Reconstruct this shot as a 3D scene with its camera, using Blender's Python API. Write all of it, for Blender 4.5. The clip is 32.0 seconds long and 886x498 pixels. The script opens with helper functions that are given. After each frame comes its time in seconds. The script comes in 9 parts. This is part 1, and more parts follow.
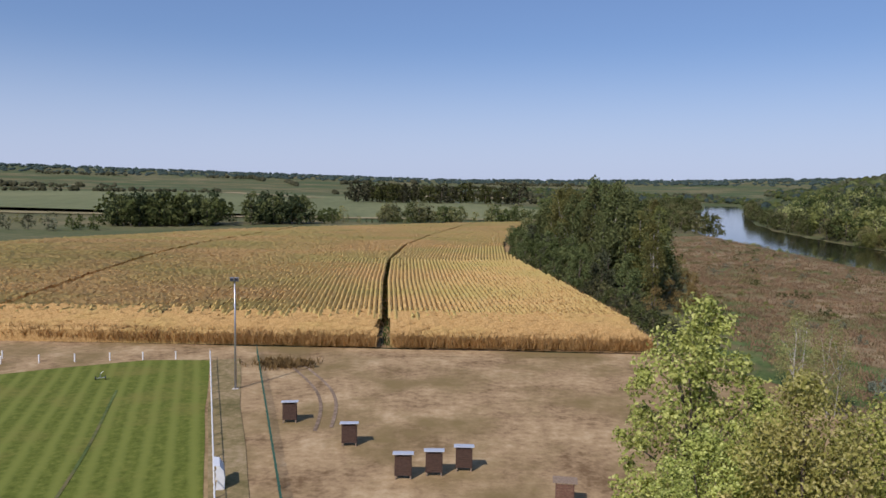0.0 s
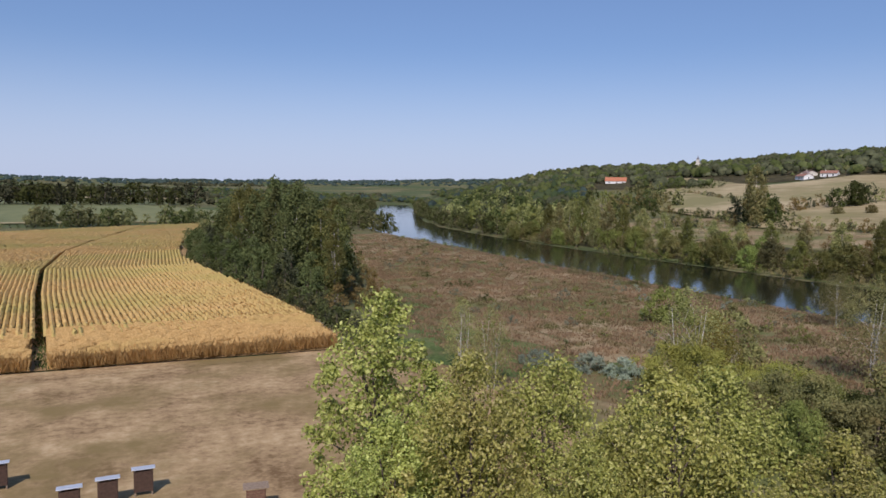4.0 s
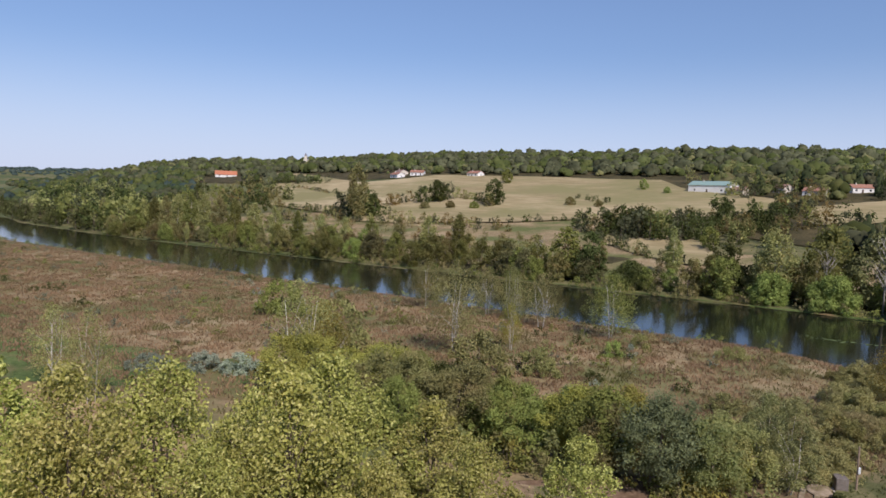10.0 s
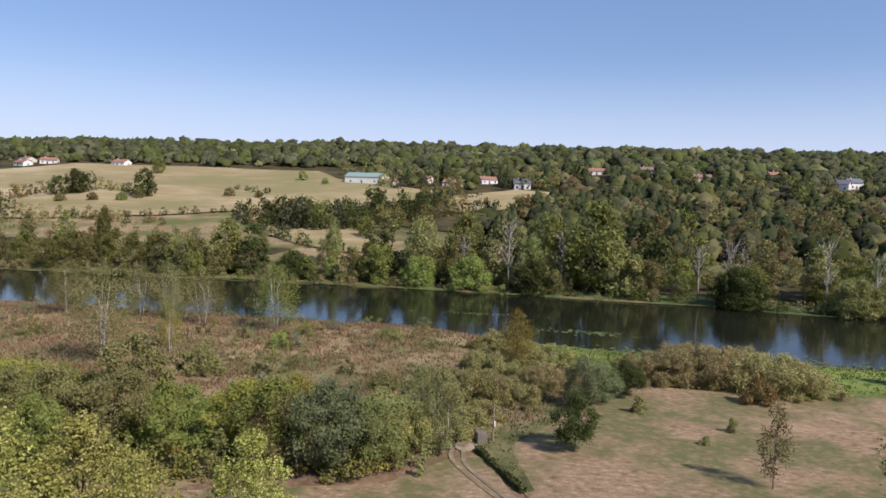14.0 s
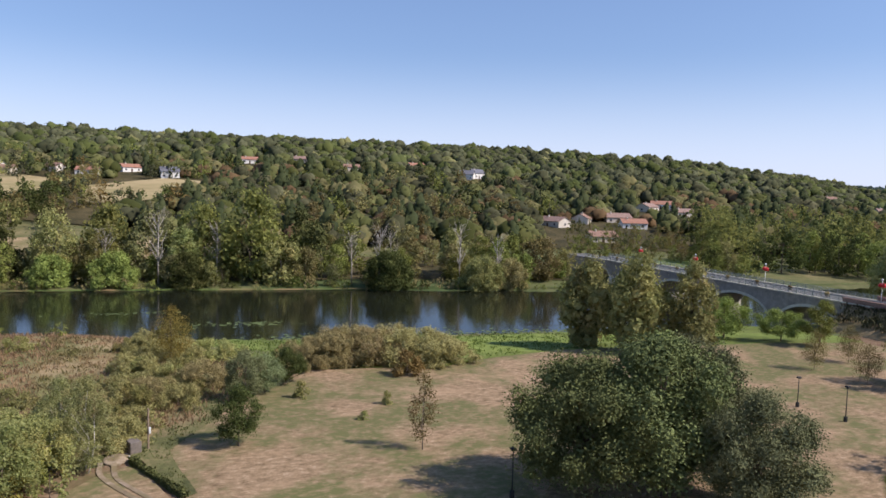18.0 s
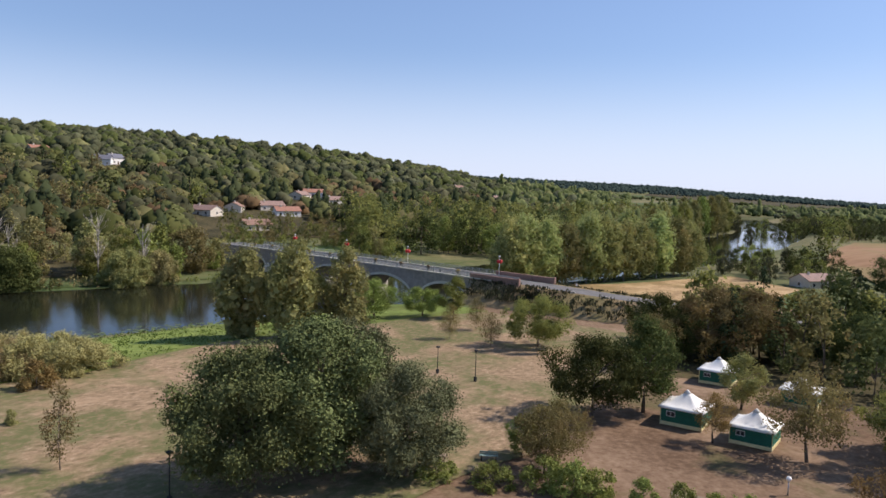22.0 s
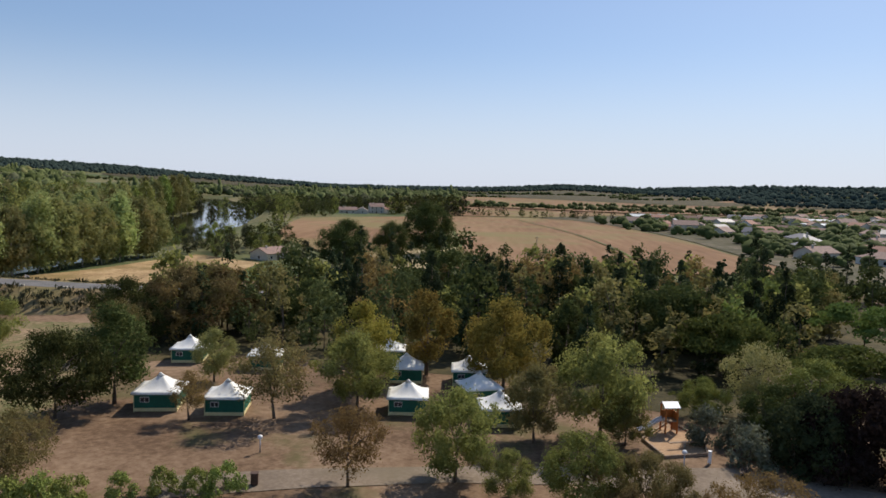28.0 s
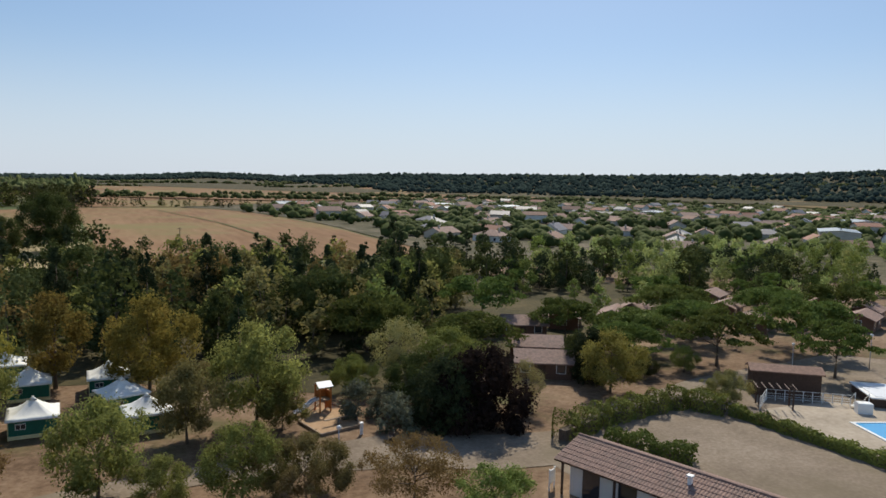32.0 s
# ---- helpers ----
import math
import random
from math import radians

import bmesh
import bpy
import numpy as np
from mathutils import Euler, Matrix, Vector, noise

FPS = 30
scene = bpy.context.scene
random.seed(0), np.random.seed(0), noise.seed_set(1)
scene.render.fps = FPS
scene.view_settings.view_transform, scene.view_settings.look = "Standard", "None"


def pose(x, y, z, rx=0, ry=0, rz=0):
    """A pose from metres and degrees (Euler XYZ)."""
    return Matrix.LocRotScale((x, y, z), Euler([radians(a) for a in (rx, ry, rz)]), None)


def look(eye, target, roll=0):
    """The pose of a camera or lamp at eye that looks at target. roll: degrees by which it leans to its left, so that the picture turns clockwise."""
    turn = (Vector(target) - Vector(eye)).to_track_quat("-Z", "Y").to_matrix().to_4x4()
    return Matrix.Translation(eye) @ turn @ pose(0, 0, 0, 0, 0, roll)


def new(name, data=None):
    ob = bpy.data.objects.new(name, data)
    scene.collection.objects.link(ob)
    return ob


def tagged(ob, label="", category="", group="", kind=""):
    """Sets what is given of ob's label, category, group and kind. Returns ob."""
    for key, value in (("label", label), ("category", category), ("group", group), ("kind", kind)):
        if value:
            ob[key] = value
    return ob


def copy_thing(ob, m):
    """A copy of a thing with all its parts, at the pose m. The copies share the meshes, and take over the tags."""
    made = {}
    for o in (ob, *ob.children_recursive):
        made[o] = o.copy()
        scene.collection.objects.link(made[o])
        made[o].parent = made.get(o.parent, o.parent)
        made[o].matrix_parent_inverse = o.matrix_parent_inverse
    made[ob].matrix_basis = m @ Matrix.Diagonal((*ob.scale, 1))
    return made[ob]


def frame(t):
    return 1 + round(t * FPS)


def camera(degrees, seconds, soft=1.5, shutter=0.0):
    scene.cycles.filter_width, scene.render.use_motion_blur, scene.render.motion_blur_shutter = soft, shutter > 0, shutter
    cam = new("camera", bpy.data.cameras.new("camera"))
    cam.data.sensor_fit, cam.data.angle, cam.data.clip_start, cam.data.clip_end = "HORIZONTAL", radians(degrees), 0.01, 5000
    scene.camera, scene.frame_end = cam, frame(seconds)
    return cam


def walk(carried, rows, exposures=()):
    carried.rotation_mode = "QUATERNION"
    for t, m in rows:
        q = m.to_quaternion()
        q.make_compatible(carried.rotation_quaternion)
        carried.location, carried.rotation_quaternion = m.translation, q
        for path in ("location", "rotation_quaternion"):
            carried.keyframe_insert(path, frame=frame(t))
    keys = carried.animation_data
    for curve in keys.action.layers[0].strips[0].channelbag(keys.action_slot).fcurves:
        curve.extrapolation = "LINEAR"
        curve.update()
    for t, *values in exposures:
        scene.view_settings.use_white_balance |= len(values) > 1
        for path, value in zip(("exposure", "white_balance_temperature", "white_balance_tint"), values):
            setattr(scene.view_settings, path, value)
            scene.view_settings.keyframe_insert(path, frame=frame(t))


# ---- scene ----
cam = camera(63.27, 32.0, soft=1.6)

# seconds, heading, pitch, lean: the camera hovers 22 m over the meadow and turns to the right
TURN = [
    (0.0, 0.09, -5.10, -1.00), (0.5, -1.83, -5.07, -1.00), (1.0, -5.04, -5.02, -1.06), (1.5, -8.35, -4.96, -1.04),
    (2.0, -11.64, -4.89, -1.01), (2.5, -15.39, -4.83, -0.99), (3.0, -18.71, -4.78, -0.95), (3.5, -21.97, -4.72, -0.95),
    (5.5, -32.20, -4.64, -1.02), (6.0, -34.48, -4.62, -1.16), (6.5, -36.80, -4.63, -1.31), (7.0, -39.12, -4.59, -1.45),
    (7.5, -41.82, -4.56, -1.55), (8.0, -44.25, -4.54, -1.64), (8.5, -46.76, -4.51, -1.73), (9.0, -49.42, -4.48, -1.79),
    (9.5, -52.14, -4.43, -1.84), (10.0, -55.10, -4.38, -1.91), (10.5, -58.33, -4.34, -1.95), (11.0, -61.61, -4.31, -1.95),
    (11.5, -64.90, -4.29, -1.91), (12.0, -68.15, -4.26, -1.92), (12.5, -71.44, -4.25, -1.92), (13.0, -75.14, -4.24, -1.89),
    (13.5, -78.40, -4.22, -1.83), (14.0, -81.63, -4.25, -1.74), (14.5, -84.87, -4.26, -1.66), (15.0, -88.11, -4.26, -1.60),
    (15.5, -91.78, -4.28, -1.58), (17.5, -104.84, -4.34, -1.55), (18.0, -108.59, -4.36, -1.49), (18.5, -111.87, -4.38, -1.47),
    (19.0, -115.16, -4.40, -1.49), (19.5, -118.48, -4.43, -1.55), (20.0, -121.81, -4.45, -1.65), (20.5, -125.64, -4.49, -1.71),
    (21.0, -128.96, -4.52, -1.70), (21.5, -132.26, -4.55, -1.68), (22.0, -135.65, -4.57, -1.64), (22.5, -138.97, -4.61, -1.60),
    (23.0, -142.30, -4.64, -1.59), (23.5, -146.11, -4.70, -1.59), (24.0, -149.43, -4.73, -1.63), (24.5, -152.74, -4.78, -1.64),
    (25.0, -156.09, -4.80, -1.64), (25.5, -159.41, -4.83, -1.68), (27.5, -173.23, -4.91, -1.65), (28.0, -176.59, -4.96, -1.68),
    (28.5, -180.40, -5.01, -1.70), (29.0, -183.71, -5.02, -1.73), (29.5, -187.07, -5.04, -1.69), (30.0, -190.41, -5.06, -1.63),
    (30.5, -193.75, -5.09, -1.58), (31.0, -197.58, -5.14, -1.48), (31.5, -200.91, -5.16, -1.43), (32.0, -204.22, -5.20, -1.37),
]
EYE = (0.0, 0.0, 22.0)
walk(cam, [(t, pose(*EYE, 90 + pitch, lean, heading)) for t, heading, pitch, lean in TURN],
     [(0.0, -0.03, 6000, 12), (6.0, 0.03, 6100, 12), (13.0, 0.36, 6350, 12), (20.0, 0.56, 6450, 11), (26.0, 0.37, 6690, 8), (29.0, 0.23, 6760, 4), (32.0, 0.2, 6830, 1)])

# ---- light ----
SUN_EL, SUN_DIR = radians(44), Vector((-0.54, -0.84, 0)).normalized()
world = bpy.data.worlds.new("sky")
scene.world = world
world.use_nodes = True
wn = world.node_tree.nodes
sky = wn.new("ShaderNodeTexSky")
sky.sky_type, sky.sun_disc = "NISHITA", False
sky.sun_elevation, sky.sun_rotation = SUN_EL, math.atan2(SUN_DIR.x, SUN_DIR.y)
sky.air_density, sky.dust_density, sky.ozone_density, sky.altitude = 1.0, 0.6, 3.0, 60
soften = wn.new("ShaderNodeGamma")
soften.inputs[1].default_value = 0.72
tint = wn.new("ShaderNodeMix")
tint.data_type, tint.blend_type = "RGBA", "MULTIPLY"
tint.inputs[0].default_value, tint.inputs[7].default_value = 1.0, (0.855, 0.955, 1.2, 1)
world.node_tree.links.new(sky.outputs[0], soften.inputs[0])
world.node_tree.links.new(soften.outputs[0], tint.inputs[6])
# summer haze pales the sky towards the horizon, all round
where = wn.new("ShaderNodeTexCoord")
height = wn.new("ShaderNodeSeparateXYZ")
thin = wn.new("ShaderNodeValToRGB")
thin.color_ramp.interpolation = "EASE"
thin.color_ramp.elements[0].position, thin.color_ramp.elements[0].color = 0.0, (0.75, 0.75, 0.75, 1)
thin.color_ramp.elements[1].position, thin.color_ramp.elements[1].color = 0.2, (0, 0, 0, 1)
haze = wn.new("ShaderNodeMix")
haze.data_type = "RGBA"
haze.inputs[7].default_value = (4.15, 4.5, 5.7, 1)
world.node_tree.links.new(where.outputs["Generated"], height.inputs[0])
world.node_tree.links.new(height.outputs[2], thin.inputs[0])
world.node_tree.links.new(thin.outputs[0], haze.inputs[0])
world.node_tree.links.new(tint.outputs[2], haze.inputs[6])
world.node_tree.links.new(haze.outputs[2], wn["Background"].inputs[0])
wn["Background"].inputs[1].default_value = 0.135
sun = new("sun", bpy.data.lights.new("sun", "SUN"))
sun.data.energy, sun.data.angle, sun.data.color = 3.95, radians(0.5), (1.0, 0.9, 0.83)
sun.matrix_world = look((SUN_DIR * math.cos(SUN_EL) + Vector((0, 0, math.sin(SUN_EL)))) * 200, (0, 0, 0))

# ---- materials ----
def nodes_of(name):
    m = bpy.data.materials.new(name)
    m.use_nodes = True
    n, l = m.node_tree.nodes, m.node_tree.links
    return m, n, l, n["Principled BSDF"]


def noise_node(n, l, scale, detail=4.0, rough=0.6, coord=None, stretch=None):
    t = n.new("ShaderNodeTexNoise")
    t.inputs["Scale"].default_value, t.inputs["Detail"].default_value, t.inputs["Roughness"].default_value = scale, detail, rough
    src = coord
    if src is None:
        src = n.new("ShaderNodeNewGeometry").outputs["Position"]
    if stretch:
        mp = n.new("ShaderNodeMapping")
        mp.inputs["Scale"].default_value = stretch[:3]
        if len(stretch) > 3:
            mp.inputs["Rotation"].default_value = (0, 0, radians(stretch[3]))
        l.new(src, mp.inputs[0])
        src = mp.outputs[0]
    l.new(src, t.inputs["Vector"])
    return t.outputs["Fac"]


def ramp(n, l, fac, stops):
    r = n.new("ShaderNodeValToRGB")
    e = r.color_ramp.elements
    while len(e) < len(stops):
        e.new(0.5)
    for k, (p, c) in zip(e, stops):
        k.position, k.color = p, (*c, 1)
    l.new(fac, r.inputs[0])
    return r.outputs[0]


def blend(n, l, fac, a, b, how="MIX"):
    m = n.new("ShaderNodeMix")
    m.data_type, m.blend_type = "RGBA", how
    for k, v in ((0, fac), (6, a), (7, b)):
        if isinstance(v, (int, float)):
            m.inputs[k].default_value = v
        elif isinstance(v, tuple):
            m.inputs[k].default_value = (*v, 1)
        else:
            l.new(v, m.inputs[k])
    return m.outputs[2]


def relief(n, l, b, fac, strength, dist):
    u = n.new("ShaderNodeBump")
    u.inputs["Strength"].default_value, u.inputs["Distance"].default_value = strength, dist
    l.new(fac, u.inputs["Height"])
    l.new(u.outputs[0], b.inputs["Normal"])


def gain(n, l, fac, lo, hi):
    m = n.new("ShaderNodeMapRange")
    m.inputs[1].default_value, m.inputs[2].default_value = lo, hi
    l.new(fac, m.inputs[0])
    return m.outputs[0]


def soil(name, stops, big=0.05, small=1.5, bump=0.05, tint=None, tint_scale=0.02, tint_range=(0.5, 0.7), stretch=None, rough=0.95):
    """Ground cover: a ramp over two mixed noises, with wide patches of a second colour."""
    m, n, l, b = nodes_of(name)
    f1 = noise_node(n, l, big, 5, stretch=stretch)
    f2 = noise_node(n, l, small, 4, 0.7, stretch=stretch)
    mx = n.new("ShaderNodeMath")
    mx.operation = "MULTIPLY_ADD"
    l.new(f2, mx.inputs[0])
    mx.inputs[1].default_value = 0.45
    sc = n.new("ShaderNodeMath")
    sc.operation = "MULTIPLY"
    l.new(f1, sc.inputs[0])
    sc.inputs[1].default_value = 0.55
    l.new(sc.outputs[0], mx.inputs[2])
    c = ramp(n, l, gain(n, l, mx.outputs[0], 0.38, 0.62), stops)
    if tint:
        c = blend(n, l, gain(n, l, noise_node(n, l, tint_scale, 6, 0.65), *tint_range), c, tint)
    l.new(c, b.inputs["Base Color"])
    b.inputs["Roughness"].default_value = rough
    b.inputs["Specular IOR Level"].default_value = 0.15
    relief(n, l, b, f2, 0.6, bump)
    return m


def leafage(name, dark, mid, light, autumn=None, share=0.25, soft=0.2, vary=0.18, each=(0.78, 1.25), spread=0.45, sheen=0.05, turn_scale=0.35):
    """Leaves: every leaf its own tone, every tree a shade of its own, some turned to autumn colour."""
    m, n, l, b = nodes_of(name)
    g = n.new("ShaderNodeNewGeometry")
    near_mid = lambda q: tuple(m_ + (a_ - m_) * spread for a_, m_ in zip(q, mid))
    c = ramp(n, l, g.outputs["Random Per Island"], [(0.0, near_mid(dark)), (0.55, mid), (1.0, near_mid(light))])
    if autumn:
        f = gain(n, l, noise_node(n, l, turn_scale, 3), 0.52, 0.7)
        k = n.new("ShaderNodeMath")
        k.operation = "MULTIPLY"
        l.new(f, k.inputs[0])
        k.inputs[1].default_value = share * 2
        k.use_clamp = True
        c = blend(n, l, k.outputs[0], c, autumn)
    o = n.new("ShaderNodeObjectInfo")
    v = n.new("ShaderNodeHueSaturation")
    l.new(c, v.inputs["Color"])
    for sock, lo, hi in (("Value", *each), ("Hue", 0.48, 0.52)):
        r = n.new("ShaderNodeMapRange")
        r.inputs[3].default_value, r.inputs[4].default_value = lo, hi
        l.new(o.outputs["Random"], r.inputs[0])
        l.new(r.outputs[0], v.inputs[sock])
    w = n.new("ShaderNodeHueSaturation")
    l.new(v.outputs[0], w.inputs["Color"])
    wide = n.new("ShaderNodeMapRange")
    wide.inputs[1].default_value, wide.inputs[2].default_value = 0.3, 0.7
    wide.inputs[3].default_value, wide.inputs[4].default_value = 1 - vary, 1 + vary
    l.new(noise_node(n, l, 0.09, 2), wide.inputs[0])
    l.new(wide.outputs[0], w.inputs["Value"])
    c = w.outputs[0]
    l.new(c, b.inputs["Base Color"])
    b.inputs["Roughness"].default_value = 0.8
    b.inputs["Specular IOR Level"].default_value = sheen
    t = n.new("ShaderNodeBsdfTranslucent")
    l.new(c, t.inputs[0])
    s = n.new("ShaderNodeMixShader")
    s.inputs[0].default_value = soft
    l.new(b.outputs[0], s.inputs[1])
    l.new(t.outputs[0], s.inputs[2])
    l.new(s.outputs[0], n["Material Output"].inputs[0])
    return m


def paint(name, col, rough=0.6, vary=0.15, scale=3.0, metal=0.0, bump=0.0, dirt=None, spec=0.4):
    m, n, l, b = nodes_of(name)
    co = n.new("ShaderNodeTexCoord").outputs["Object"]
    f = noise_node(n, l, scale, 5, 0.65, coord=co)
    lo = tuple(max(0, c * (1 - vary)) for c in col)
    hi = tuple(min(1, c * (1 + vary)) for c in col)
    c = ramp(n, l, gain(n, l, f, 0.3, 0.7), [(0, lo), (1, hi)])
    if dirt:
        c = blend(n, l, gain(n, l, noise_node(n, l, scale * 0.3, 6, 0.7, coord=co), 0.5, 0.75), c, dirt)
    l.new(c, b.inputs["Base Color"])
    b.inputs["Roughness"].default_value, b.inputs["Metallic"].default_value = rough, metal
    b.inputs["Specular IOR Level"].default_value = spec
    if bump:
        relief(n, l, b, f, 0.5, bump)
    return m


M = {}
M["grass_far"] = soil("rough_pasture", [(0, (0.075, 0.085, 0.03)), (0.5, (0.14, 0.13, 0.055)), (1, (0.25, 0.2, 0.1))], 0.01, 0.25, 0.3, (0.07, 0.1, 0.035), 0.004, (0.45, 0.6))
M["lot"] = soil("dry_bare_lot", [(0, (0.18, 0.112, 0.053)), (0.35, (0.32, 0.215, 0.11)), (0.7, (0.425, 0.295, 0.152)), (1, (0.5, 0.365, 0.205))], 0.14, 1.1, 0.08, (0.225, 0.16, 0.066), 0.06, (0.46, 0.6))
m, n, l, b = nodes_of("dry_mown_meadow")
f2 = noise_node(n, l, 1.9, 7, 0.8, stretch=(1, 0.62, 1, 28))
c = ramp(n, l, gain(n, l, f2, 0.36, 0.64), [(0, (0.125, 0.088, 0.05)), (0.4, (0.235, 0.163, 0.095)), (0.75, (0.318, 0.223, 0.136)), (1, (0.4, 0.3, 0.2))])
c = blend(n, l, gain(n, l, noise_node(n, l, 0.2, 6, 0.7, stretch=(1, 0.4, 1, 25)), 0.52, 0.74), c, (0.375, 0.26, 0.158))
green = n.new("ShaderNodeMath")
green.operation = "MULTIPLY"
l.new(gain(n, l, noise_node(n, l, 0.085, 5, 0.62), 0.44, 0.55), green.inputs[0])
l.new(gain(n, l, noise_node(n, l, 1.1, 6, 0.78, stretch=(1, 0.7, 1, 28)), 0.32, 0.54), green.inputs[1])
c = blend(n, l, green.outputs[0], c, (0.125, 0.125, 0.05))
l.new(c, b.inputs["Base Color"])
b.inputs["Roughness"].default_value = 0.95
b.inputs["Specular IOR Level"].default_value = 0.15
relief(n, l, b, f2, 0.6, 0.06)
M["meadow"] = m
M["camp"] = soil("camp_earth", [(0, (0.102, 0.062, 0.036)), (0.5, (0.185, 0.12, 0.074)), (1, (0.272, 0.19, 0.124))], 0.08, 1.4, 0.05, (0.1, 0.094, 0.038), 0.09, (0.54, 0.68))
m, n, l, b = nodes_of("striped_turf")
pos = n.new("ShaderNodeNewGeometry").outputs["Position"]
mp = n.new("ShaderNodeMapping")
mp.inputs["Rotation"].default_value = (0, 0, radians(-18.5))
l.new(pos, mp.inputs[0])
wv = n.new("ShaderNodeTexWave")
wv.bands_direction = "X"
wv.inputs["Scale"].default_value, wv.inputs["Distortion"].default_value, wv.inputs["Detail"].default_value = 0.17, 0.7, 2.0
l.new(mp.outputs[0], wv.inputs["Vector"])
c = ramp(n, l, gain(n, l, noise_node(n, l, 1.6, 5, 0.75), 0.36, 0.64), [(0, (0.085, 0.105, 0.014)), (0.5, (0.118, 0.14, 0.02)), (1, (0.165, 0.18, 0.032))])
c = blend(n, l, gain(n, l, wv.outputs["Fac"], 0.35, 1.1), c, (0.185, 0.205, 0.04))
c = blend(n, l, gain(n, l, noise_node(n, l, 0.09, 5), 0.52, 0.75), c, (0.21, 0.18, 0.045))
l.new(c, b.inputs["Base Color"])
b.inputs["Roughness"].default_value = 0.9
b.inputs["Specular IOR Level"].default_value = 0.15
M["pitch"] = m
M["verge"] = soil("worn_turf_verge", [(0, (0.13, 0.11, 0.04)), (0.5, (0.25, 0.19, 0.085)), (1, (0.38, 0.28, 0.16))], 0.12, 1.5, 0.04)
M["gravel"] = soil("dusty_gravel", [(0, (0.165, 0.128, 0.094)), (0.5, (0.225, 0.178, 0.132)), (1, (0.29, 0.236, 0.182))], 0.15, 3.0, 0.02, (0.165, 0.134, 0.088), 0.07, (0.5, 0.7))
M["scrub"] = soil("reedy_scrub_floor", [(0, (0.19, 0.138, 0.07)), (0.5, (0.28, 0.205, 0.11)), (1, (0.37, 0.285, 0.165))], 0.06, 0.9, 0.25, (0.125, 0.135, 0.045), 0.04, (0.45, 0.6))
M["bank"] = soil("lush_bank_grass", [(0, (0.1, 0.13, 0.03)), (0.5, (0.17, 0.22, 0.05)), (1, (0.27, 0.31, 0.08))], 0.12, 1.2, 0.15, (0.1, 0.12, 0.03), 0.06, (0.48, 0.62))
M["straw"] = soil("straw_pasture", [(0, (0.255, 0.2, 0.1)), (0.5, (0.355, 0.28, 0.15)), (1, (0.45, 0.362, 0.21))], 0.02, 0.16, 0.1, (0.235, 0.208, 0.092), 0.014, (0.44, 0.6), stretch=(1, 0.3, 1, 30))
M["plough"] = soil("harvested_brown_field", [(0, (0.158, 0.084, 0.041)), (0.5, (0.215, 0.12, 0.06)), (1, (0.27, 0.165, 0.088))], 0.014, 0.25, 0.1, (0.2, 0.16, 0.065), 0.01, (0.48, 0.6), stretch=(1, 0.12, 1, 15))
M["crop"] = soil("green_crop", [(0, (0.13, 0.145, 0.062)), (0.5, (0.17, 0.182, 0.08)), (1, (0.22, 0.22, 0.1))], 0.006, 0.1, 0.2, stretch=(1, 0.3, 1, 70))
M["asphalt"] = soil("worn_asphalt", [(0, (0.11, 0.105, 0.1)), (0.5, (0.15, 0.145, 0.14)), (1, (0.2, 0.195, 0.185))], 0.3, 6, 0.01)
M["village_ground"] = soil("garden_ground", [(0, (0.045, 0.045, 0.02)), (0.5, (0.085, 0.075, 0.04)), (1, (0.16, 0.13, 0.09))], 0.03, 0.2, 0.2)
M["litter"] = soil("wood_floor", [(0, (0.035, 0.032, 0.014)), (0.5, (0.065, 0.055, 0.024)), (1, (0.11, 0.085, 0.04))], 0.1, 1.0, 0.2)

M["bark"] = paint("grey_brown_bark", (0.13, 0.1, 0.075), 0.9, 0.35, 4, bump=0.03)
M["pale_bark"] = paint("pale_bark", (0.4, 0.36, 0.3), 0.85, 0.3, 3, bump=0.02, dirt=(0.2, 0.17, 0.13))
M["leaf_lime"] = leafage("yellow_green_leaves", (0.17, 0.19, 0.04), (0.385, 0.39, 0.1), (0.6, 0.575, 0.21), (0.46, 0.39, 0.115), 0.1, 0.28, each=(0.98, 1.12), spread=0.9)
M["leaf_green"] = leafage("green_leaves", (0.11, 0.136, 0.035), (0.222, 0.252, 0.066), (0.38, 0.385, 0.118))
M["leaf_dark"] = leafage("dark_green_leaves", (0.038, 0.049, 0.016), (0.08, 0.093, 0.029), (0.155, 0.157, 0.054), soft=0.25)
M["leaf_olive"] = leafage("olive_leaves", (0.148, 0.16, 0.0572), (0.286, 0.28, 0.103), (0.466, 0.43, 0.189), (0.445, 0.31, 0.137), 0.2, 0.3)
M["leaf_autumn"] = leafage("turning_leaves", (0.11, 0.1, 0.036), (0.215, 0.185, 0.072), (0.345, 0.285, 0.125), (0.3, 0.19, 0.09), 0.25, 0.35)
M["leaf_gold"] = leafage("golden_leaves", (0.125, 0.106, 0.025), (0.25, 0.203, 0.05), (0.385, 0.312, 0.084), (0.31, 0.2, 0.055), 0.3, 0.45)
M["leaf_poplar"] = leafage("poplar_leaves", (0.171, 0.2052, 0.07125), (0.323, 0.3591, 0.1311), (0.5225, 0.5206, 0.2375), (0.4455, 0.3524, 0.1387), 0.25, 0.45)
M["leaf_grey"] = leafage("grey_green_leaves", (0.11, 0.125, 0.08), (0.2, 0.215, 0.14), (0.33, 0.335, 0.23))
M["leaf_rust"] = leafage("rusty_leaves", (0.12, 0.08, 0.034), (0.225, 0.15, 0.06), (0.34, 0.24, 0.098), soft=0.35)
M["leaf_pine"] = leafage("pine_needles", (0.027, 0.04, 0.018), (0.056, 0.073, 0.032), (0.1, 0.115, 0.05), soft=0.2)
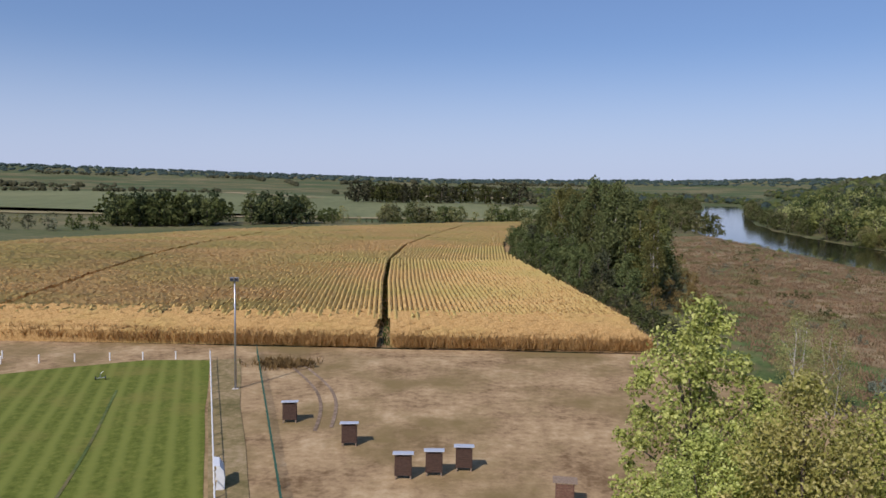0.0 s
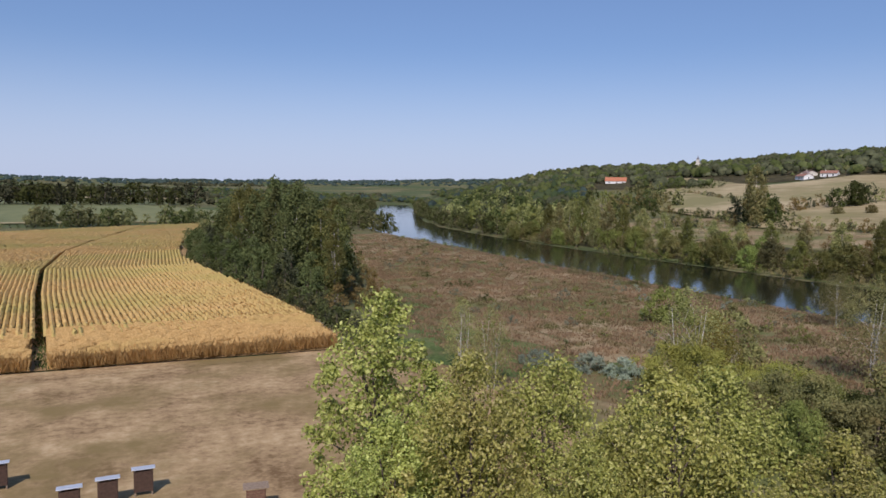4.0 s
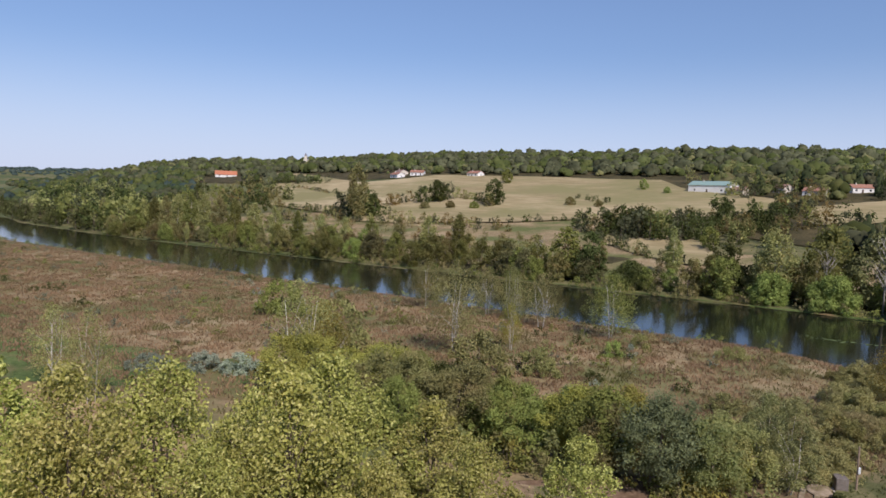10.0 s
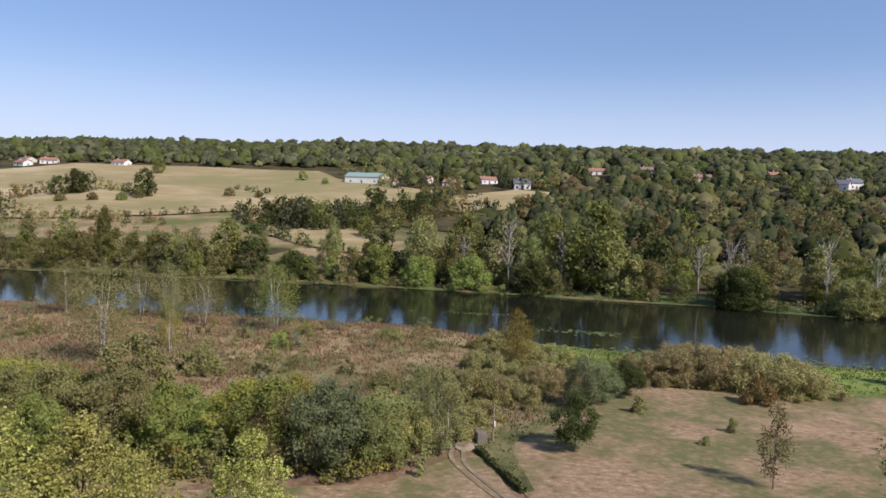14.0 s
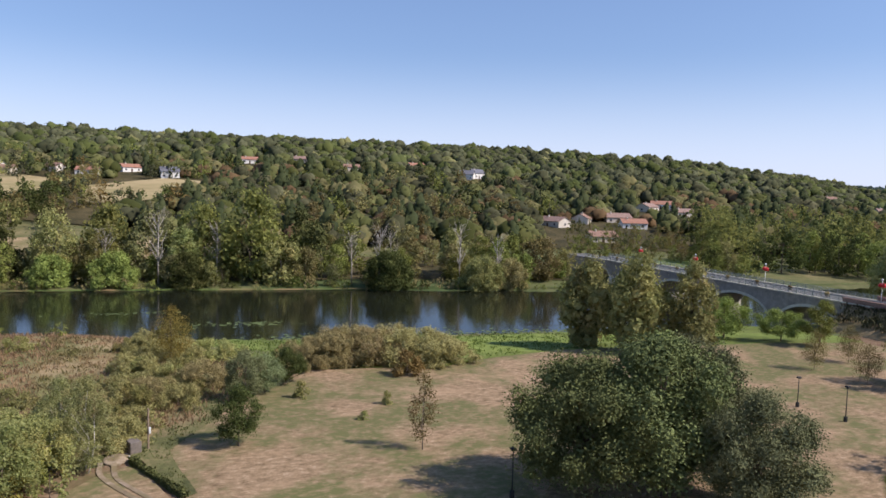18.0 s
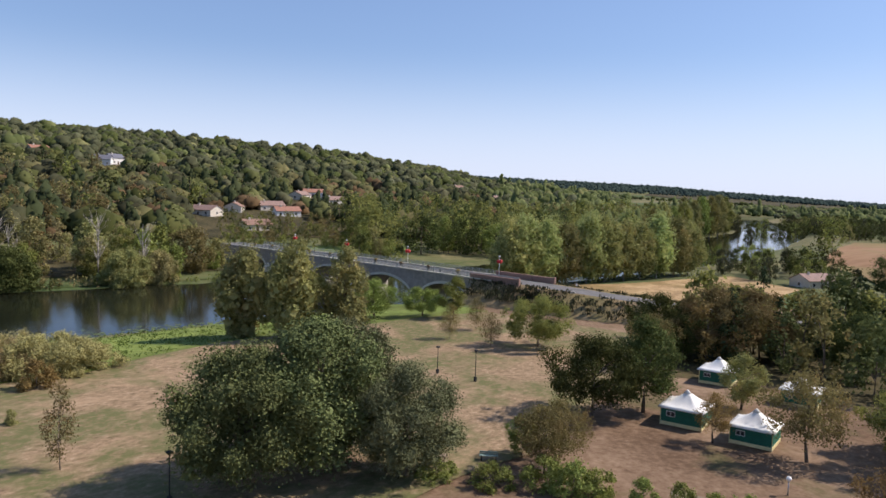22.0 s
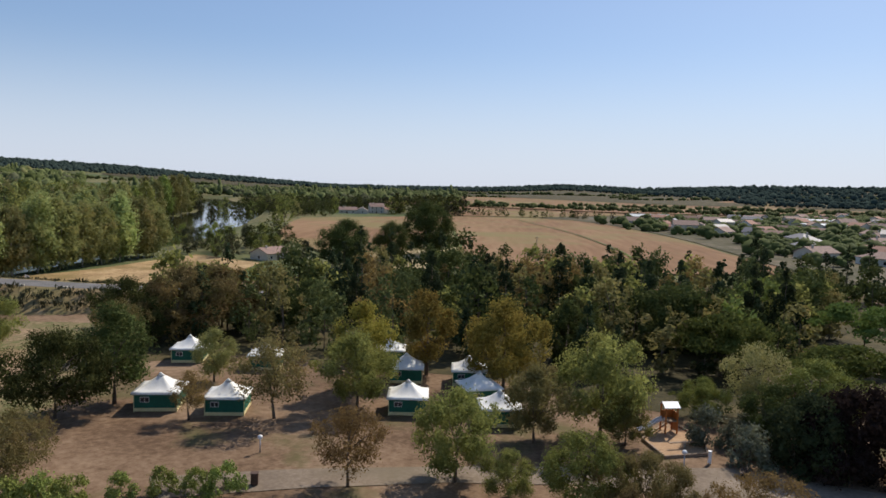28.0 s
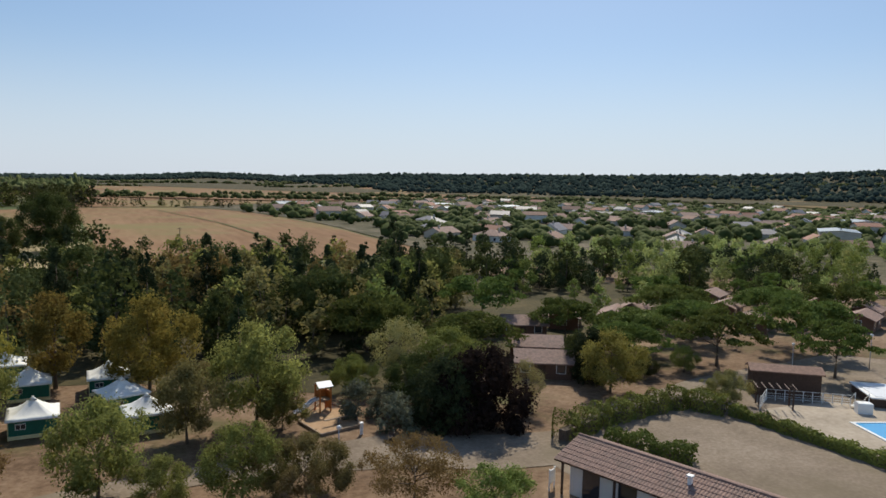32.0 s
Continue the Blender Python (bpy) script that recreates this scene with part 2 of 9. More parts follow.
M["leaf_silk"] = leafage("feathery_leaves", (0.066, 0.092, 0.022), (0.125, 0.16, 0.04), (0.215, 0.24, 0.072), soft=0.28)
M["leaf_purple"] = leafage("purple_leaves", (0.02, 0.014, 0.012), (0.038, 0.026, 0.021), (0.064, 0.046, 0.036), soft=0.2, sheen=0.0)
M["leaf_willow"] = leafage("tan_willow_leaves", (0.24, 0.2, 0.085), (0.33, 0.282, 0.125), (0.43, 0.375, 0.18), each=(0.95, 1.08), soft=0.3, spread=0.5, vary=0.12)
M["leaf_forest"] = leafage("forest_leaves", (0.034, 0.039, 0.021), (0.075, 0.079, 0.042), (0.13, 0.13, 0.072), (0.15, 0.11, 0.055), 0.1, 0.12, 0.45, sheen=0.02)
M["reed"] = leafage("reed_blades", (0.22, 0.158, 0.078), (0.34, 0.25, 0.132), (0.46, 0.36, 0.21), (0.18, 0.182, 0.066), 0.6, soft=0.42, each=(0.95, 1.05), spread=0.3, turn_scale=0.1)
M["leaf_maple"] = leafage("maple_leaves", (0.06, 0.072, 0.026), (0.116, 0.131, 0.047), (0.21, 0.212, 0.087), soft=0.22)
M["leaf_crown"] = leafage("broad_maple_leaves", (0.064, 0.082, 0.03), (0.14, 0.164, 0.062), (0.25, 0.265, 0.115), soft=0.1, spread=0.25)
M["leaf_yellow"] = leafage("yellowing_leaves", (0.2, 0.195, 0.045), (0.36, 0.342, 0.085), (0.54, 0.49, 0.15), (0.4, 0.3, 0.08), 0.15, 0.35)
M["leaf_mid"] = leafage("dusty_green_leaves", (0.102, 0.113, 0.034), (0.216, 0.214, 0.066), (0.365, 0.34, 0.115), (0.3, 0.22, 0.075), 0.15, 0.5)
M["leaf_dusty"] = leafage("greyish_green_leaves", (0.078, 0.09, 0.043), (0.158, 0.172, 0.084), (0.27, 0.275, 0.145), soft=0.12, spread=0.25)
M["leaf_thin"] = leafage("silvery_olive_leaves", (0.14, 0.15, 0.055), (0.265, 0.27, 0.105), (0.43, 0.42, 0.2), (0.36, 0.29, 0.11), 0.12, soft=0.3, spread=0.8)
M["leaf_grass"] = leafage("dull_green_grass_blades", (0.07, 0.082, 0.028), (0.125, 0.14, 0.05), (0.21, 0.215, 0.09), (0.2, 0.16, 0.075), 0.2, soft=0.25)
M["strip_turf"] = soil("dull_green_turf", [(0, (0.062, 0.068, 0.027)), (0.5, (0.105, 0.108, 0.042)), (1, (0.165, 0.152, 0.068))], 0.2, 1.6, 0.15, (0.23, 0.175, 0.095), 0.12, (0.5, 0.64))
M["leaf_brush"] = leafage("tan_brush_leaves", (0.2, 0.165, 0.075), (0.31, 0.255, 0.115), (0.42, 0.345, 0.165), (0.24, 0.23, 0.08), 0.3, soft=0.3, spread=0.4)
M["leaf_blue"] = leafage("blue_green_leaves", (0.115, 0.135, 0.06), (0.215, 0.245, 0.115), (0.34, 0.365, 0.2), soft=0.3)
M["leaf_fade"] = leafage("fading_leaves", (0.098, 0.098, 0.04), (0.168, 0.165, 0.07), (0.255, 0.238, 0.11), (0.23, 0.172, 0.075), 0.2, 0.2, sheen=0.02)
M["leaf_russet"] = leafage("russet_leaves", (0.09, 0.062, 0.03), (0.15, 0.105, 0.052), (0.22, 0.16, 0.085), soft=0.2, sheen=0.02)
# the bluish haze of distance is mixed into this leaf colour
M["leaf_ridge_haze"] = leafage("hazy_ridge_forest_leaves", (0.034, 0.05, 0.042), (0.046, 0.064, 0.054), (0.064, 0.084, 0.068), soft=0.1, vary=0.25, sheen=0.0)

M["under_grass"] = soil("shaded_green_grass", [(0, (0.05, 0.075, 0.02)), (0.5, (0.09, 0.125, 0.035)), (1, (0.15, 0.18, 0.06))], 0.1, 1.3, 0.15, (0.2, 0.14, 0.07), 0.07, (0.5, 0.65))

M["cabinet_brown"] = paint("weathered_cabinet", (0.16, 0.135, 0.115), 0.8, 0.3, 3, dirt=(0.08, 0.065, 0.05))
M["pale_earth"] = soil("pale_dry_earth", [(0, (0.17, 0.125, 0.08)), (0.5, (0.265, 0.205, 0.142)), (1, (0.36, 0.29, 0.21))], 0.5, 2.6, 0.05, (0.19, 0.15, 0.085), 0.9, (0.42, 0.58))
M["sand"] = soil("play_sand", [(0, (0.3, 0.19, 0.11)), (0.5, (0.38, 0.25, 0.15)), (1, (0.46, 0.32, 0.2))], 0.2, 3.0, 0.02)
M["pad"] = paint("lily_pad_leaf", (0.11, 0.14, 0.055), 0.9, 0.3, 1.0, spec=0.05)
M["leaf_sage"] = leafage("sage_grey_leaves", (0.19, 0.225, 0.155), (0.31, 0.355, 0.255), (0.45, 0.49, 0.37))
M["white_bark"] = paint("white_birch_bark", (0.55, 0.51, 0.45), 0.85, 0.2, 3, bump=0.02, dirt=(0.3, 0.27, 0.22))

# ---- helpers for meshes ----
RNG = np.random.default_rng(7)


def mesh_np(name, verts, faces, mats, smooth=False, mat_index=None):
    """A mesh from arrays; faces all of one size."""
    me = bpy.data.meshes.new(name)
    verts, faces = np.asarray(verts, np.float32), np.asarray(faces, np.int32)
    k = faces.shape[1]
    me.vertices.add(len(verts))
    me.vertices.foreach_set("co", verts.ravel())
    me.loops.add(faces.size)
    me.loops.foreach_set("vertex_index", faces.ravel())
    me.polygons.add(len(faces))
    me.polygons.foreach_set("loop_start", np.arange(0, faces.size, k, dtype=np.int32))
    me.polygons.foreach_set("loop_total", np.full(len(faces), k, np.int32))
    if mat_index is not None:
        me.polygons.foreach_set("material_index", np.asarray(mat_index, np.int32))
    me.polygons.foreach_set("use_smooth", np.full(len(faces), smooth))
    me.update(calc_edges=True)
    me.validate()
    for m in mats:
        me.materials.append(m)
    return me


def bm_mesh(name, bm, mat, smooth=False):
    me = bpy.data.meshes.new(name)
    bmesh.ops.recalc_face_normals(bm, faces=bm.faces[:])
    bm.to_mesh(me)
    bm.free()
    for f in me.polygons:
        f.use_smooth = smooth
    me.materials.append(mat)
    return me


def part(name, data, parent, label="", material=None, smooth=False):
    """One mesh object under a thing or a part."""
    me = bm_mesh(name, data, material, smooth) if isinstance(data, bmesh.types.BMesh) else data
    ob = new(name, me)
    ob.parent = parent
    return tagged(ob, label)


def thing(name, label, category, m=None, group="", kind=""):
    e = new(name)
    e.empty_display_size = 0.2
    if m is not None:
        e.matrix_basis = m
    return tagged(e, label, category, group, kind)


def box(bm, x0, x1, y0, y1, z0, z1, bevel=0.0):
    r = bmesh.ops.create_cube(bm, size=1, matrix=Matrix.LocRotScale(((x0 + x1) / 2, (y0 + y1) / 2, (z0 + z1) / 2), None, (x1 - x0, y1 - y0, z1 - z0)))
    if bevel:
        es = {e for v in r["verts"] for e in v.link_edges}
        bmesh.ops.bevel(bm, geom=list(es), offset=bevel, segments=1, affect="EDGES")
    return bm


def boxes(*args, bevel=0.0):
    bm = bmesh.new()
    for a in args:
        box(bm, *a, bevel=bevel)
    return bm


def tube(bm, pts, radii, sides=8):
    """A tapered pipe along points."""
    rings = []
    for i, p in enumerate(pts):
        a = Vector(pts[max(i - 1, 0)])
        b = Vector(pts[min(i + 1, len(pts) - 1)])
        q = (b - a).to_track_quat("Z", "Y")
        rings.append([bm.verts.new(Vector(p) + q @ Vector((radii[i] * math.cos(t), radii[i] * math.sin(t), 0))) for t in (2 * math.pi * k / sides for k in range(sides))])
    for r, s in zip(rings, rings[1:]):
        for k in range(sides):
            bm.faces.new((r[k], r[(k + 1) % sides], s[(k + 1) % sides], s[k]))
    bm.faces.new(rings[0][::-1])
    bm.faces.new(rings[-1])
    return bm


# ---- the land: a river plain with a wooded hill to the east and low ridges far off ----
RIVER = np.array([(420, 1100), (330, 850), (225, 600), (178, 450), (162, 340), (158, 250), (157, 120), (155, 20), (148, -50), (142, -100), (138, -160), (138, -264), (162, -400), (205, -580), (270, -740), (380, -950)], float)
WATER_Z = -3.0
# heading (degrees, left positive) and elevation of the skyline over the plain
RIDGE = np.array([(-360, 0.42), (-331, 0.85), (-300, 1.3), (-250, 1.7), (-236, 1.52), (-226, 1.1), (-214, 0.89), (-200, 0.67), (-192, 0.2), (-186, 0.3), (-180, -0.1), (-168, -0.2), (-160, 0.25), (-152, 0.7), (-146, 0.9), (-138, 1.1),
                  (-120, 1.3), (-60, 1.3), (-32, 0.95), (-26, 0.8), (-18, 0.6), (0, 0.40)], float)
HILL = np.array([(-150, 0.0), (-142, 0.75), (-138.5, 1.15), (-136, 1.8), (-130, 2.6), (-124.6, 3.2), (-111, 3.85), (-94, 4.1), (-84, 4.05), (-75, 4.0), (-66, 3.65), (-55, 3.3), (-44, 2.4), (-35, 1.95), (-32, 1.4), (-29, 0.7), (-24, 0.0)], float)
HILL_R = np.array([(-150, 1100), (-138, 1000), (-124, 850), (-100, 760), (-75, 800), (-55, 900), (-40, 1150), (-30, 1400)], float)


def smooth01(u):
    u = np.clip(u, 0, 1)
    return u * u * (3 - 2 * u)


def river_side(x, y):
    """Signed distance from the river's middle line; east is positive."""
    best = np.full(np.shape(x), 1e9)
    sign = np.ones(np.shape(x))
    for (ax, ay), (bx, by) in zip(RIVER, RIVER[1:]):
        dx, dy = bx - ax, by - ay
        t = np.clip(((x - ax) * dx + (y - ay) * dy) / (dx * dx + dy * dy), 0, 1)
        px, py = x - ax - t * dx, y - ay - t * dy
        dd = np.hypot(px, py)
        s = np.where(dx * py - dy * px > 0, 1.0, -1.0)
        sign = np.where(dd < best, s, sign)
        best = np.minimum(best, dd)
    return best * sign


def half_width(y):
    return np.interp(y, [-700, -350, -160, -110, -60, -20, 300, 500, 900], [26, 26, 25, 26, 29, 31, 29, 26, 26])


def land(x, y):
    """Height of the ground."""
    x, y = np.asarray(x, float), np.asarray(y, float)
    r = np.hypot(x, y)
    az = np.degrees(np.arctan2(-x, y))
    az = np.where(az > 0, az - 360, az)
    # the forest ridge of the south-west stands nearer than the rest
    near = np.interp(az, [-300, -270, -200, -188, -150], [0.0, 1.0, 1.0, 0.0, 0.0])
    crest, start = 4300 - 2100 * near, 1300 - 250 * near
    far = 22 + crest * np.tan(np.radians(np.interp(az, RIDGE[:, 0], RIDGE[:, 1]))) - 6 - 6 * near
    z = smooth01((r - start) / (crest - 100 - start)) * far
    el = np.interp(az, HILL[:, 0], HILL[:, 1])
    r1 = np.interp(az, HILL_R[:, 0], HILL_R[:, 1])
    s = river_side(x, y)
    w = half_width(y)
    r0 = np.minimum(215 / np.maximum(np.sin(np.radians(-az)), 0.28), 700)
    top = np.maximum(22 + r1 * np.tan(np.radians(el)) - 8, 0)
    top = np.where((az > -24) | (az < -150), 0, top)
    u = (r - r0) / np.maximum(r1 - r0, 1)
    hill = top * (0.5 * np.clip(u, 0, 1) + 0.5 * smooth01(u)) * (1 - 0.3 * smooth01((r - r1 - 50) / 900))
    hill = np.where(s > w * 0.8, hill, 0)
    z = np.maximum(z, hill)
    # the river's trough
    a = np.abs(s) - w
    wide = np.where(s < 0, np.interp(y, [-130, -110, -70, -20, -5, 20], [9, 22, 30, 30, 20, 8]), 45.0)
    trough = np.where(a < 0, WATER_Z + 0.3 + a * 0.3, WATER_Z + 0.3 + 2.7 * np.clip(a / wide, 0, 1))
    trough = np.maximum(trough, WATER_Z - 1.5)
    lively = 0.25 * np.sin(x * 0.11 + 1) * np.sin(y * 0.09) * smooth01((a - 5) / 30)
    return np.where(a < wide, np.minimum(trough, z + 0.0), z + np.where((s < 0) & (x > 60) & (y > 0), lively, 0))


def land_z(x, y):
    return float(land(np.array([x]), np.array([y]))[0])


radii = np.concatenate([[0], 6 * 1.032 ** np.arange(0, 239)])
radii = np.append(radii[radii < 4880], 4880.0)
NA = 320
ang = np.arange(NA) * 2 * math.pi / NA
rr, aa = np.meshgrid(radii[1:], ang, indexing="ij")
gx, gy = (rr * np.sin(aa)).ravel(), (rr * np.cos(aa)).ravel()
gz = land(gx, gy)
verts = np.vstack([np.stack([gx, gy, gz], 1), [[0, 0, 0]]])
i, j = np.meshgrid(np.arange(len(radii) - 2), np.arange(NA), indexing="ij")
quads = np.stack([i * NA + j, i * NA + (j + 1) % NA, (i + 1) * NA + (j + 1) % NA, (i + 1) * NA + j], -1).reshape(-1, 4)[:, ::-1]
cap = np.stack([np.full(NA, len(verts) - 1), np.arange(NA), (np.arange(NA) + 1) % NA, (np.arange(NA) + 1) % NA], 1)
ground_me = mesh_np("ground", verts, quads, [M["grass_far"]], smooth=True)
ground = tagged(new("ground", ground_me), "dry rolling farmland with a river valley", "ground", kind="structure")
hub = bmesh.new()
bmesh.ops.create_circle(hub, cap_ends=True, radius=6.05, segments=60)
part("ground_centre", hub, ground, material=M["grass_far"])

# ---- water ----
m, n, l, b = nodes_of("river_water")
b.inputs["Base Color"].default_value = (0.012, 0.014, 0.009, 1)
b.inputs["Roughness"].default_value = 0.06
b.inputs["IOR"].default_value = 1.33
h1 = noise_node(n, l, 0.9, 4, 0.6, stretch=(1.0, 0.35, 1))
relief(n, l, b, h1, 0.2, 0.13)
M["water"] = m


def ribbon(line, half, z, name, mat, lift=0.0, drape=True, step=8.0, crown=0.0):
    """A strip of ground cover along a line; half: its half width, or a function of y."""
    line = np.asarray(line, float)
    seg = np.hypot(*np.diff(line, axis=0).T)
    d = np.concatenate([[0], np.cumsum(seg)])
    s = np.linspace(0, d[-1], max(2, int(d[-1] / step) + 1))
    px, py = np.interp(s, d, line[:, 0]), np.interp(s, d, line[:, 1])
    if len(px) > 4:
        for _ in range(3):
            px[1:-1] = (px[:-2] + 2 * px[1:-1] + px[2:]) / 4
            py[1:-1] = (py[:-2] + 2 * py[1:-1] + py[2:]) / 4
    tx, ty = np.gradient(px), np.gradient(py)
    q = np.hypot(tx, ty)
    nx, ny = -ty / q, tx / q
    hw = half(py) if callable(half) else np.full(len(px), half)
    cols = np.linspace(-1, 1, 5)
    vx = px[:, None] + nx[:, None] * hw[:, None] * cols
    vy = py[:, None] + ny[:, None] * hw[:, None] * cols
    vz = land(vx, vy) + lift + crown * (1 - cols ** 2) if drape else np.full(vx.shape, z)
    k = len(px)
    i, j = np.meshgrid(np.arange(k - 1), np.arange(4), indexing="ij")
    f = np.stack([i * 5 + j, i * 5 + j + 1, (i + 1) * 5 + j + 1, (i + 1) * 5 + j], -1).reshape(-1, 4)[:, ::-1]
    return mesh_np(name, np.stack([vx, vy, vz], -1).reshape(-1, 3), f, [mat], smooth=True)


tagged(new("water", ribbon(RIVER, lambda y: half_width(y) + 6, WATER_Z, "water", M["water"], drape=False)), "calm dark river mirroring sky and trees", "river", kind="structure")


def patch(name, outline, mat, label, category, lift=0.05, step=12.0, wob=1.0, kind="structure"):
    """A piece of ground cover, draped over the land."""
    pts = [Vector((*p, 0)) for p in outline]
    edge = []
    for a, c in zip(pts, pts[1:] + pts[:1]):
        k = max(1, int((c - a).length / (step * 0.7)))
        for t in range(k):
            p = a.lerp(c, t / k)
            if t and wob:
                p += Vector((noise.noise(p * 0.11), noise.noise(p * 0.11 + Vector((9, 4, 2))), 0)) * wob
            edge.append(p)
    bm = bmesh.new()
    bm.faces.new([bm.verts.new(p) for p in edge])
    bmesh.ops.triangulate(bm, faces=bm.faces[:])
    for _ in range(7):
        long = [e for e in bm.edges if e.calc_length() > step * 1.6]
        if not long or len(bm.faces) > 12000:
            break
        bmesh.ops.subdivide_edges(bm, edges=long, cuts=1)
        bmesh.ops.triangulate(bm, faces=[f for f in bm.faces if len(f.verts) > 3])
    xs = np.array([v.co.x for v in bm.verts])
    ys = np.array([v.co.y for v in bm.verts])
    for v, z in zip(bm.verts, land(xs, ys)):
        v.co.z = z + lift
    me = bm_mesh(name, bm, mat, True)
    if me.polygons and me.polygons[0].normal.z < 0:
        me.flip_normals()
    return tagged(new(name, me), label, category, kind=kind)

# ---- plants ----
def leaf_quads(c, nrm, length, width, rng):
    """Diamond leaves at points c, facing about nrm."""
    k = len(c)
    nrm = nrm / np.maximum(np.linalg.norm(nrm, axis=1, keepdims=True), 1e-6)
    u = np.cross(nrm, rng.normal(size=(k, 3)))
    u /= np.maximum(np.linalg.norm(u, axis=1, keepdims=True), 1e-6)
    v = np.cross(nrm, u)
    s = rng.uniform(0.6, 1.3, (k, 1))
    a, b = u * length * s * 0.5, v * width * s * 0.5
    lift = nrm * 0.12 * length * s
    p = np.stack([c - a, c - b + lift, c + a, c + b + lift], 1).reshape(-1, 3)
    return p, np.arange(k * 4).reshape(-1, 4)


def round_off(me, f, face_n, soft_n, mix):
    """Leaves shade as part of their clump: normals between the leaf's own and the clump's."""
    unit = lambda a: a / np.maximum(np.linalg.norm(a, axis=1, keepdims=True), 1e-6)
    n = unit(unit(face_n) * (1 - mix) + unit(soft_n) * mix)
    back = (n * face_n).sum(1) < 0
    n[back] = unit(n[back] - 2.05 * (n * unit(face_n)).sum(1)[back, None] * unit(face_n)[back])
    at = me.attributes.new("custom_normal", "FLOAT_VECTOR", "POINT")
    at.data.foreach_set("vector", np.repeat(n, f.shape[1], axis=0).astype(np.float32).ravel())


ICO = {}


def ball(sub, rng, jitter):
    if sub not in ICO:
        bm = bmesh.new()
        bmesh.ops.create_icosphere(bm, subdivisions=sub, radius=1)
        ICO[sub] = np.array([x.co for x in bm.verts]), np.array([[q.index for q in p.verts] for p in bm.faces])
        bm.free()
    v, f = ICO[sub]
    return v * (1 + rng.uniform(-jitter, jitter, (len(v), 1))), f


PROFILE = {"column": ([0, 0.08, 0.3, 0.55, 0.8, 0.93, 1], [0.5, 0.75, 1.0, 0.92, 0.62, 0.36, 0.1]),
           "cone": ([0, 0.1, 0.3, 0.6, 0.85, 1], [0.7, 1.0, 0.85, 0.52, 0.24, 0.02]),
           "round": ([0, 0.1, 0.3, 0.55, 0.75, 0.9, 1], [0.62, 0.84, 1.0, 0.98, 0.8, 0.5, 0.15]),
           "airy": ([0, 0.1, 0.3, 0.5, 0.7, 0.88, 1], [0.6, 0.85, 1.0, 0.95, 0.72, 0.42, 0.08]),
           "mound": ([0, 0.15, 0.4, 0.7, 0.9, 1], [0.95, 1.0, 0.96, 0.78, 0.48, 0.15])}


def clump_sites(shape, count, h, base, rad, rng):
    """Middles and sizes of the leaf clumps of a crown."""
    top = h - base
    if shape == "flat":
        a = rng.uniform(0, 6.283, count)
        q = rad * np.sqrt(rng.uniform(0.0, 1, count))
        lay = rng.integers(0, 3, count)
        tilt = 0.06 * top * np.sin(a * 2 + lay * 2.1)
        c = np.stack([q * np.cos(a + lay), q * np.sin(a + lay), base + top * (0.52 + 0.2 * lay) * (1 - 0.14 * (q / rad) ** 2) + tilt], 1)
        size = rad * rng.uniform(0.14, 0.24, count)
        c[:, :2] *= (1 - 0.16 * lay)[:, None]
        return c, size
    us, pr = PROFILE[shape]
    # more clumps where the crown is wide
    tab = np.cumsum(np.interp(np.linspace(0, 1, 60), us, pr) ** 0.8 + 0.12)
    u = np.interp((np.arange(count) + rng.uniform(0, 1, count)) / count * tab[-1], tab, np.linspace(0, 1, 60))
    a = np.arange(count) * 2.39996 + rng.normal(0, 0.5, count)
    prof = np.interp(u, us, pr)
    lob = 1 + 0.13 * np.sin(3 * a + 4 * u + rng.uniform(0, 6)) + 0.09 * np.sin(5 * a - 7 * u + rng.uniform(0, 6))
    deep = rng.uniform(size=count) < 0.3
    q = np.where(deep, rng.uniform(0.15, 0.7, count), rng.uniform(0.72, 1.0, count)) * lob
    small = min(rad, top * 0.5)
    size = small * rng.uniform(0.22, 0.4, count) * {"column": 1.25, "cone": 1.1}.get(shape, 1.0)
    if shape == "cone":
        size *= 1.15 - 0.8 * u
    else:
        size *= 1.0 - 0.35 * np.clip(u - 0.75, 0, 1) * 4 * (shape == "column")
    if shape == "airy":
        size *= 0.74
        q = q * (1 + 0.16 * np.sin(4 * a + 9 * u) * (u > 0.2))
    spray = (rng.uniform(size=count) < (0.24 if shape == "airy" else 0.12)) & (u > 0.25)
    size = np.where(spray, size * 0.5, size)
    q = np.where(spray, rng.uniform(1.02, 1.2, count), q)
    c = np.stack([q * prof * (rad - 0.45 * size) * np.cos(a), q * prof * (rad - 0.45 * size) * np.sin(a), base + 0.35 * size + u * (top - 0.9 * size)], 1)
    return c, size


def gather(c, rng, pull):
    """Draws the leaf clumps together round the ends of the boughs, with gaps between; returns each clump's bough end."""
    k = max(5, len(c) // 9)
    ends = [int(rng.integers(len(c)))]
    near = np.linalg.norm(c - c[ends[0]], axis=1)
    for _ in range(k - 1):
        ends.append(int(np.argmax(near * rng.uniform(0.75, 1, len(c)))))
        near = np.minimum(near, np.linalg.norm(c - c[ends[-1]], axis=1))
    own = np.argmin(np.linalg.norm(c[:, None] - c[ends][None], axis=2), axis=1)
    mid = c[ends][own]
    return c + (mid - c) * pull, mid


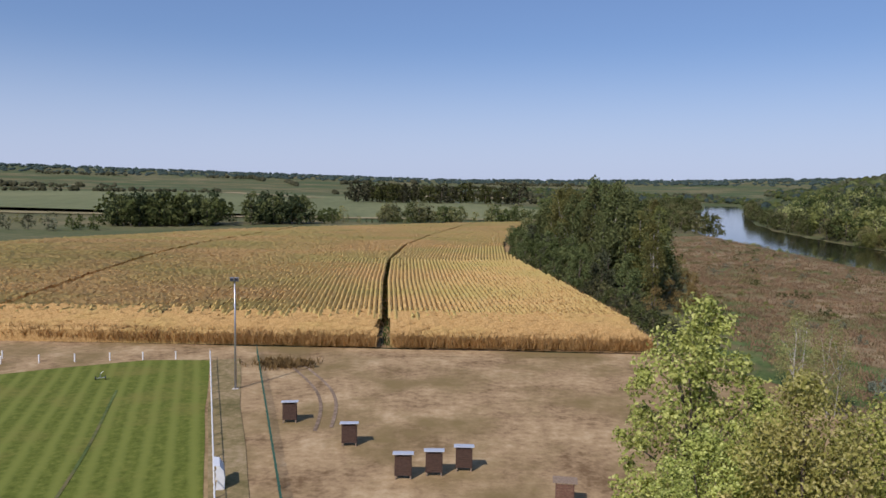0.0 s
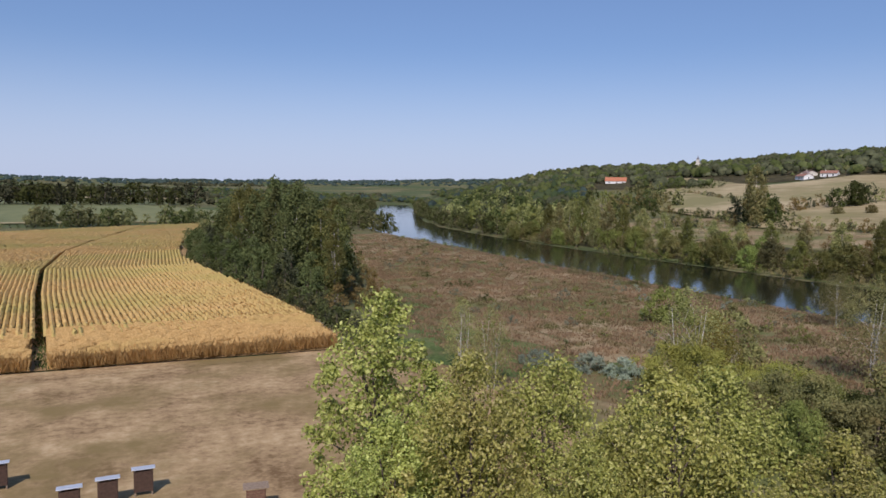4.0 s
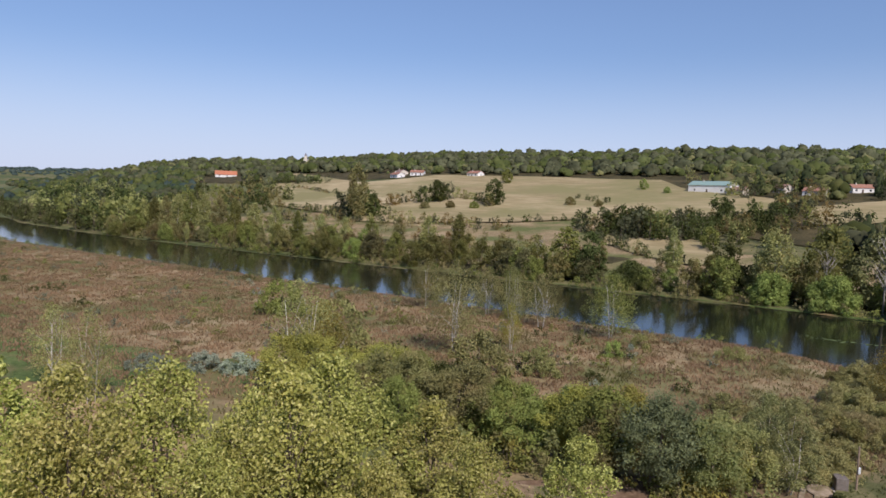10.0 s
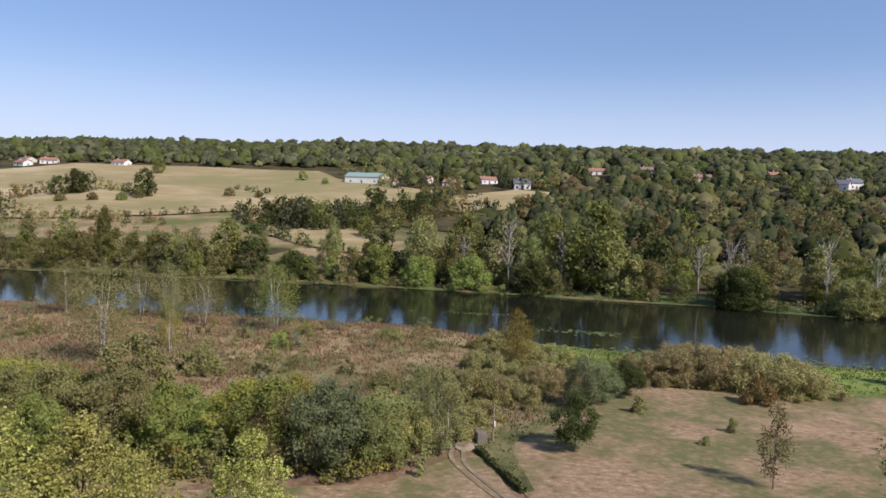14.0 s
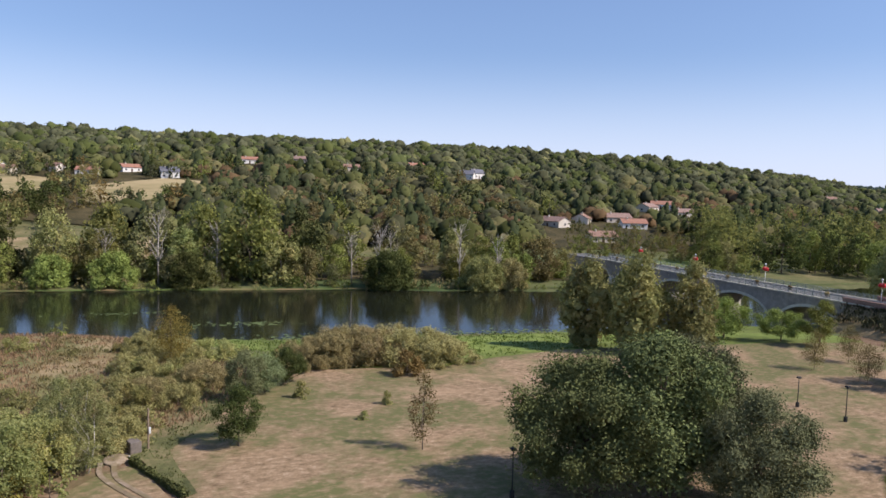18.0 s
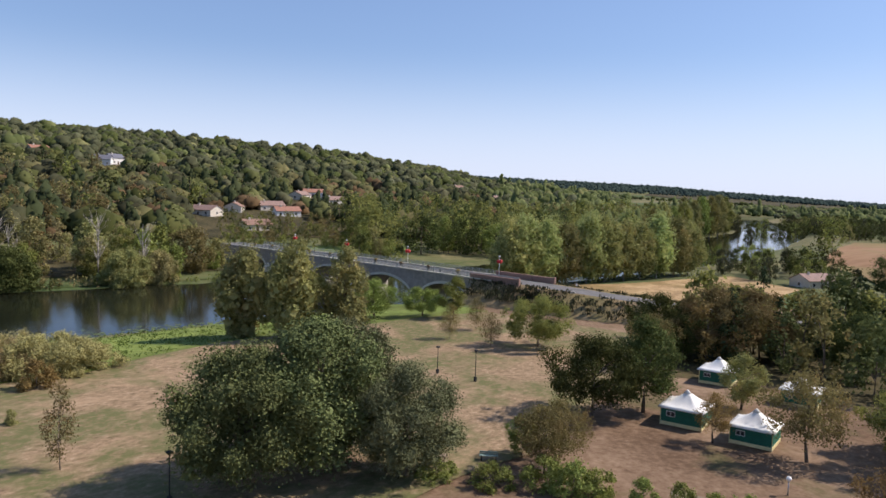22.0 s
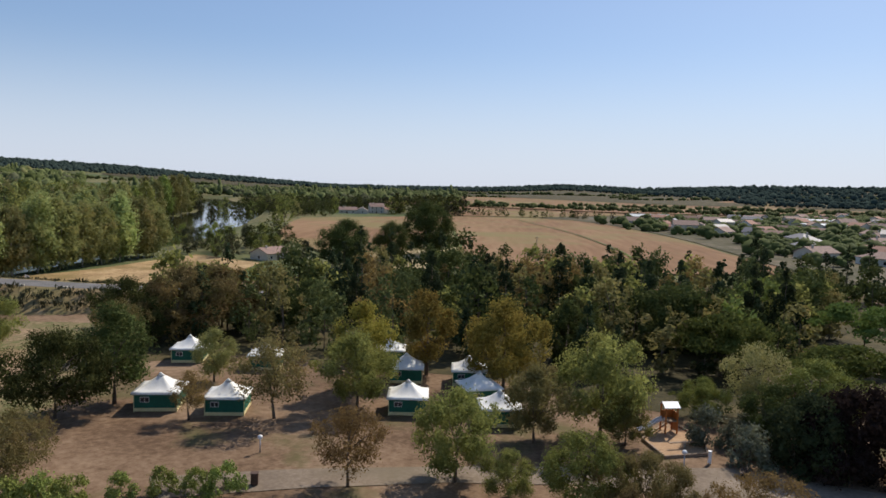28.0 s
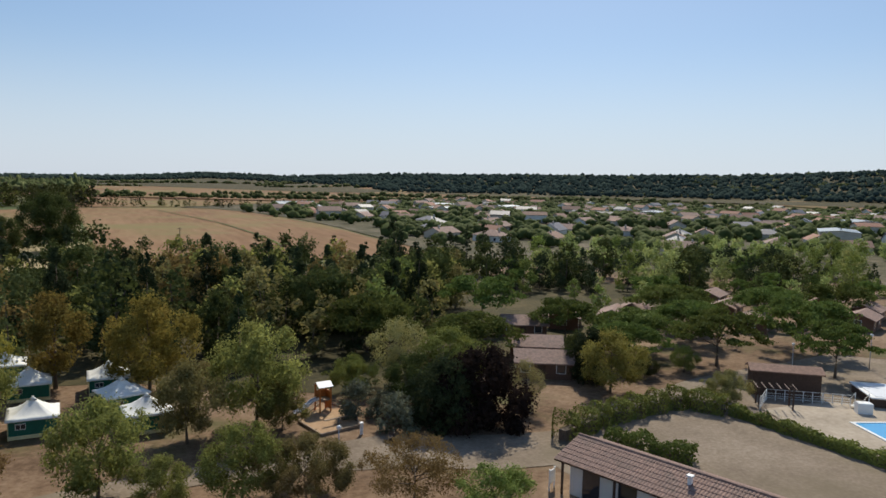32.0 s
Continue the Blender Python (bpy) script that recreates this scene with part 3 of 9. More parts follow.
def make_tree(shape, h, base, rad, clumps, per, leaf, seed, trunk=0.25, core=0.6, stems=1, sparse=1.0, limbs=6, lean=0.0, pull=0.3, mix=0.0, slim=0.62):
    """Meshes of a trunk with limbs, and of a crown of leaf clumps."""
    rng = np.random.default_rng(seed)
    c, size = clump_sites(shape, clumps, h, base, rad, rng)
    c, bough = gather(c, rng, pull)
    flatz = {"flat": 0.3, "column": 1.25, "cone": 0.8}.get(shape, 0.95)
    d = rng.normal(size=(clumps, per, 3))
    d /= np.linalg.norm(d, axis=2, keepdims=True)
    d[..., 2] = np.where((d[..., 2] < -0.3) & (rng.uniform(size=(clumps, per)) < 0.35), -d[..., 2], d[..., 2])
    rr = rng.uniform(0.5, 1.15, (clumps, per, 1))
    p = c[:, None] + d * rr * size[:, None, None] * np.array([1, 1, flatz])
    nrm = d + rng.normal(size=d.shape) * 0.75 + np.array([0, 0, 0.2])
    keep = rng.uniform(size=p.shape[:2]) < sparse
    lp, lf = leaf_quads(p[keep], nrm[keep], leaf, leaf * slim, rng)
    vs, fs = [lp], [lf]
    mid = np.array([0, 0, base + 0.4 * (h - base)])
    outward = (p - mid) / np.array([rad, rad, 0.6 * (h - base)])
    lobe = (p - bough[:, None]) / (0.3 * rad + 0.3)
    own, softer = [nrm[keep]], [(d + 0.6 * outward + 0.7 * lobe)[keep]]
    if core:
        # broad inner leaves close the clumps
        k = 12 if per > 18 else (6 if per > 8 else 4)
        e = rng.normal(size=(clumps, k, 3))
        e /= np.linalg.norm(e, axis=2, keepdims=True)
        q = c[:, None] + e * size[:, None, None] * core * 0.7
        span = np.repeat(size, k)[:, None] * core * (0.8 if per > 18 else 1.0)
        en = (e + rng.normal(size=e.shape) * 0.5).reshape(-1, 3)
        ip, jf = leaf_quads(q.reshape(-1, 3), en, span, span * 0.75, rng)
        own.append(en)
        softer.append((e + 0.8 * (q - mid) / np.array([rad, rad, 0.6 * (h - base)])).reshape(-1, 3))
        vs.append(ip)
        fs.append(jf + len(lp))
    v, f = np.vstack(vs), np.vstack(fs)
    me = mesh_np("crown", v, f, [])
    round_off(me, f, np.vstack(own), np.vstack(softer), mix or (0.72 if per < 22 else (0.6 if per < 90 else 0.5)))
    bm = bmesh.new()
    order = np.argsort(rng.uniform(size=clumps))[:limbs]
    for s in range(stems):
        ox, oy = (0, 0) if stems == 1 else (0.5 * math.cos(s * 2.4), 0.5 * math.sin(s * 2.4))
        tip = Vector((ox * 3 + lean, oy * 3, h * (0.82 if shape in ("column", "cone") else 0.62)))
        kx, ky = rng.normal(0, 0.02 * h, 2)
        line = [(ox, oy, -0.3), (ox * 1.2 + kx * 0.4, oy * 1.2 + ky * 0.4, base * 0.5 + 0.2), (ox * 2 + kx, oy * 2 + ky, base + 0.25 * (h - base)), tip]
        tube(bm, line, [trunk * 1.25, trunk, trunk * 0.75, trunk * 0.2], 8)
        for k in order[s::stems]:
            z0 = min(base + (c[k][2] - base) * 0.45, tip.z * 0.9)
            a = Vector((ox * 1.6, oy * 1.6, max(z0, base * 0.7)))
            e = Vector(c[k])
            mid = a.lerp(e, 0.5) + Vector((0, 0, 0.06 * h))
            tube(bm, [a, mid, e], [trunk * 0.45, trunk * 0.28, trunk * 0.08], 5)
    tm = bpy.data.meshes.new("trunk")
    bm.to_mesh(tm)
    bm.free()
    for q in tm.polygons:
        q.use_smooth = True
    return tm, me


KINDS = {}
GROWN = {}
WIDTHS = (0.55, 0.75, 1.0, 1.35, 1.8, 2.4)


def kind_of_tree(key, leaf_mat, bark_mat, variants, **kw):
    """Registers a kind of tree; its meshes are grown when first planted."""
    KINDS[key] = leaf_mat, bark_mat, variants, kw


def grown(key, k, wide):
    """Trunk, crown and height of a variant of the kind with a crown of about this width, and the stretch left over."""
    leaf_mat, bark_mat, variants, kw = KINDS[key]
    w = min(WIDTHS, key=lambda q: abs(math.log(q / wide)))
    tag = key, k % variants, w
    if tag not in GROWN:
        own = dict(kw)
        own["rad"] = kw["rad"] * w
        own["clumps"] = int(kw["clumps"] * (w ** 1.3 if w > 1 else w ** 0.7))
        tm, me = make_tree(seed=hash_of(key) + k % variants, **own)
        tm.materials.append(M[bark_mat])
        me.materials.append(M[leaf_mat])
        GROWN[tag] = tm, me, kw["h"]
    return *GROWN[tag], wide / w


def hash_of(s):
    return sum(ord(ch) * (i + 1) for i, ch in enumerate(s)) * 17


COUNT = {"n": 0}


def plant(key, x, y, h, label, name="tree", wide=1.0, group="", category="tree", z=None, leaf=None):
    """A tree of the kind, h metres high, with its foot on the ground."""
    COUNT["n"] += 1
    k = COUNT["n"]
    tm, me, h0, wide = grown(key, k, wide)
    s = h / h0
    zz = land_z(x, y) if z is None else z
    m = Matrix.Translation((x, y, zz)) @ Matrix.Rotation(k * 2.399, 4, "Z") @ Matrix.Diagonal((s * wide, s * wide, s, 1))
    t = thing(name, label, category, m, group)
    t["s"] = 1
    del t["s"]
    part("trunk", tm, t)
    cr = part("crown", me, t)
    if leaf:
        cr.material_slots[0].link = "OBJECT"
        cr.material_slots[0].material = M[leaf]
    return t


# how the lobes of a far crown are set: distance from the stem, height, size
LOBES = {"oak": (0.5, 0.5, 0.7), "ash": (0.38, 0.72, 0.58), "fir": (0.1, 0.95, 0.52), "spire": (0.1, 1.0, 0.42), "bush": (0.5, 0.32, 0.66)}


def lobed(kind, rng, lobes, cards):
    """A far tree's crown, about a metre in radius: lobes with loose leaf clumps on them, shaded as one crown."""
    out, up, size = LOBES[kind]
    slim = kind in ("fir", "spire")
    vs, fs, ns, off = [], [], [], 0
    heart = np.array([0, 0, up * 0.7])
    for k in range(lobes):
        bv, bf = ball(1, rng, 0.24)
        u = (k + 0.5) / lobes
        a = k * 2.4 + rng.normal(0, 0.4)
        q = out * rng.uniform(0.7, 1.2) * (1.0 if slim or k < lobes - 1 else 0.25)
        z = up * (1.7 * u if slim else (0.3 + 0.85 * u) * rng.uniform(0.8, 1.15))
        r = size * ({"fir": 1.25 - 1.0 * u, "spire": 1.1 - 0.5 * u}[kind] if slim else rng.uniform(0.75, 1.05))
        squash = np.array([1, 1, 1.5 if slim else 0.85])
        c = np.array([q * math.cos(a), q * math.sin(a), z])
        vs.append(bv * r * 0.9 * squash + c)
        ns.append(bv)
        fs.append(bf + off)
        off += len(bv)
        if cards:
            d = rng.normal(size=(cards, 3))
            d /= np.linalg.norm(d, axis=1, keepdims=True)
            d[:, 2] = np.abs(d[:, 2]) - 0.25
            lp, lf = leaf_quads(c + d * r * rng.uniform(0.85, 1.12, (cards, 1)) * squash, d + rng.normal(size=d.shape) * 0.4, 0.34 * r + 0.07, 0.27 * r + 0.06, rng)
            vs.append(lp)
            ns.append(np.repeat(d, 4, axis=0))
            fs.append(np.vstack([lf[:, [0, 1, 2]], lf[:, [0, 2, 3]]]) + off)
            off += len(lp)
    v, n = np.vstack(vs), np.vstack(ns)
    n = n / np.linalg.norm(n, axis=1, keepdims=True) + 0.7 * (v - heart) + np.array([0, 0, 0.75])
    return v, np.vstack(fs), n / np.linalg.norm(n, axis=1, keepdims=True)


def crowns(name, pts, sizes, mats, label, rng, cards=4, lobes=4, tall=1.0, category="woodland", kinds=("oak",), pick=None):
    """A far wood: one mesh of many crowns; kinds and mats: the mixture, by the index pick of each crown."""
    mats = mats if isinstance(mats, (list, tuple)) else [mats]
    pick = np.zeros(len(pts), int) if pick is None else pick
    slots = []
    for m_ in mats:
        if m_ not in slots:
            slots.append(m_)
    temps = {q: [lobed(q, rng, lobes, cards) for _ in range(5)] for q in sorted(set(kinds))}
    vs, fs, mi, ns, off = [], [], [], [], 0
    form = rng.integers(0, 5, len(pts))
    turn = rng.uniform(0, 6.283, len(pts))
    for w in range(len(kinds)):
        for k in range(5):
            sel = np.where((pick == w) & (form == k))[0]
            if not len(sel):
                continue
            tv, tf, tn = temps[kinds[w]][k]
            ca, sa = np.cos(turn[sel])[:, None], np.sin(turn[sel])[:, None]
            s = sizes[sel][:, None]
            sq = rng.uniform(0.85, 1.2, (len(sel), 1)) * tall
            X = (tv[None, :, 0] * ca - tv[None, :, 1] * sa) * s + pts[sel, 0][:, None]
            Y = (tv[None, :, 0] * sa + tv[None, :, 1] * ca) * s + pts[sel, 1][:, None]
            Z = tv[None, :, 2] * s * sq + pts[sel, 2][:, None] + s * sq * 0.3
            vs.append(np.stack([X, Y, Z], -1).reshape(-1, 3))
            ns.append(np.stack([tn[None, :, 0] * ca - tn[None, :, 1] * sa, tn[None, :, 0] * sa + tn[None, :, 1] * ca, np.broadcast_to(tn[None, :, 2], X.shape)], -1).reshape(-1, 3))
            fs.append((tf[None] + (np.arange(len(sel)) * len(tv))[:, None, None]).reshape(-1, 3) + off)
            mi.append(np.full(len(sel) * len(tf), slots.index(mats[w])))
            off += len(sel) * len(tv)
    me = mesh_np(name, np.vstack(vs), np.vstack(fs), slots, True, np.concatenate(mi))
    at = me.attributes.new("custom_normal", "FLOAT_VECTOR", "POINT")
    at.data.foreach_set("vector", np.vstack(ns).astype(np.float32).ravel())
    return tagged(new(name, me), label, category, kind="stuff")


def scatter(outline, spacing, rng, keep=1.0):
    """Random points, about spacing apart, inside an outline."""
    o = np.asarray(outline, float)
    lo, hi = o.min(0), o.max(0)
    k = int((hi[0] - lo[0]) * (hi[1] - lo[1]) / spacing ** 2 * keep) + 1
    p = rng.uniform(lo, hi, (k, 2))
    inside = np.zeros(k, bool)
    for (ax, ay), (bx, by) in zip(o, np.roll(o, -1, axis=0)):
        c = (ay > p[:, 1]) != (by > p[:, 1])
        t = (p[:, 1] - ay) / (by - ay + 1e-9)
        inside ^= c & (p[:, 0] < ax + t * (bx - ax))
    return p[inside]


def on_land(p):
    return np.column_stack([p, land(p[:, 0], p[:, 1])])


def tufts(name, pts, height, spread, mat, label, rng, blades=6, width=0.14, category="grass", kind="stuff"):
    """Grass, reeds or stalks: fans of blades at points (x, y, z)."""
    k = len(pts)
    hgt = np.broadcast_to(np.asarray(height, float), (k,)) * rng.uniform(0.6, 1.25, k)
    base = np.repeat(pts, blades, axis=0) + np.column_stack([rng.normal(0, spread * 0.45, (k * blades, 2)), np.full(k * blades, -0.05)])
    a = rng.uniform(0, 6.283, k * blades)
    hh = np.repeat(hgt, blades) * rng.uniform(0.6, 1.1, k * blades)
    tip = base + np.column_stack([np.cos(a) * hh * 0.5, np.sin(a) * hh * 0.5, hh])
    side = np.column_stack([-np.sin(a), np.cos(a), np.zeros(k * blades)]) * (width * rng.uniform(0.6, 1.4, (k * blades, 1)))
    mid = base * 0.5 + tip * 0.5 + np.column_stack([np.zeros((k * blades, 2)), hh * 0.12])
    v = np.stack([base, mid + side, tip, mid - side], 1).reshape(-1, 3)
    f = np.arange(k * blades * 4).reshape(-1, 4)
    return tagged(new(name, mesh_np(name, v, f, [mat])), label, category, kind=kind)

# ---- ground cover ----
patch("dry_plain", [(-190, -150), (-60, -175), (40, -165), (88, -128), (92, -100), (96, -60), (92, -12), (76, 16), (58, 30), (44, 70), (44, 94), (-100, 96), (-190, 60)], M["camp"], "dry trodden ground round the campsite", "ground", 0.02, 7, 2)
patch("dry_lot", [(-25, 92), (-11.5, 48), (-6, 20), (10, 8), (30, 22), (40, 60), (42, 95), (28, 92.5), (0, 92.5)], M["lot"], "bare sun-dried earth lot with tyre marks", "lot", 0.05, 6, 0.5)
patch("field_margin", [(-110, 87), (-60, 88), (-28, 88.5), (-23, 90), (44, 92), (34, 95), (28, 93.5), (-60, 95.5), (-110, 97)], M["lot"], "strip of dry grass along the maize", "grass strip", 0.09, 5, 0.4)
patch("pitch_surround", [(-110, 90), (-28, 88.6), (-23.5, 90), (-11, 48), (-4, 14), (-24, 5), (-70, 12), (-110, 40)], M["lot"], "worn dry earth beside the sports pitch", "ground", 0.07, 6, 0.3)
patch("sports_pitch", [(-44.5, 81.5), (-36, 86.0), (-28.3, 86.6), (-21.5, 64), (-15.6, 46), (-6, 14), (-24, 8), (-60, 20), (-100, 45), (-62, 70)], M["pitch"], "watered green turf of a sports pitch", "pitch", 0.10, 5, 0.25)
patch("pitch_verge", [(-28.0, 86.6), (-24.8, 87.6), (-20.5, 72), (-12.5, 46), (-5, 14), (-5.8, 14), (-15.3, 46), (-21.2, 64)], M["verge"], "narrow strip of worn turf beside the pitch", "grass strip", 0.13, 4, 0.2)
patch("meadow", [(66, 1.6), (77, -3.2), (88, -8), (85, -29), (93, -50), (90, -78), (86, -100), (52, -104), (44, -74), (36, -52), (36, -25), (44, -6), (52, 0.8), (61.4, 3.6)], M["meadow"], "dry mown riverside meadow", "meadow", 0.11, 6, 0.8)
patch("belt_verge", [(40, 46), (49, 22), (52.5, 11), (58, 7.6), (60, 4.9), (52.3, 1.9), (44, -4), (40, 0), (42, 14), (36, 36)], M["meadow"], "dry trampled grass before the tree belt", "grass strip", 0.09, 5, 0.8)
patch("camp_ground", [(46, -76), (36, -50), (34, -20), (52, 0), (60, 22), (48, 40), (30, 22), (10, 8), (-6, 10), (-24, 5), (-60, -10), (-75, -35), (-60, -75), (-40, -100), (20, -105), (50, -104)], M["camp"], "dry earth and thin grass of the campsite", "ground", 0.04, 8, 0.5)
patch("river_bank", [(86, -4), (88, -12), (85, -28), (93, -50), (90, -78), (86, -101), (118, -104), (122, -60), (124, -20), (124, 6), (108, 4), (96, -2)], M["bank"], "lush green grass on the low river bank", "grass bank", 0.06, 5, 1.5)
patch("green_strip", [(61.5, 5.4), (66.8, 3.8), (78.8, 1.0), (90, -1.0), (99.5, -5.0), (88, -9.0), (76.2, -4.2), (67, 0.2), (62.4, 2.4), (53, 0.2), (52.3, 1.3), (60.4, 4.4)], M["strip_turf"], "lush green grass between scrub and meadow", "grass strip", 0.16, 3, 0.5)
patch("scrubland", [(62, 14), (62.6, 5.6), (67, 2.6), (78, -1.5), (89, -5), (104, 0), (127, 4), (131, 120), (132, 250), (135, 345), (105, 330), (80, 250), (62, 180), (44, 120), (38, 70), (44, 30), (58, 16)], M["scrub"], "rough riverside scrubland of brown reeds", "scrubland", 0.08, 6, 1.5)
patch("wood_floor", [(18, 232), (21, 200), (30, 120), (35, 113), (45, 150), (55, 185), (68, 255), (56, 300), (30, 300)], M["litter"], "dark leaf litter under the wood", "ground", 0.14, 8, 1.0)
patch("belt_grass", [(33, 96), (40, 108), (54, 140), (60, 138), (50, 104), (58, 78), (64, 58), (70, 36), (66, 20), (58, 22), (52, 44), (44, 70), (36, 84)], M["under_grass"], "dark green grass below the tree belt", "grass", 0.12, 5, 0.8)
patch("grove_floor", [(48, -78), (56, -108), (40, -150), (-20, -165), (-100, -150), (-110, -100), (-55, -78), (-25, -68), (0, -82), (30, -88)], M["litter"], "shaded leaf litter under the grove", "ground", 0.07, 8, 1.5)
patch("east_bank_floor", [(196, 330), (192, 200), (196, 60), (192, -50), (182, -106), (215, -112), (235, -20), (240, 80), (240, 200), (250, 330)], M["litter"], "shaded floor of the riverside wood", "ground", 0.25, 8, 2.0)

patch("slope_scrub", [(206, 330), (204, 100), (206, 40), (236, 62), (268, 108), (300, 96), (352, 110), (348, 150), (325, 185), (300, 230), (300, 262), (316, 300), (300, 340)], M["scrub"], "dry scrubby slope below the pastures", "slope", 0.3, 12, 2)
patch("crop_field", [(-560, 640), (-300, 470), (-140, 445), (70, 470), (98, 640), (30, 880), (-100, 1080), (-400, 1400), (-820, 1150)], M["crop"], "wide green crop field beyond the hedges", "field", 0.5, 60, 6)
patch("stubble_strip", [(-700, 560), (-300, 440), (-140, 432), (60, 455), (70, 470), (-140, 447), (-300, 472), (-600, 640)], M["straw"], "pale stubble strip along a hedge", "field", 0.6, 40, 3)
patch("stubble_field_far", [(-60, 1250), (180, 1050), (240, 1150), (20, 1500)], M["straw"], "pale harvested field far across the plain", "field", 1.2, 80, 6)
patch("farm_lane", [(-420, 1330), (-205, 1010), (-160, 1000), (-380, 1350)], M["straw"], "pale farm lane through the green field", "lane", 1.3, 60, 2)

patch("hill_pasture_north", [(540, 640), (520, 575), (478, 470), (450, 500), (340, 395), (310, 300), (330, 265), (390, 290), (430, 340), (540, 560)], M["straw"], "sloping dry pasture above the river", "field", 1.0, 25, 3)
patch("hill_pasture_middle", [(430, 452), (505, 360), (515, 272), (505, 166), (455, 130), (425, 64), (364, 78), (345, 130), (306, 182), (286, 226), (286, 262), (312, 300), (374, 318)], M["straw"], "sloping dry pasture above the river", "field", 0.9, 20, 3)
patch("hill_pasture_low", [(294, 121), (300, 90), (281, 70), (232, 62), (246, 85), (268, 108)], M["straw"], "small pale pasture between hedges", "field", 0.7, 12, 2)
patch("hill_field_bare", [(402, 58), (440, 20), (432, 0), (400, 0), (348, 30), (350, 48)], M["straw"], "dry pale field below the village", "field", 1.0, 15, 2)
patch("clearing_bank", [(228, 60), (215, 30), (232, -10), (262, -6), (272, 30), (262, 64)], M["scrub"], "dry brushy clearing on the slope", "clearing", 0.6, 12, 2)

patch("brown_field", [(113, -438), (96, -339), (83, -272), (66, -250), (36, -196), (10, -190), (-40, -192), (-88, -205), (-90, -221), (-89, -267), (-91, -332), (-86, -412), (-77, -471), (-62, -520), (-36, -542), (26, -530), (73, -480)], M["plough"], "gently domed harvested brown field", "field", 0.5, 25, 3)
patch("stubble_by_river", [(94, -118), (105, -136), (92, -165), (84, -205), (60, -190), (56, -140), (70, -122)], M["lot"], "pale stubble field by the poplars", "field", 0.12, 10, 1)
patch("village_gardens", [(-92, -190), (-93, -267), (-95, -332), (-90, -412), (-80, -480), (-64, -530), (-40, -556), (-110, -640), (-420, -820), (-760, -640), (-800, -300), (-420, -110), (-180, -100)], M["village_ground"], "gardens and lanes of a low village", "ground", 0.3, 40, 5)
patch("stubble_plain_south", [(-40, -560), (26, -548), (50, -700), (0, -1000), (-300, -1300), (-700, -1100), (-420, -830), (-110, -650)], M["plough"], "wide brown stubble behind the domed field", "field", 0.45, 60, 5)
patch("far_fields_south", [(-140, -720), (240, -900), (300, -1500), (-500, -1700), (-1000, -1000), (-560, -860)], M["plough"], "wide brown fields beyond the village", "field", 1.5, 120, 10)
patch("far_fields_west", [(-820, -560), (-900, -980), (-1500, -1200), (-1700, -500), (-1000, -300)], M["plough"], "wide brown fields before the far forest", "field", 1.5, 120, 10)
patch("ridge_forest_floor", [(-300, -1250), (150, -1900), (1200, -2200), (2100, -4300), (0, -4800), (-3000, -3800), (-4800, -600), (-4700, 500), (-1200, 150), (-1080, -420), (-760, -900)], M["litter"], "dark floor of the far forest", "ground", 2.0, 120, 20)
patch("bridge_lawn", [(194, -132), (198, -185), (214, -206), (222, -170), (212, -134)], M["bank"], "green riverside lawn", "lawn", 0.3, 12, 2)

tagged(new("far_shore", ribbon(RIVER[2:12] + np.array([30.6, 0]), 0.45, 0, "far_shore", M["under_grass"], 0.12)), "thin green grass fringe along the far shore", "grass bank", kind="structure")

patch("stubble_by_field", [(32, -178), (29, -236), (21, -271), (16, -353), (11, -300), (9, -260), (7, -200), (14, -186)], M["straw"], "pale stubble strip beside the brown field", "field", 0.62, 12, 1)
for half, line_ in ((0.7, [(6, -200), (7, -230), (9, -269), (13, -320), (17, -376), (24, -447)]), (0.5, [(-48, -230), (-50, -262), (-45, -356), (-34, -430), (-23, -491)])):
    tagged(new("field_track", ribbon(line_, half, 0, "field_track", M["under_grass"], 0.75, step=12.0)), "thin green machine track through the field", "track", kind="structure")

tagged(new("hose_line", ribbon([(-33.7, 73.2), (-31.2, 65), (-28.8, 57.6), (-26.3, 48.0), (-24.5, 40)], 0.13, 0, "hose_line", M["under_grass"], 0.13, step=3.0)), "dark pressed line of the sprinkler hose", "line", kind="structure")

# ---- maize field: rows of stalks along a curving machine track ----
def track_x(y):
    return np.interp(y, [80, 100, 150, 194, 240, 286, 340, 400, 450], [-6.5, -8.0, -12.0, -14.5, -12.5, -5.5, 5.5, 18.0, 28.0])


def maize_far(x):
    return np.interp(x, [-260, -185, -140, -95, -40, 13, 50, 80], [150, 190, 226, 300, 352, 392, 420, 430])


def maize_right(y):
    return np.interp(y, [90, 117, 150, 190, 223, 260, 320, 420], [28.5, 29.5, 26.5, 21.5, 19.5, 22, 32, 52])


m, n, l, b = nodes_of("ripe_maize")
c1 = ramp(n, l, gain(n, l, noise_node(n, l, 2.2, 4, 0.75), 0.36, 0.64), [(0, (0.43, 0.27, 0.09)), (0.5, (0.55, 0.352, 0.128)), (1, (0.66, 0.445, 0.19))])
grn = gain(n, l, noise_node(n, l, 0.022, 5, 0.6, stretch=(1, 1.6, 1)), 0.4, 0.6)
c2 = blend(n, l, grn, c1, (0.45, 0.345, 0.11))
l.new(c2, b.inputs["Base Color"])
b.inputs["Roughness"].default_value = 0.85
b.inputs["Specular IOR Level"].default_value = 0.1
M["maize"] = m
m, n, l, b = nodes_of("ripe_maize_edge")
c1 = ramp(n, l, gain(n, l, noise_node(n, l, 4.5, 4, 0.8), 0.38, 0.62), [(0, (0.3, 0.182, 0.064)), (0.45, (0.42, 0.26, 0.096)), (1, (0.53, 0.345, 0.145))])
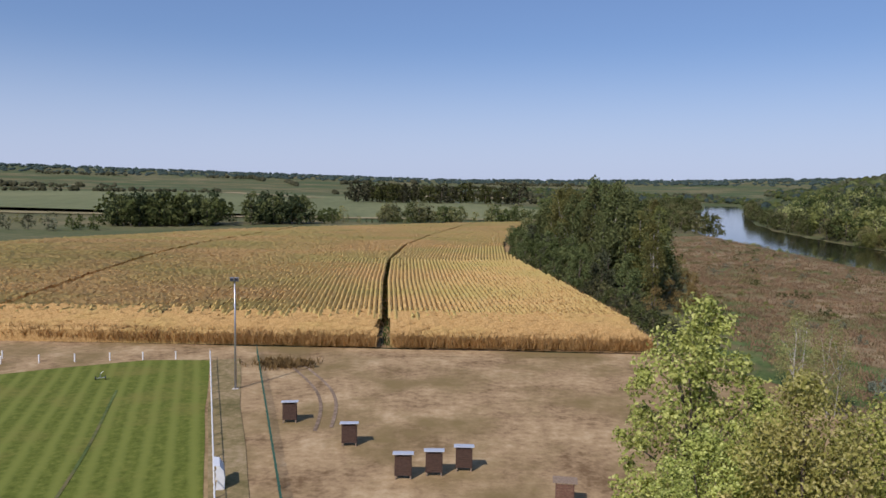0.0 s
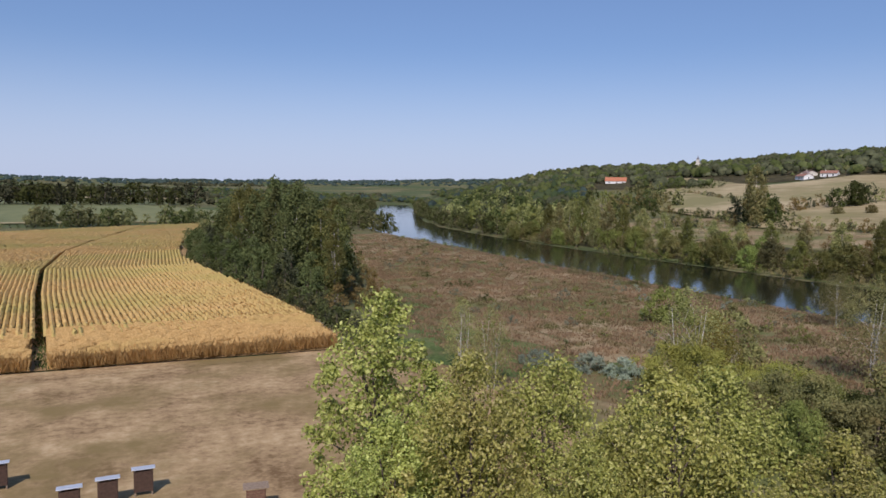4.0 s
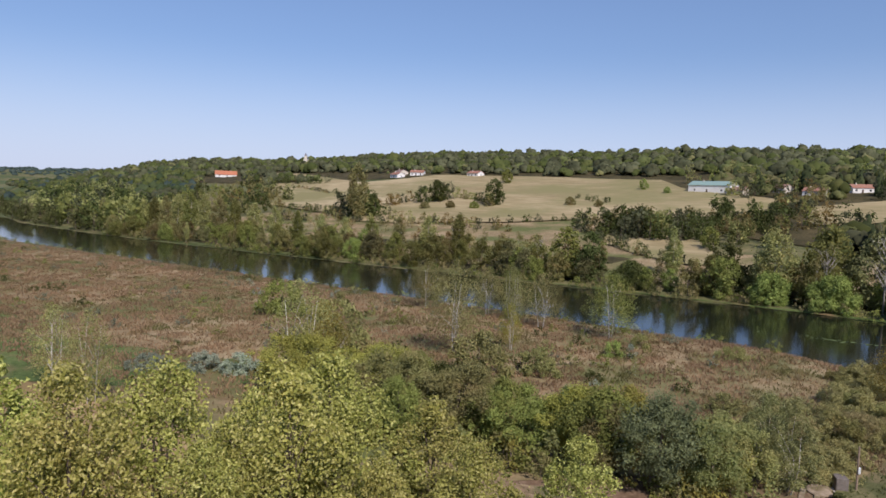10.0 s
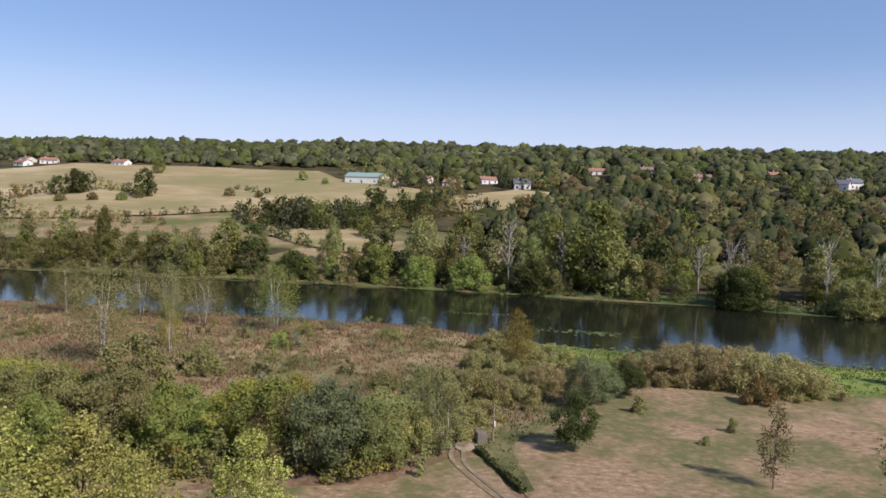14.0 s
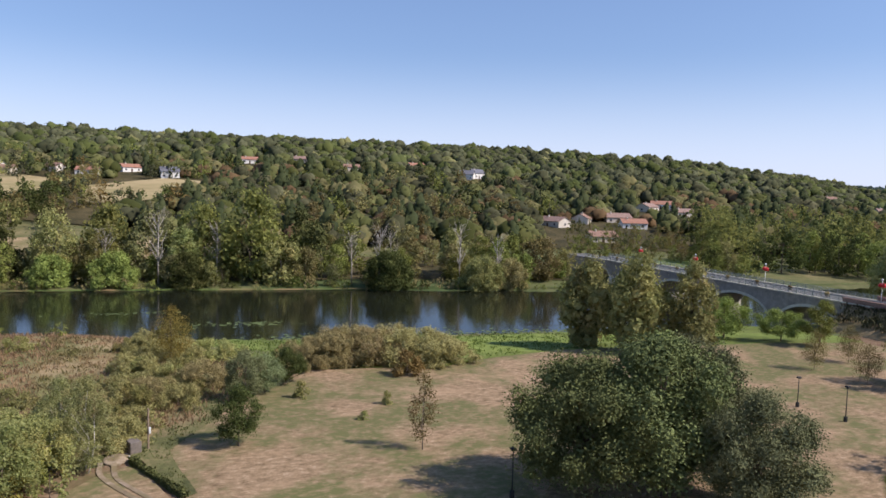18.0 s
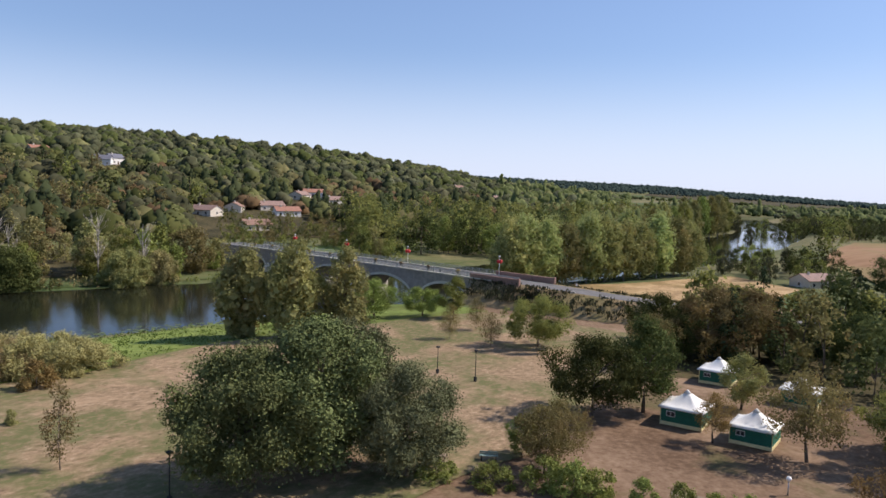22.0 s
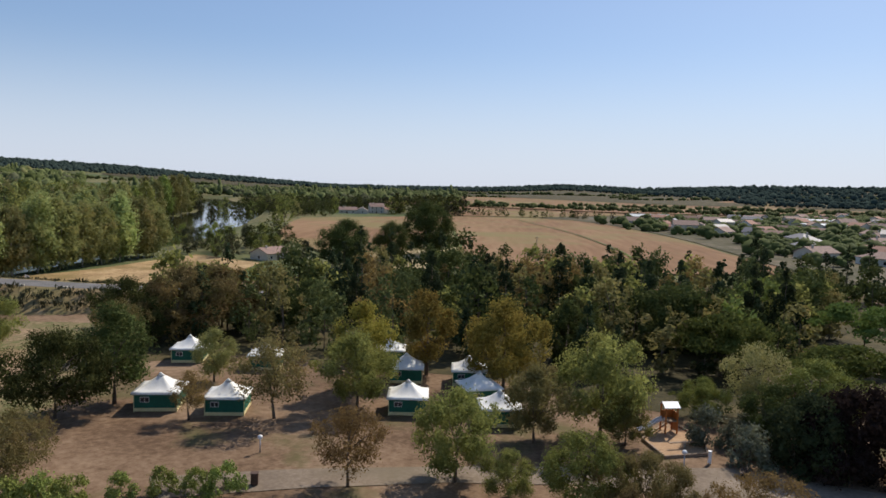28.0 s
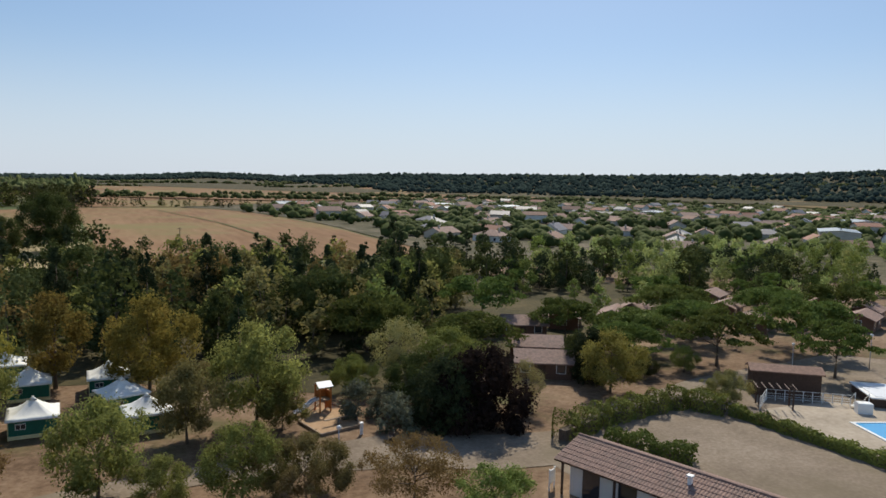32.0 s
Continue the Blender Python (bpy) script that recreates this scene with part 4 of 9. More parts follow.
l.new(blend(n, l, gain(n, l, noise_node(n, l, 0.04, 4), 0.5, 0.7), c1, (0.42, 0.3, 0.1)), b.inputs["Base Color"])
b.inputs["Roughness"].default_value = 0.9
b.inputs["Specular IOR Level"].default_value = 0.1
M["maize_edge"] = m
M["maize_soil"] = soil("maize_soil", [(0, (0.26, 0.17, 0.075)), (1, (0.42, 0.28, 0.13))], 0.2, 2)
patch("maize_floor", [(28, 94), (29, 117), (22, 190), (20, 223), (31, 320), (50, 418), (13, 390), (-95, 298), (-140, 224), (-260, 150), (-200, 98), (-60, 96)], M["maize_soil"], "earth under the maize", "ground", 0.16, 14, 0.3)


def maize_rows():
    rng = np.random.default_rng(3)
    V, F, off = [], [], 0
    for off_x in np.arange(-235.2, 62, 0.84):
        if -0.8 < off_x < 0.8 or -62.2 < off_x < -60.7:
            continue
        ys = [109.0 + rng.uniform(-5.5, 3.5)]
        while ys[-1] < 425:
            ys.append(ys[-1] + 1.0 + max(0, ys[-1] - 140) * 0.009)
        ys = np.array(ys)
        xs = track_x(ys) + off_x + 0.0006 * off_x * (ys - 122)
        ok = (ys < maize_far(xs)) & (xs < maize_right(ys) - 0.5)
        if ok.sum() < 3:
            continue
        ys, xs = ys[ok], xs[ok]
        k = len(xs)
        top = 2.0 + rng.normal(0, 0.09, k) + 0.25 * np.sin(xs * 0.05) * np.sin(ys * 0.04)
        top[:3] -= 0.4
        dip = rng.normal(0, 0.07, k)
        lx = rng.normal(0, 0.07, k)
        z0 = np.full(k, 0.1)
        w = np.clip(0.34 + (ys - 120) * 0.0005, 0.32, 0.42)
        v = np.stack([np.column_stack([xs - w, ys, z0 + 0.84 * top + dip]), np.column_stack([xs + lx, ys, z0 + top]), np.column_stack([xs + w, ys, z0 + 0.84 * top - dip]),
                      np.column_stack([xs - 0.15, ys, z0]), np.column_stack([xs + 0.15, ys, z0])], 1)
        V.append(v.reshape(-1, 3))
        i = np.arange(k - 1)[:, None] * 5 + off
        F.append(np.vstack([np.hstack([i + a, i + a + 5, i + c + 5, i + c]) for a, c in ((0, 1), (1, 2), (3, 0))]))
        off += k * 5
    # headland rows along the near edge
    edge = len(F)
    for y in np.arange(95.6, 113.0, 1.02):
        for x0, x1 in ((-150, track_x(y) - 0.8), (track_x(y) + 0.8, maize_right(y) - 0.3)):
            xs = np.arange(x0, x1, 0.9)
            xs = xs[y > 94 + np.clip(-xs - 10, 0, 90) * 0.03]
            k = len(xs)
            if k < 3:
                continue
            top = 1.9 + rng.normal(0, 0.16, k)
            dip, ly = rng.normal(0, 0.07, k), rng.normal(0, 0.07, k)
            v = np.stack([np.column_stack([xs, np.full(k, y - 0.4), 0.1 + 0.82 * top + dip]), np.column_stack([xs, y + ly, 0.1 + top]), np.column_stack([xs, np.full(k, y + 0.4), 0.1 + 0.82 * top - dip]),
                          np.column_stack([xs, np.full(k, y - 0.42), np.full(k, 0.1)]), np.column_stack([xs, np.full(k, y + 0.42), np.full(k, 0.1)])], 1)
            V.append(v.reshape(-1, 3))
            i = np.arange(k - 1)[:, None] * 5 + off
            F.append(np.vstack([np.hstack([i + a, i + a + 5, i + c + 5, i + c]) for a, c in ((0, 1), (1, 2), (3, 0))]))
            off += k * 5
    mi = np.concatenate([np.full(len(q), int(k >= edge)) for k, q in enumerate(F)])
    return mesh_np("maize_rows", np.vstack(V), np.vstack(F), [M["maize"], M["maize_edge"]], mat_index=mi)


tagged(new("maize_rows", maize_rows()), "ripe golden maize in long curving rows", "maize", kind="stuff")


def maize_leaves():
    """Loose leaves and tassels over the rows, and the cross-sown headland at the near edge."""
    rng = np.random.default_rng(5)
    p = np.vstack([rng.uniform((-150, 94.2), (32, 112.0), (17000, 2)), rng.uniform((-150, 94.0), (32, 98.5), (9000, 2))])
    tx = track_x(p[:, 1])
    p = p[(p[:, 0] < maize_right(p[:, 1]) - 0.3) & (np.abs(p[:, 0] - tx) > 1.3) & (p[:, 1] > 94 + np.clip(-p[:, 0] - 10, 0, 90) * 0.03)]
    q = np.vstack([rng.uniform((-120, 110), (30, 180), (12500, 2)), rng.uniform((-190, 170), (48, 420), (13000, 2))])
    q = q[(q[:, 1] < maize_far(q[:, 0])) & (q[:, 0] < maize_right(q[:, 1]) - 0.3) & (np.abs(q[:, 0] - track_x(q[:, 1])) > 1.2)]
    return np.column_stack([p, np.where(p[:, 1] < 96.2 + np.clip(-p[:, 0] - 10, 0, 90) * 0.03, 0.3, 1.25)]), np.column_stack([q, np.full(len(q), 1.4)])


M["maize_leaf"] = leafage("dry_maize_leaves", (0.33, 0.205, 0.07), (0.49, 0.315, 0.118), (0.64, 0.44, 0.19), soft=0.35, vary=0.08, each=(1, 1))
near_maize, over_maize = maize_leaves()
tufts("maize_headland", near_maize, np.where(near_maize[:, 2] < 1, 1.9, 0.7), 0.4, M["maize_leaf"], "ripe golden maize plants at the field edge", np.random.default_rng(11), blades=5, width=0.06, category="maize")
tufts("maize_tassels", over_maize, 0.75, 0.5, M["maize_leaf"], "dry leaves and tassels of the maize", np.random.default_rng(12), blades=4, width=0.05, category="maize")

ys = np.arange(95, 330, 0.55)
weeds = np.column_stack([track_x(ys) + np.random.default_rng(13).normal(0, 0.35, len(ys)), ys, np.full(len(ys), 0.15)])
tufts("track_weeds", weeds, 0.5, 0.6, M["leaf_dark"], "dark green weeds along the machine track", np.random.default_rng(14), blades=8, width=0.09, category="weeds")
M["rut"] = soil("packed_earth_rut", [(0, (0.16, 0.11, 0.07)), (0.5, (0.25, 0.18, 0.12)), (1, (0.36, 0.27, 0.185))], 0.2, 1.6, 0.03)
for line_ in ([(-16.5, 85), (-15.1, 82.2), (-13.1, 78.6), (-11.2, 74.3), (-10.0, 68.7), (-9.8, 63)], [(-17.4, 83.4), (-15.9, 80.5), (-13.6, 76.0), (-12.2, 71.8), (-11.3, 67.2), (-11.1, 62)]):
    tagged(new("tyre_track", ribbon(line_, 0.17, 0, "tyre_track", M["rut"], 0.09, step=2.0)), "dark curved tyre track pressed in dry earth", "track", kind="structure")

ys = np.arange(93, 205, 4.0)
tagged(new("field_path", ribbon(np.column_stack([maize_right(ys) + 1.1, ys]), 0.75, 0, "field_path", M["gravel"], 0.2, step=4.0)), "narrow pale path between maize and wood", "path", kind="structure")

# ---- reeds and tufts of the scrubland ----
rng = np.random.default_rng(21)
SCRUB = [(64, 12), (70, 0), (86, -8), (104, 2), (124, 8), (126, 120), (128, 250), (128, 340), (105, 330), (80, 250), (62, 180), (44, 120), (40, 70), (50, 40), (58, 16)]
p = scatter(SCRUB, 1.1, rng)
p = p[rng.uniform(size=len(p)) < np.clip(1.5 - p[:, 1] / 260, 0.25, 1)]
tufts("reeds", on_land(p), 0.6, 1.1, M["reed"], "brown and tan reeds with green patches", rng, blades=13, width=0.075, category="reeds")
p = scatter([(88, -4), (90, -12), (86, -28), (94, -50), (91, -78), (112, -100), (116, -60), (118, -20), (118, 2), (104, -2)], 1.3, rng)
tufts("bank_grass", on_land(p), 0.4, 0.9, M["leaf_silk"], "bright green tufts of bank grass", rng, blades=6, width=0.1, category="grass")
p = scatter([(74, 12), (69, -2), (88, -13), (85, -29), (93, -50), (90, -78), (86, -100), (52, -104), (44, -74), (36, -52), (36, -25), (44, -8), (58, 2)], 1.6, rng)
M["dry_blade"] = leafage("dry_grass_blades", (0.2, 0.15, 0.06), (0.36, 0.27, 0.13), (0.46, 0.36, 0.19), (0.17, 0.18, 0.06), 0.3)
tufts("meadow_tufts", on_land(p), 0.14, 0.8, M["dry_blade"], "short dry tufts of meadow grass", rng, blades=5, width=0.05, category="grass")
p = scatter([(-11, 48), (-22, 90), (40, 93), (38, 60), (28, 22), (8, 10)], 2.2, rng)
tufts("lot_tufts", on_land(p), 0.12, 0.9, M["dry_blade"], "sparse dry tufts on bare earth", rng, blades=4, width=0.05, category="grass")

# ---- kinds of trees ----
kind_of_tree("lime", "leaf_lime", "bark", 3, shape="airy", h=14, base=0.6, rad=4.8, clumps=230, per=88, leaf=0.24, trunk=0.2, core=0.2, limbs=24, pull=0.24, mix=0.55)
kind_of_tree("maple", "leaf_crown", "bark", 2, shape="round", h=13, base=1.3, rad=6.4, clumps=200, per=190, leaf=0.24, trunk=0.38, core=0.5, limbs=14, pull=0.42, mix=0.66)
kind_of_tree("camp", "leaf_olive", "bark", 3, shape="round", h=9, base=1.5, rad=3.4, clumps=88, per=92, leaf=0.235, trunk=0.16, core=0.5, limbs=7, pull=0.36, mix=0.66)
kind_of_tree("camp_thin", "leaf_autumn", "bark", 3, shape="round", h=8, base=1.9, rad=2.8, clumps=76, per=60, leaf=0.21, trunk=0.13, core=0.25, limbs=14)
kind_of_tree("poplar", "leaf_poplar", "pale_bark", 3, shape="column", h=20, base=1.2, rad=3.3, clumps=80, per=24, leaf=0.6, trunk=0.22, core=0.6, limbs=3)
kind_of_tree("aspen", "leaf_poplar", "pale_bark", 3, shape="column", h=18, base=2.0, rad=3.4, clumps=84, per=28, leaf=0.5, trunk=0.2, core=0.42, limbs=6)
kind_of_tree("willow", "leaf_willow", "bark", 2, shape="mound", h=4.6, base=-0.4, rad=4.8, clumps=120, per=110, leaf=0.4, trunk=0.06, core=0.3, limbs=4, slim=0.2, mix=0.7)
kind_of_tree("column", "leaf_olive", "bark", 3, shape="column", h=14, base=0.3, rad=3.6, clumps=110, per=44, leaf=0.36, trunk=0.18, core=0.75, limbs=5)
kind_of_tree("bank", "leaf_green", "bark", 4, shape="round", h=14, base=0.2, rad=5.4, clumps=80, per=26, leaf=0.65, trunk=0.22, core=0.62, limbs=3)
kind_of_tree("bank_olive", "leaf_olive", "bark", 3, shape="round", h=12, base=0.1, rad=4.6, clumps=70, per=26, leaf=0.58, trunk=0.2, core=0.58, limbs=3)
kind_of_tree("far", "leaf_dark", "bark", 4, shape="round", h=14, base=0.4, rad=6.5, clumps=44, per=22, leaf=0.95, trunk=0.25, core=0.72, limbs=3)
kind_of_tree("pine", "leaf_pine", "bark", 3, shape="cone", h=14, base=0.8, rad=3.6, clumps=90, per=30, leaf=0.5, trunk=0.2, core=0.55, limbs=3)
kind_of_tree("silk", "leaf_silk", "bark", 3, shape="flat", h=7, base=1.4, rad=5.2, clumps=110, per=40, leaf=0.36, trunk=0.18, core=0.5, limbs=9)
kind_of_tree("shrub", "leaf_green", "bark", 3, shape="mound", h=2.4, base=-0.25, rad=1.5, clumps=44, per=40, leaf=0.17, trunk=0.05, core=0.66, limbs=2)
kind_of_tree("sapling", "leaf_autumn", "bark", 2, shape="column", h=6.5, base=1.0, rad=1.0, clumps=50, per=26, leaf=0.17, trunk=0.05, core=0.0, limbs=14)
kind_of_tree("thin", "leaf_olive", "white_bark", 3, shape="column", h=11, base=1.6, rad=2.2, clumps=74, per=40, leaf=0.2, trunk=0.07, core=0.0, limbs=22, stems=2)
kind_of_tree("silver", "leaf_thin", "white_bark", 2, shape="airy", h=11, base=0.8, rad=2.4, clumps=110, per=70, leaf=0.19, trunk=0.06, core=0.25, limbs=16, stems=2)
kind_of_tree("cedar", "leaf_pine", "bark", 2, shape="cone", h=18, base=1.0, rad=6.0, clumps=60, per=26, leaf=0.9, trunk=0.3, core=0.55, limbs=4)

kind_of_tree("dome", "leaf_dark", "bark", 2, shape="mound", h=7, base=-0.3, rad=3.5, clumps=130, per=56, leaf=0.27, trunk=0.14, core=0.66, limbs=4)

# the same, with fewer and larger leaf clumps, for woods
for key, leaf_mat, bark_mat, kw in (
        ("camp", "leaf_olive", "bark", dict(shape="round", h=9, base=0.5, rad=3.4, clumps=34, per=14, leaf=0.68, trunk=0.16)),
        ("bank", "leaf_green", "bark", dict(shape="round", h=14, base=0.2, rad=5.4, clumps=38, per=20, leaf=0.76, trunk=0.22)),
        ("bank_olive", "leaf_olive", "bark", dict(shape="round", h=12, base=0.1, rad=4.6, clumps=34, per=20, leaf=0.68, trunk=0.2)),
        ("far", "leaf_dark", "bark", dict(shape="round", h=14, base=0.3, rad=6.5, clumps=18, per=9, leaf=1.7, trunk=0.25)),
        ("poplar", "leaf_poplar", "bark", dict(shape="column", h=20, base=1.6, rad=3.3, clumps=28, per=10, leaf=1.15, trunk=0.22)),
        ("tall", "leaf_dark", "bark", dict(shape="round", h=16, base=0.6, rad=4.6, clumps=64, per=20, leaf=0.62, trunk=0.22)),
        ("slim", "leaf_dark", "pale_bark", dict(shape="column", h=20, base=3.5, rad=3.2, clumps=56, per=20, leaf=0.55, trunk=0.24)),
        ("aspen", "leaf_poplar", "bark", dict(shape="column", h=18, base=2.0, rad=3.4, clumps=30, per=12, leaf=0.95, trunk=0.2)),
        ("pine", "leaf_pine", "bark", dict(shape="cone", h=14, base=0.8, rad=3.6, clumps=46, per=12, leaf=0.8, trunk=0.2)),
        ("silk", "leaf_silk", "bark", dict(shape="flat", h=7, base=1.6, rad=5.2, clumps=44, per=14, leaf=0.75, trunk=0.18)),
        ("camp_thin", "leaf_autumn", "bark", dict(shape="round", h=8, base=0.6, rad=2.8, clumps=26, per=14, leaf=0.6, trunk=0.13)),
        ("thin", "leaf_olive", "pale_bark", dict(shape="column", h=11, base=1.2, rad=2.2, clumps=26, per=14, leaf=0.55, trunk=0.08)),
        ("cedar", "leaf_pine", "bark", dict(shape="cone", h=18, base=1.0, rad=6.0, clumps=30, per=10, leaf=1.5, trunk=0.3)),
        ("brush", "leaf_willow", "bark", dict(shape="mound", h=2.4, base=-0.3, rad=1.5, clumps=24, per=64, leaf=0.26, trunk=0.04, slim=0.24, mix=0.75)),
        ("shrub", "leaf_green", "bark", dict(shape="mound", h=2.4, base=-0.3, rad=1.5, clumps=14, per=20, leaf=0.25, trunk=0.04))):
    if key not in KINDS:
        kind_of_tree(key, leaf_mat, bark_mat, 2, core=0.7, limbs=4, **kw)
    kind_of_tree(key + "_far", leaf_mat, bark_mat, 3, core=0.6, limbs=1, **kw)
    wide = dict(kw, clumps=int(kw["clumps"] * 0.5) + 4, per=8, leaf=kw["leaf"] * 1.2)
    kind_of_tree(key + "_farther", leaf_mat, bark_mat, 3, core=0.85, limbs=1, **wide)


def dead_tree(seed, h):
    rng = np.random.default_rng(seed)
    bm = bmesh.new()
    tube(bm, [(0, 0, -0.3), (0.1, 0, h * 0.4), (0.3, 0.1, h * 0.75), (0.2, 0.2, h)], [0.2, 0.16, 0.1, 0.03], 7)
    for _ in range(16):
        z = rng.uniform(0.3, 0.9) * h
        a, ln = rng.uniform(0, 6.283), rng.uniform(0.1, 0.25) * h
        e = Vector((math.cos(a) * ln * 0.6, math.sin(a) * ln * 0.6, z + ln))
        s = Vector((0.15, 0.05, z))
        tube(bm, [s, s.lerp(e, 0.5) + Vector((0.1, 0, -0.1)), e], [0.1, 0.065, 0.02], 5)
        for _ in range(3):
            e2 = e + Vector(rng.normal(0, 0.08 * h, 3)) + Vector((0, 0, 0.07 * h))
            tube(bm, [s.lerp(e, rng.uniform(0.4, 0.8)), e2], [0.03, 0.008], 4)
    return bm_mesh("trunk", bm, M["pale_bark"], True)


DEAD = [dead_tree(k, 13) for k in (31, 32, 33)]


def plant_dead(x, y, h, label="bare dead tree with pale bark"):
    COUNT["n"] += 1
    t = thing("dead_tree", label, "tree", Matrix.Translation((x, y, land_z(x, y))) @ Matrix.Rotation(COUNT["n"] * 2.4, 4, "Z") @ Matrix.Diagonal((h / 13, h / 13, h / 13, 1)), "dead trees")
    part("trunk", DEAD[COUNT["n"] % 3], t)


# houses on the hill, and the view kept open before them
HILL_HOUSES = [("barn", 452, 116, 80), ("orange_barn", 500, 632, -38), ("white_slate", 448, 17, 100), ("white_red", 452, 60, 80), ("cream_brown", 462, 80, 60), ("white_red", 470, 40, 120), ("white_red", 501, 399, 70), ("white_red", 512, 385, 110), ("cream_pink", 520, 410, 60),
               ("white_red", 508, 322, 80), ("white_red", 527, -33, 95), ("cream_pink", 540, -70, 80), ("white_red", 524, -154, 100), ("white_slate", 472, -176, 60), ("white_slate", 480, -186, 110), ("cream_brown", 500, -100, 90),
               ("cream_pink", 304, -158, 20), ("cream_brown", 314, -178, 140), ("white_red", 300, -198, 75), ("cream_pink", 318, -200, 80), ("cream_pink", 342, -258, 85), ("white_red", 368, -262, 60)]
HILL_HOUSES += [("cream_brown", 262, -158, 80), ("white_slate", 372, -463, 60), ("cream_pink", 380, -478, 100), ("tall_cream", 394, -470, 80), ("cream_brown", 470, -500, 80), ("cream_brown", 446, 100, 70), ("cream_pink", 356, -244, 120)]


def before_house(p):
    """Points that stand on or close below a hillside house."""
    res = np.zeros(len(p), bool)
    for key, x, y, _ in HILL_HOUSES:
        r_ = math.hypot(x, y)
        open_to, side = (190, 17) if key == "orange_barn" else (42, 8)
        along = (p[:, 0] * x + p[:, 1] * y) / r_
        across = np.abs(p[:, 0] * y - p[:, 1] * x) / r_
        res |= (across < side) & (along > r_ - open_to) & (along < r_ + 9)
    return res


def garden_slope(p):
    """The low gardens between the river and the houses over the bridge."""
    az, far = np.degrees(np.arctan2(-p[:, 0], p[:, 1])), np.hypot(p[:, 0], p[:, 1])
    return (az > -129) & (az < -116.5) & (far > 215) & (far < 345)


def arrays_of(me):
    """Corners, triangles and normals of a mesh."""
    if me.name not in CACHE:
        me.calc_loop_triangles()
        v = np.empty(len(me.vertices) * 3, np.float32)
        me.vertices.foreach_get("co", v)
        f = np.empty(len(me.loop_triangles) * 3, np.int32)
        me.loop_triangles.foreach_get("vertices", f)
        nv = np.empty(len(me.vertices) * 3, np.float32)
        me.vertex_normals.foreach_get("vector", nv)
        CACHE[me.name] = v.reshape(-1, 3), f.reshape(-1, 3), nv.reshape(-1, 3)
    return CACHE[me.name]


CACHE = {}


def joined(name, trees, label, category="woodland"):
    """Trees too many to count, as one mesh; trees: kind, leaf colour, x, y, height, width."""
    V, F, I, N, slots, off = [], [], [], [], [], 0
    for k, (key, leaf, x, y, h, w) in enumerate(trees):
        key += "_farther" if math.hypot(x, y) > (285 if h > 6 else 165) else "_far"
        tm, me, h0, w = grown(key, k, w)
        ca, sa, s, z = math.cos(k * 2.399), math.sin(k * 2.399), h / h0, land_z(x, y)
        for piece, mat in ((tm, tm.materials[0]), (me, M[leaf] if leaf else me.materials[0])):
            v, f, nv = arrays_of(piece)
            N.append(np.column_stack([nv[:, 0] * ca - nv[:, 1] * sa, nv[:, 0] * sa + nv[:, 1] * ca, nv[:, 2]]))
            V.append(np.column_stack([(v[:, 0] * ca - v[:, 1] * sa) * s * w + x, (v[:, 0] * sa + v[:, 1] * ca) * s * w + y, v[:, 2] * s + z]))
            F.append(f + off)
            off += len(v)
            if mat not in slots:
                slots.append(mat)
            I.append(np.full(len(f), slots.index(mat)))
    me = mesh_np(name, np.vstack(V), np.vstack(F), slots, mat_index=np.concatenate(I))
    at = me.attributes.new("custom_normal", "FLOAT_VECTOR", "POINT")
    at.data.foreach_set("vector", np.vstack(N).astype(np.float32).ravel())
    return tagged(new(name, me), label, category, kind="stuff")


def in_the_way(x, y, h):
    """Trees that would hide the upstream reach, or the cream house by the river, from the meadow's air."""
    az, far = math.degrees(math.atan2(-x, y)), math.hypot(x, y)
    az -= 360 if az > 0 else 0
    reach = -163.4 < az < -155.5 and 225 < far < 560 and x < np.interp(y, RIVER[::-1, 1], RIVER[::-1, 0]) and h > max(22 - 0.054 * far, 2.5)
    return reach or (-164.6 < az < -161.4 and 60 < far < 204 and h > 22 - 0.1 * far)


def belt(outline, spacing, seed, mix, label, group, hs=(9, 15), wide=(0.8, 1.2), single=False):
    """Trees strewn over a strip of land; mix: kinds and leaf colours to draw from; single: each a thing of its own."""
    r = np.random.default_rng(seed)
    pts = scatter(outline, spacing, r)
    if len(pts) and pts[:, 0].min() > 180:
        # the small pasture and the clearing lie open to the river
        az, far = np.degrees(np.arctan2(-pts[:, 0], pts[:, 1])), np.hypot(pts[:, 0], pts[:, 1])
        pts = pts[~((az > -75.5) & (az < -68) & (far > 206) & (far < 300)) & ~((az > -83.5) & (az < -78.5) & (far > 232) & (far < 290))]
    if len(pts) and pts[:, 0].min() > 215:
        pts = pts[~before_house(pts)]
    if hs[1] > 8:
        pts = pts[~garden_slope(pts)]
    kept = []
    for p in pts:
        if all((p[0] - q[0]) ** 2 + (p[1] - q[1]) ** 2 > (spacing * 0.55) ** 2 for q in kept):
            kept.append(p)
    drawn = [(*mix[r.integers(len(mix))], p[0], p[1], r.uniform(*hs), r.uniform(*wide)) for p in kept]
    drawn = [q for q in drawn if not in_the_way(q[2], q[3], q[4])]
    if not single:
        return joined(group.replace(" ", "_"), drawn, label)
    for key, leaf, x, y, h, w in drawn:
        plant(key, x, y, h, label, wide=w, group=group, leaf=leaf)


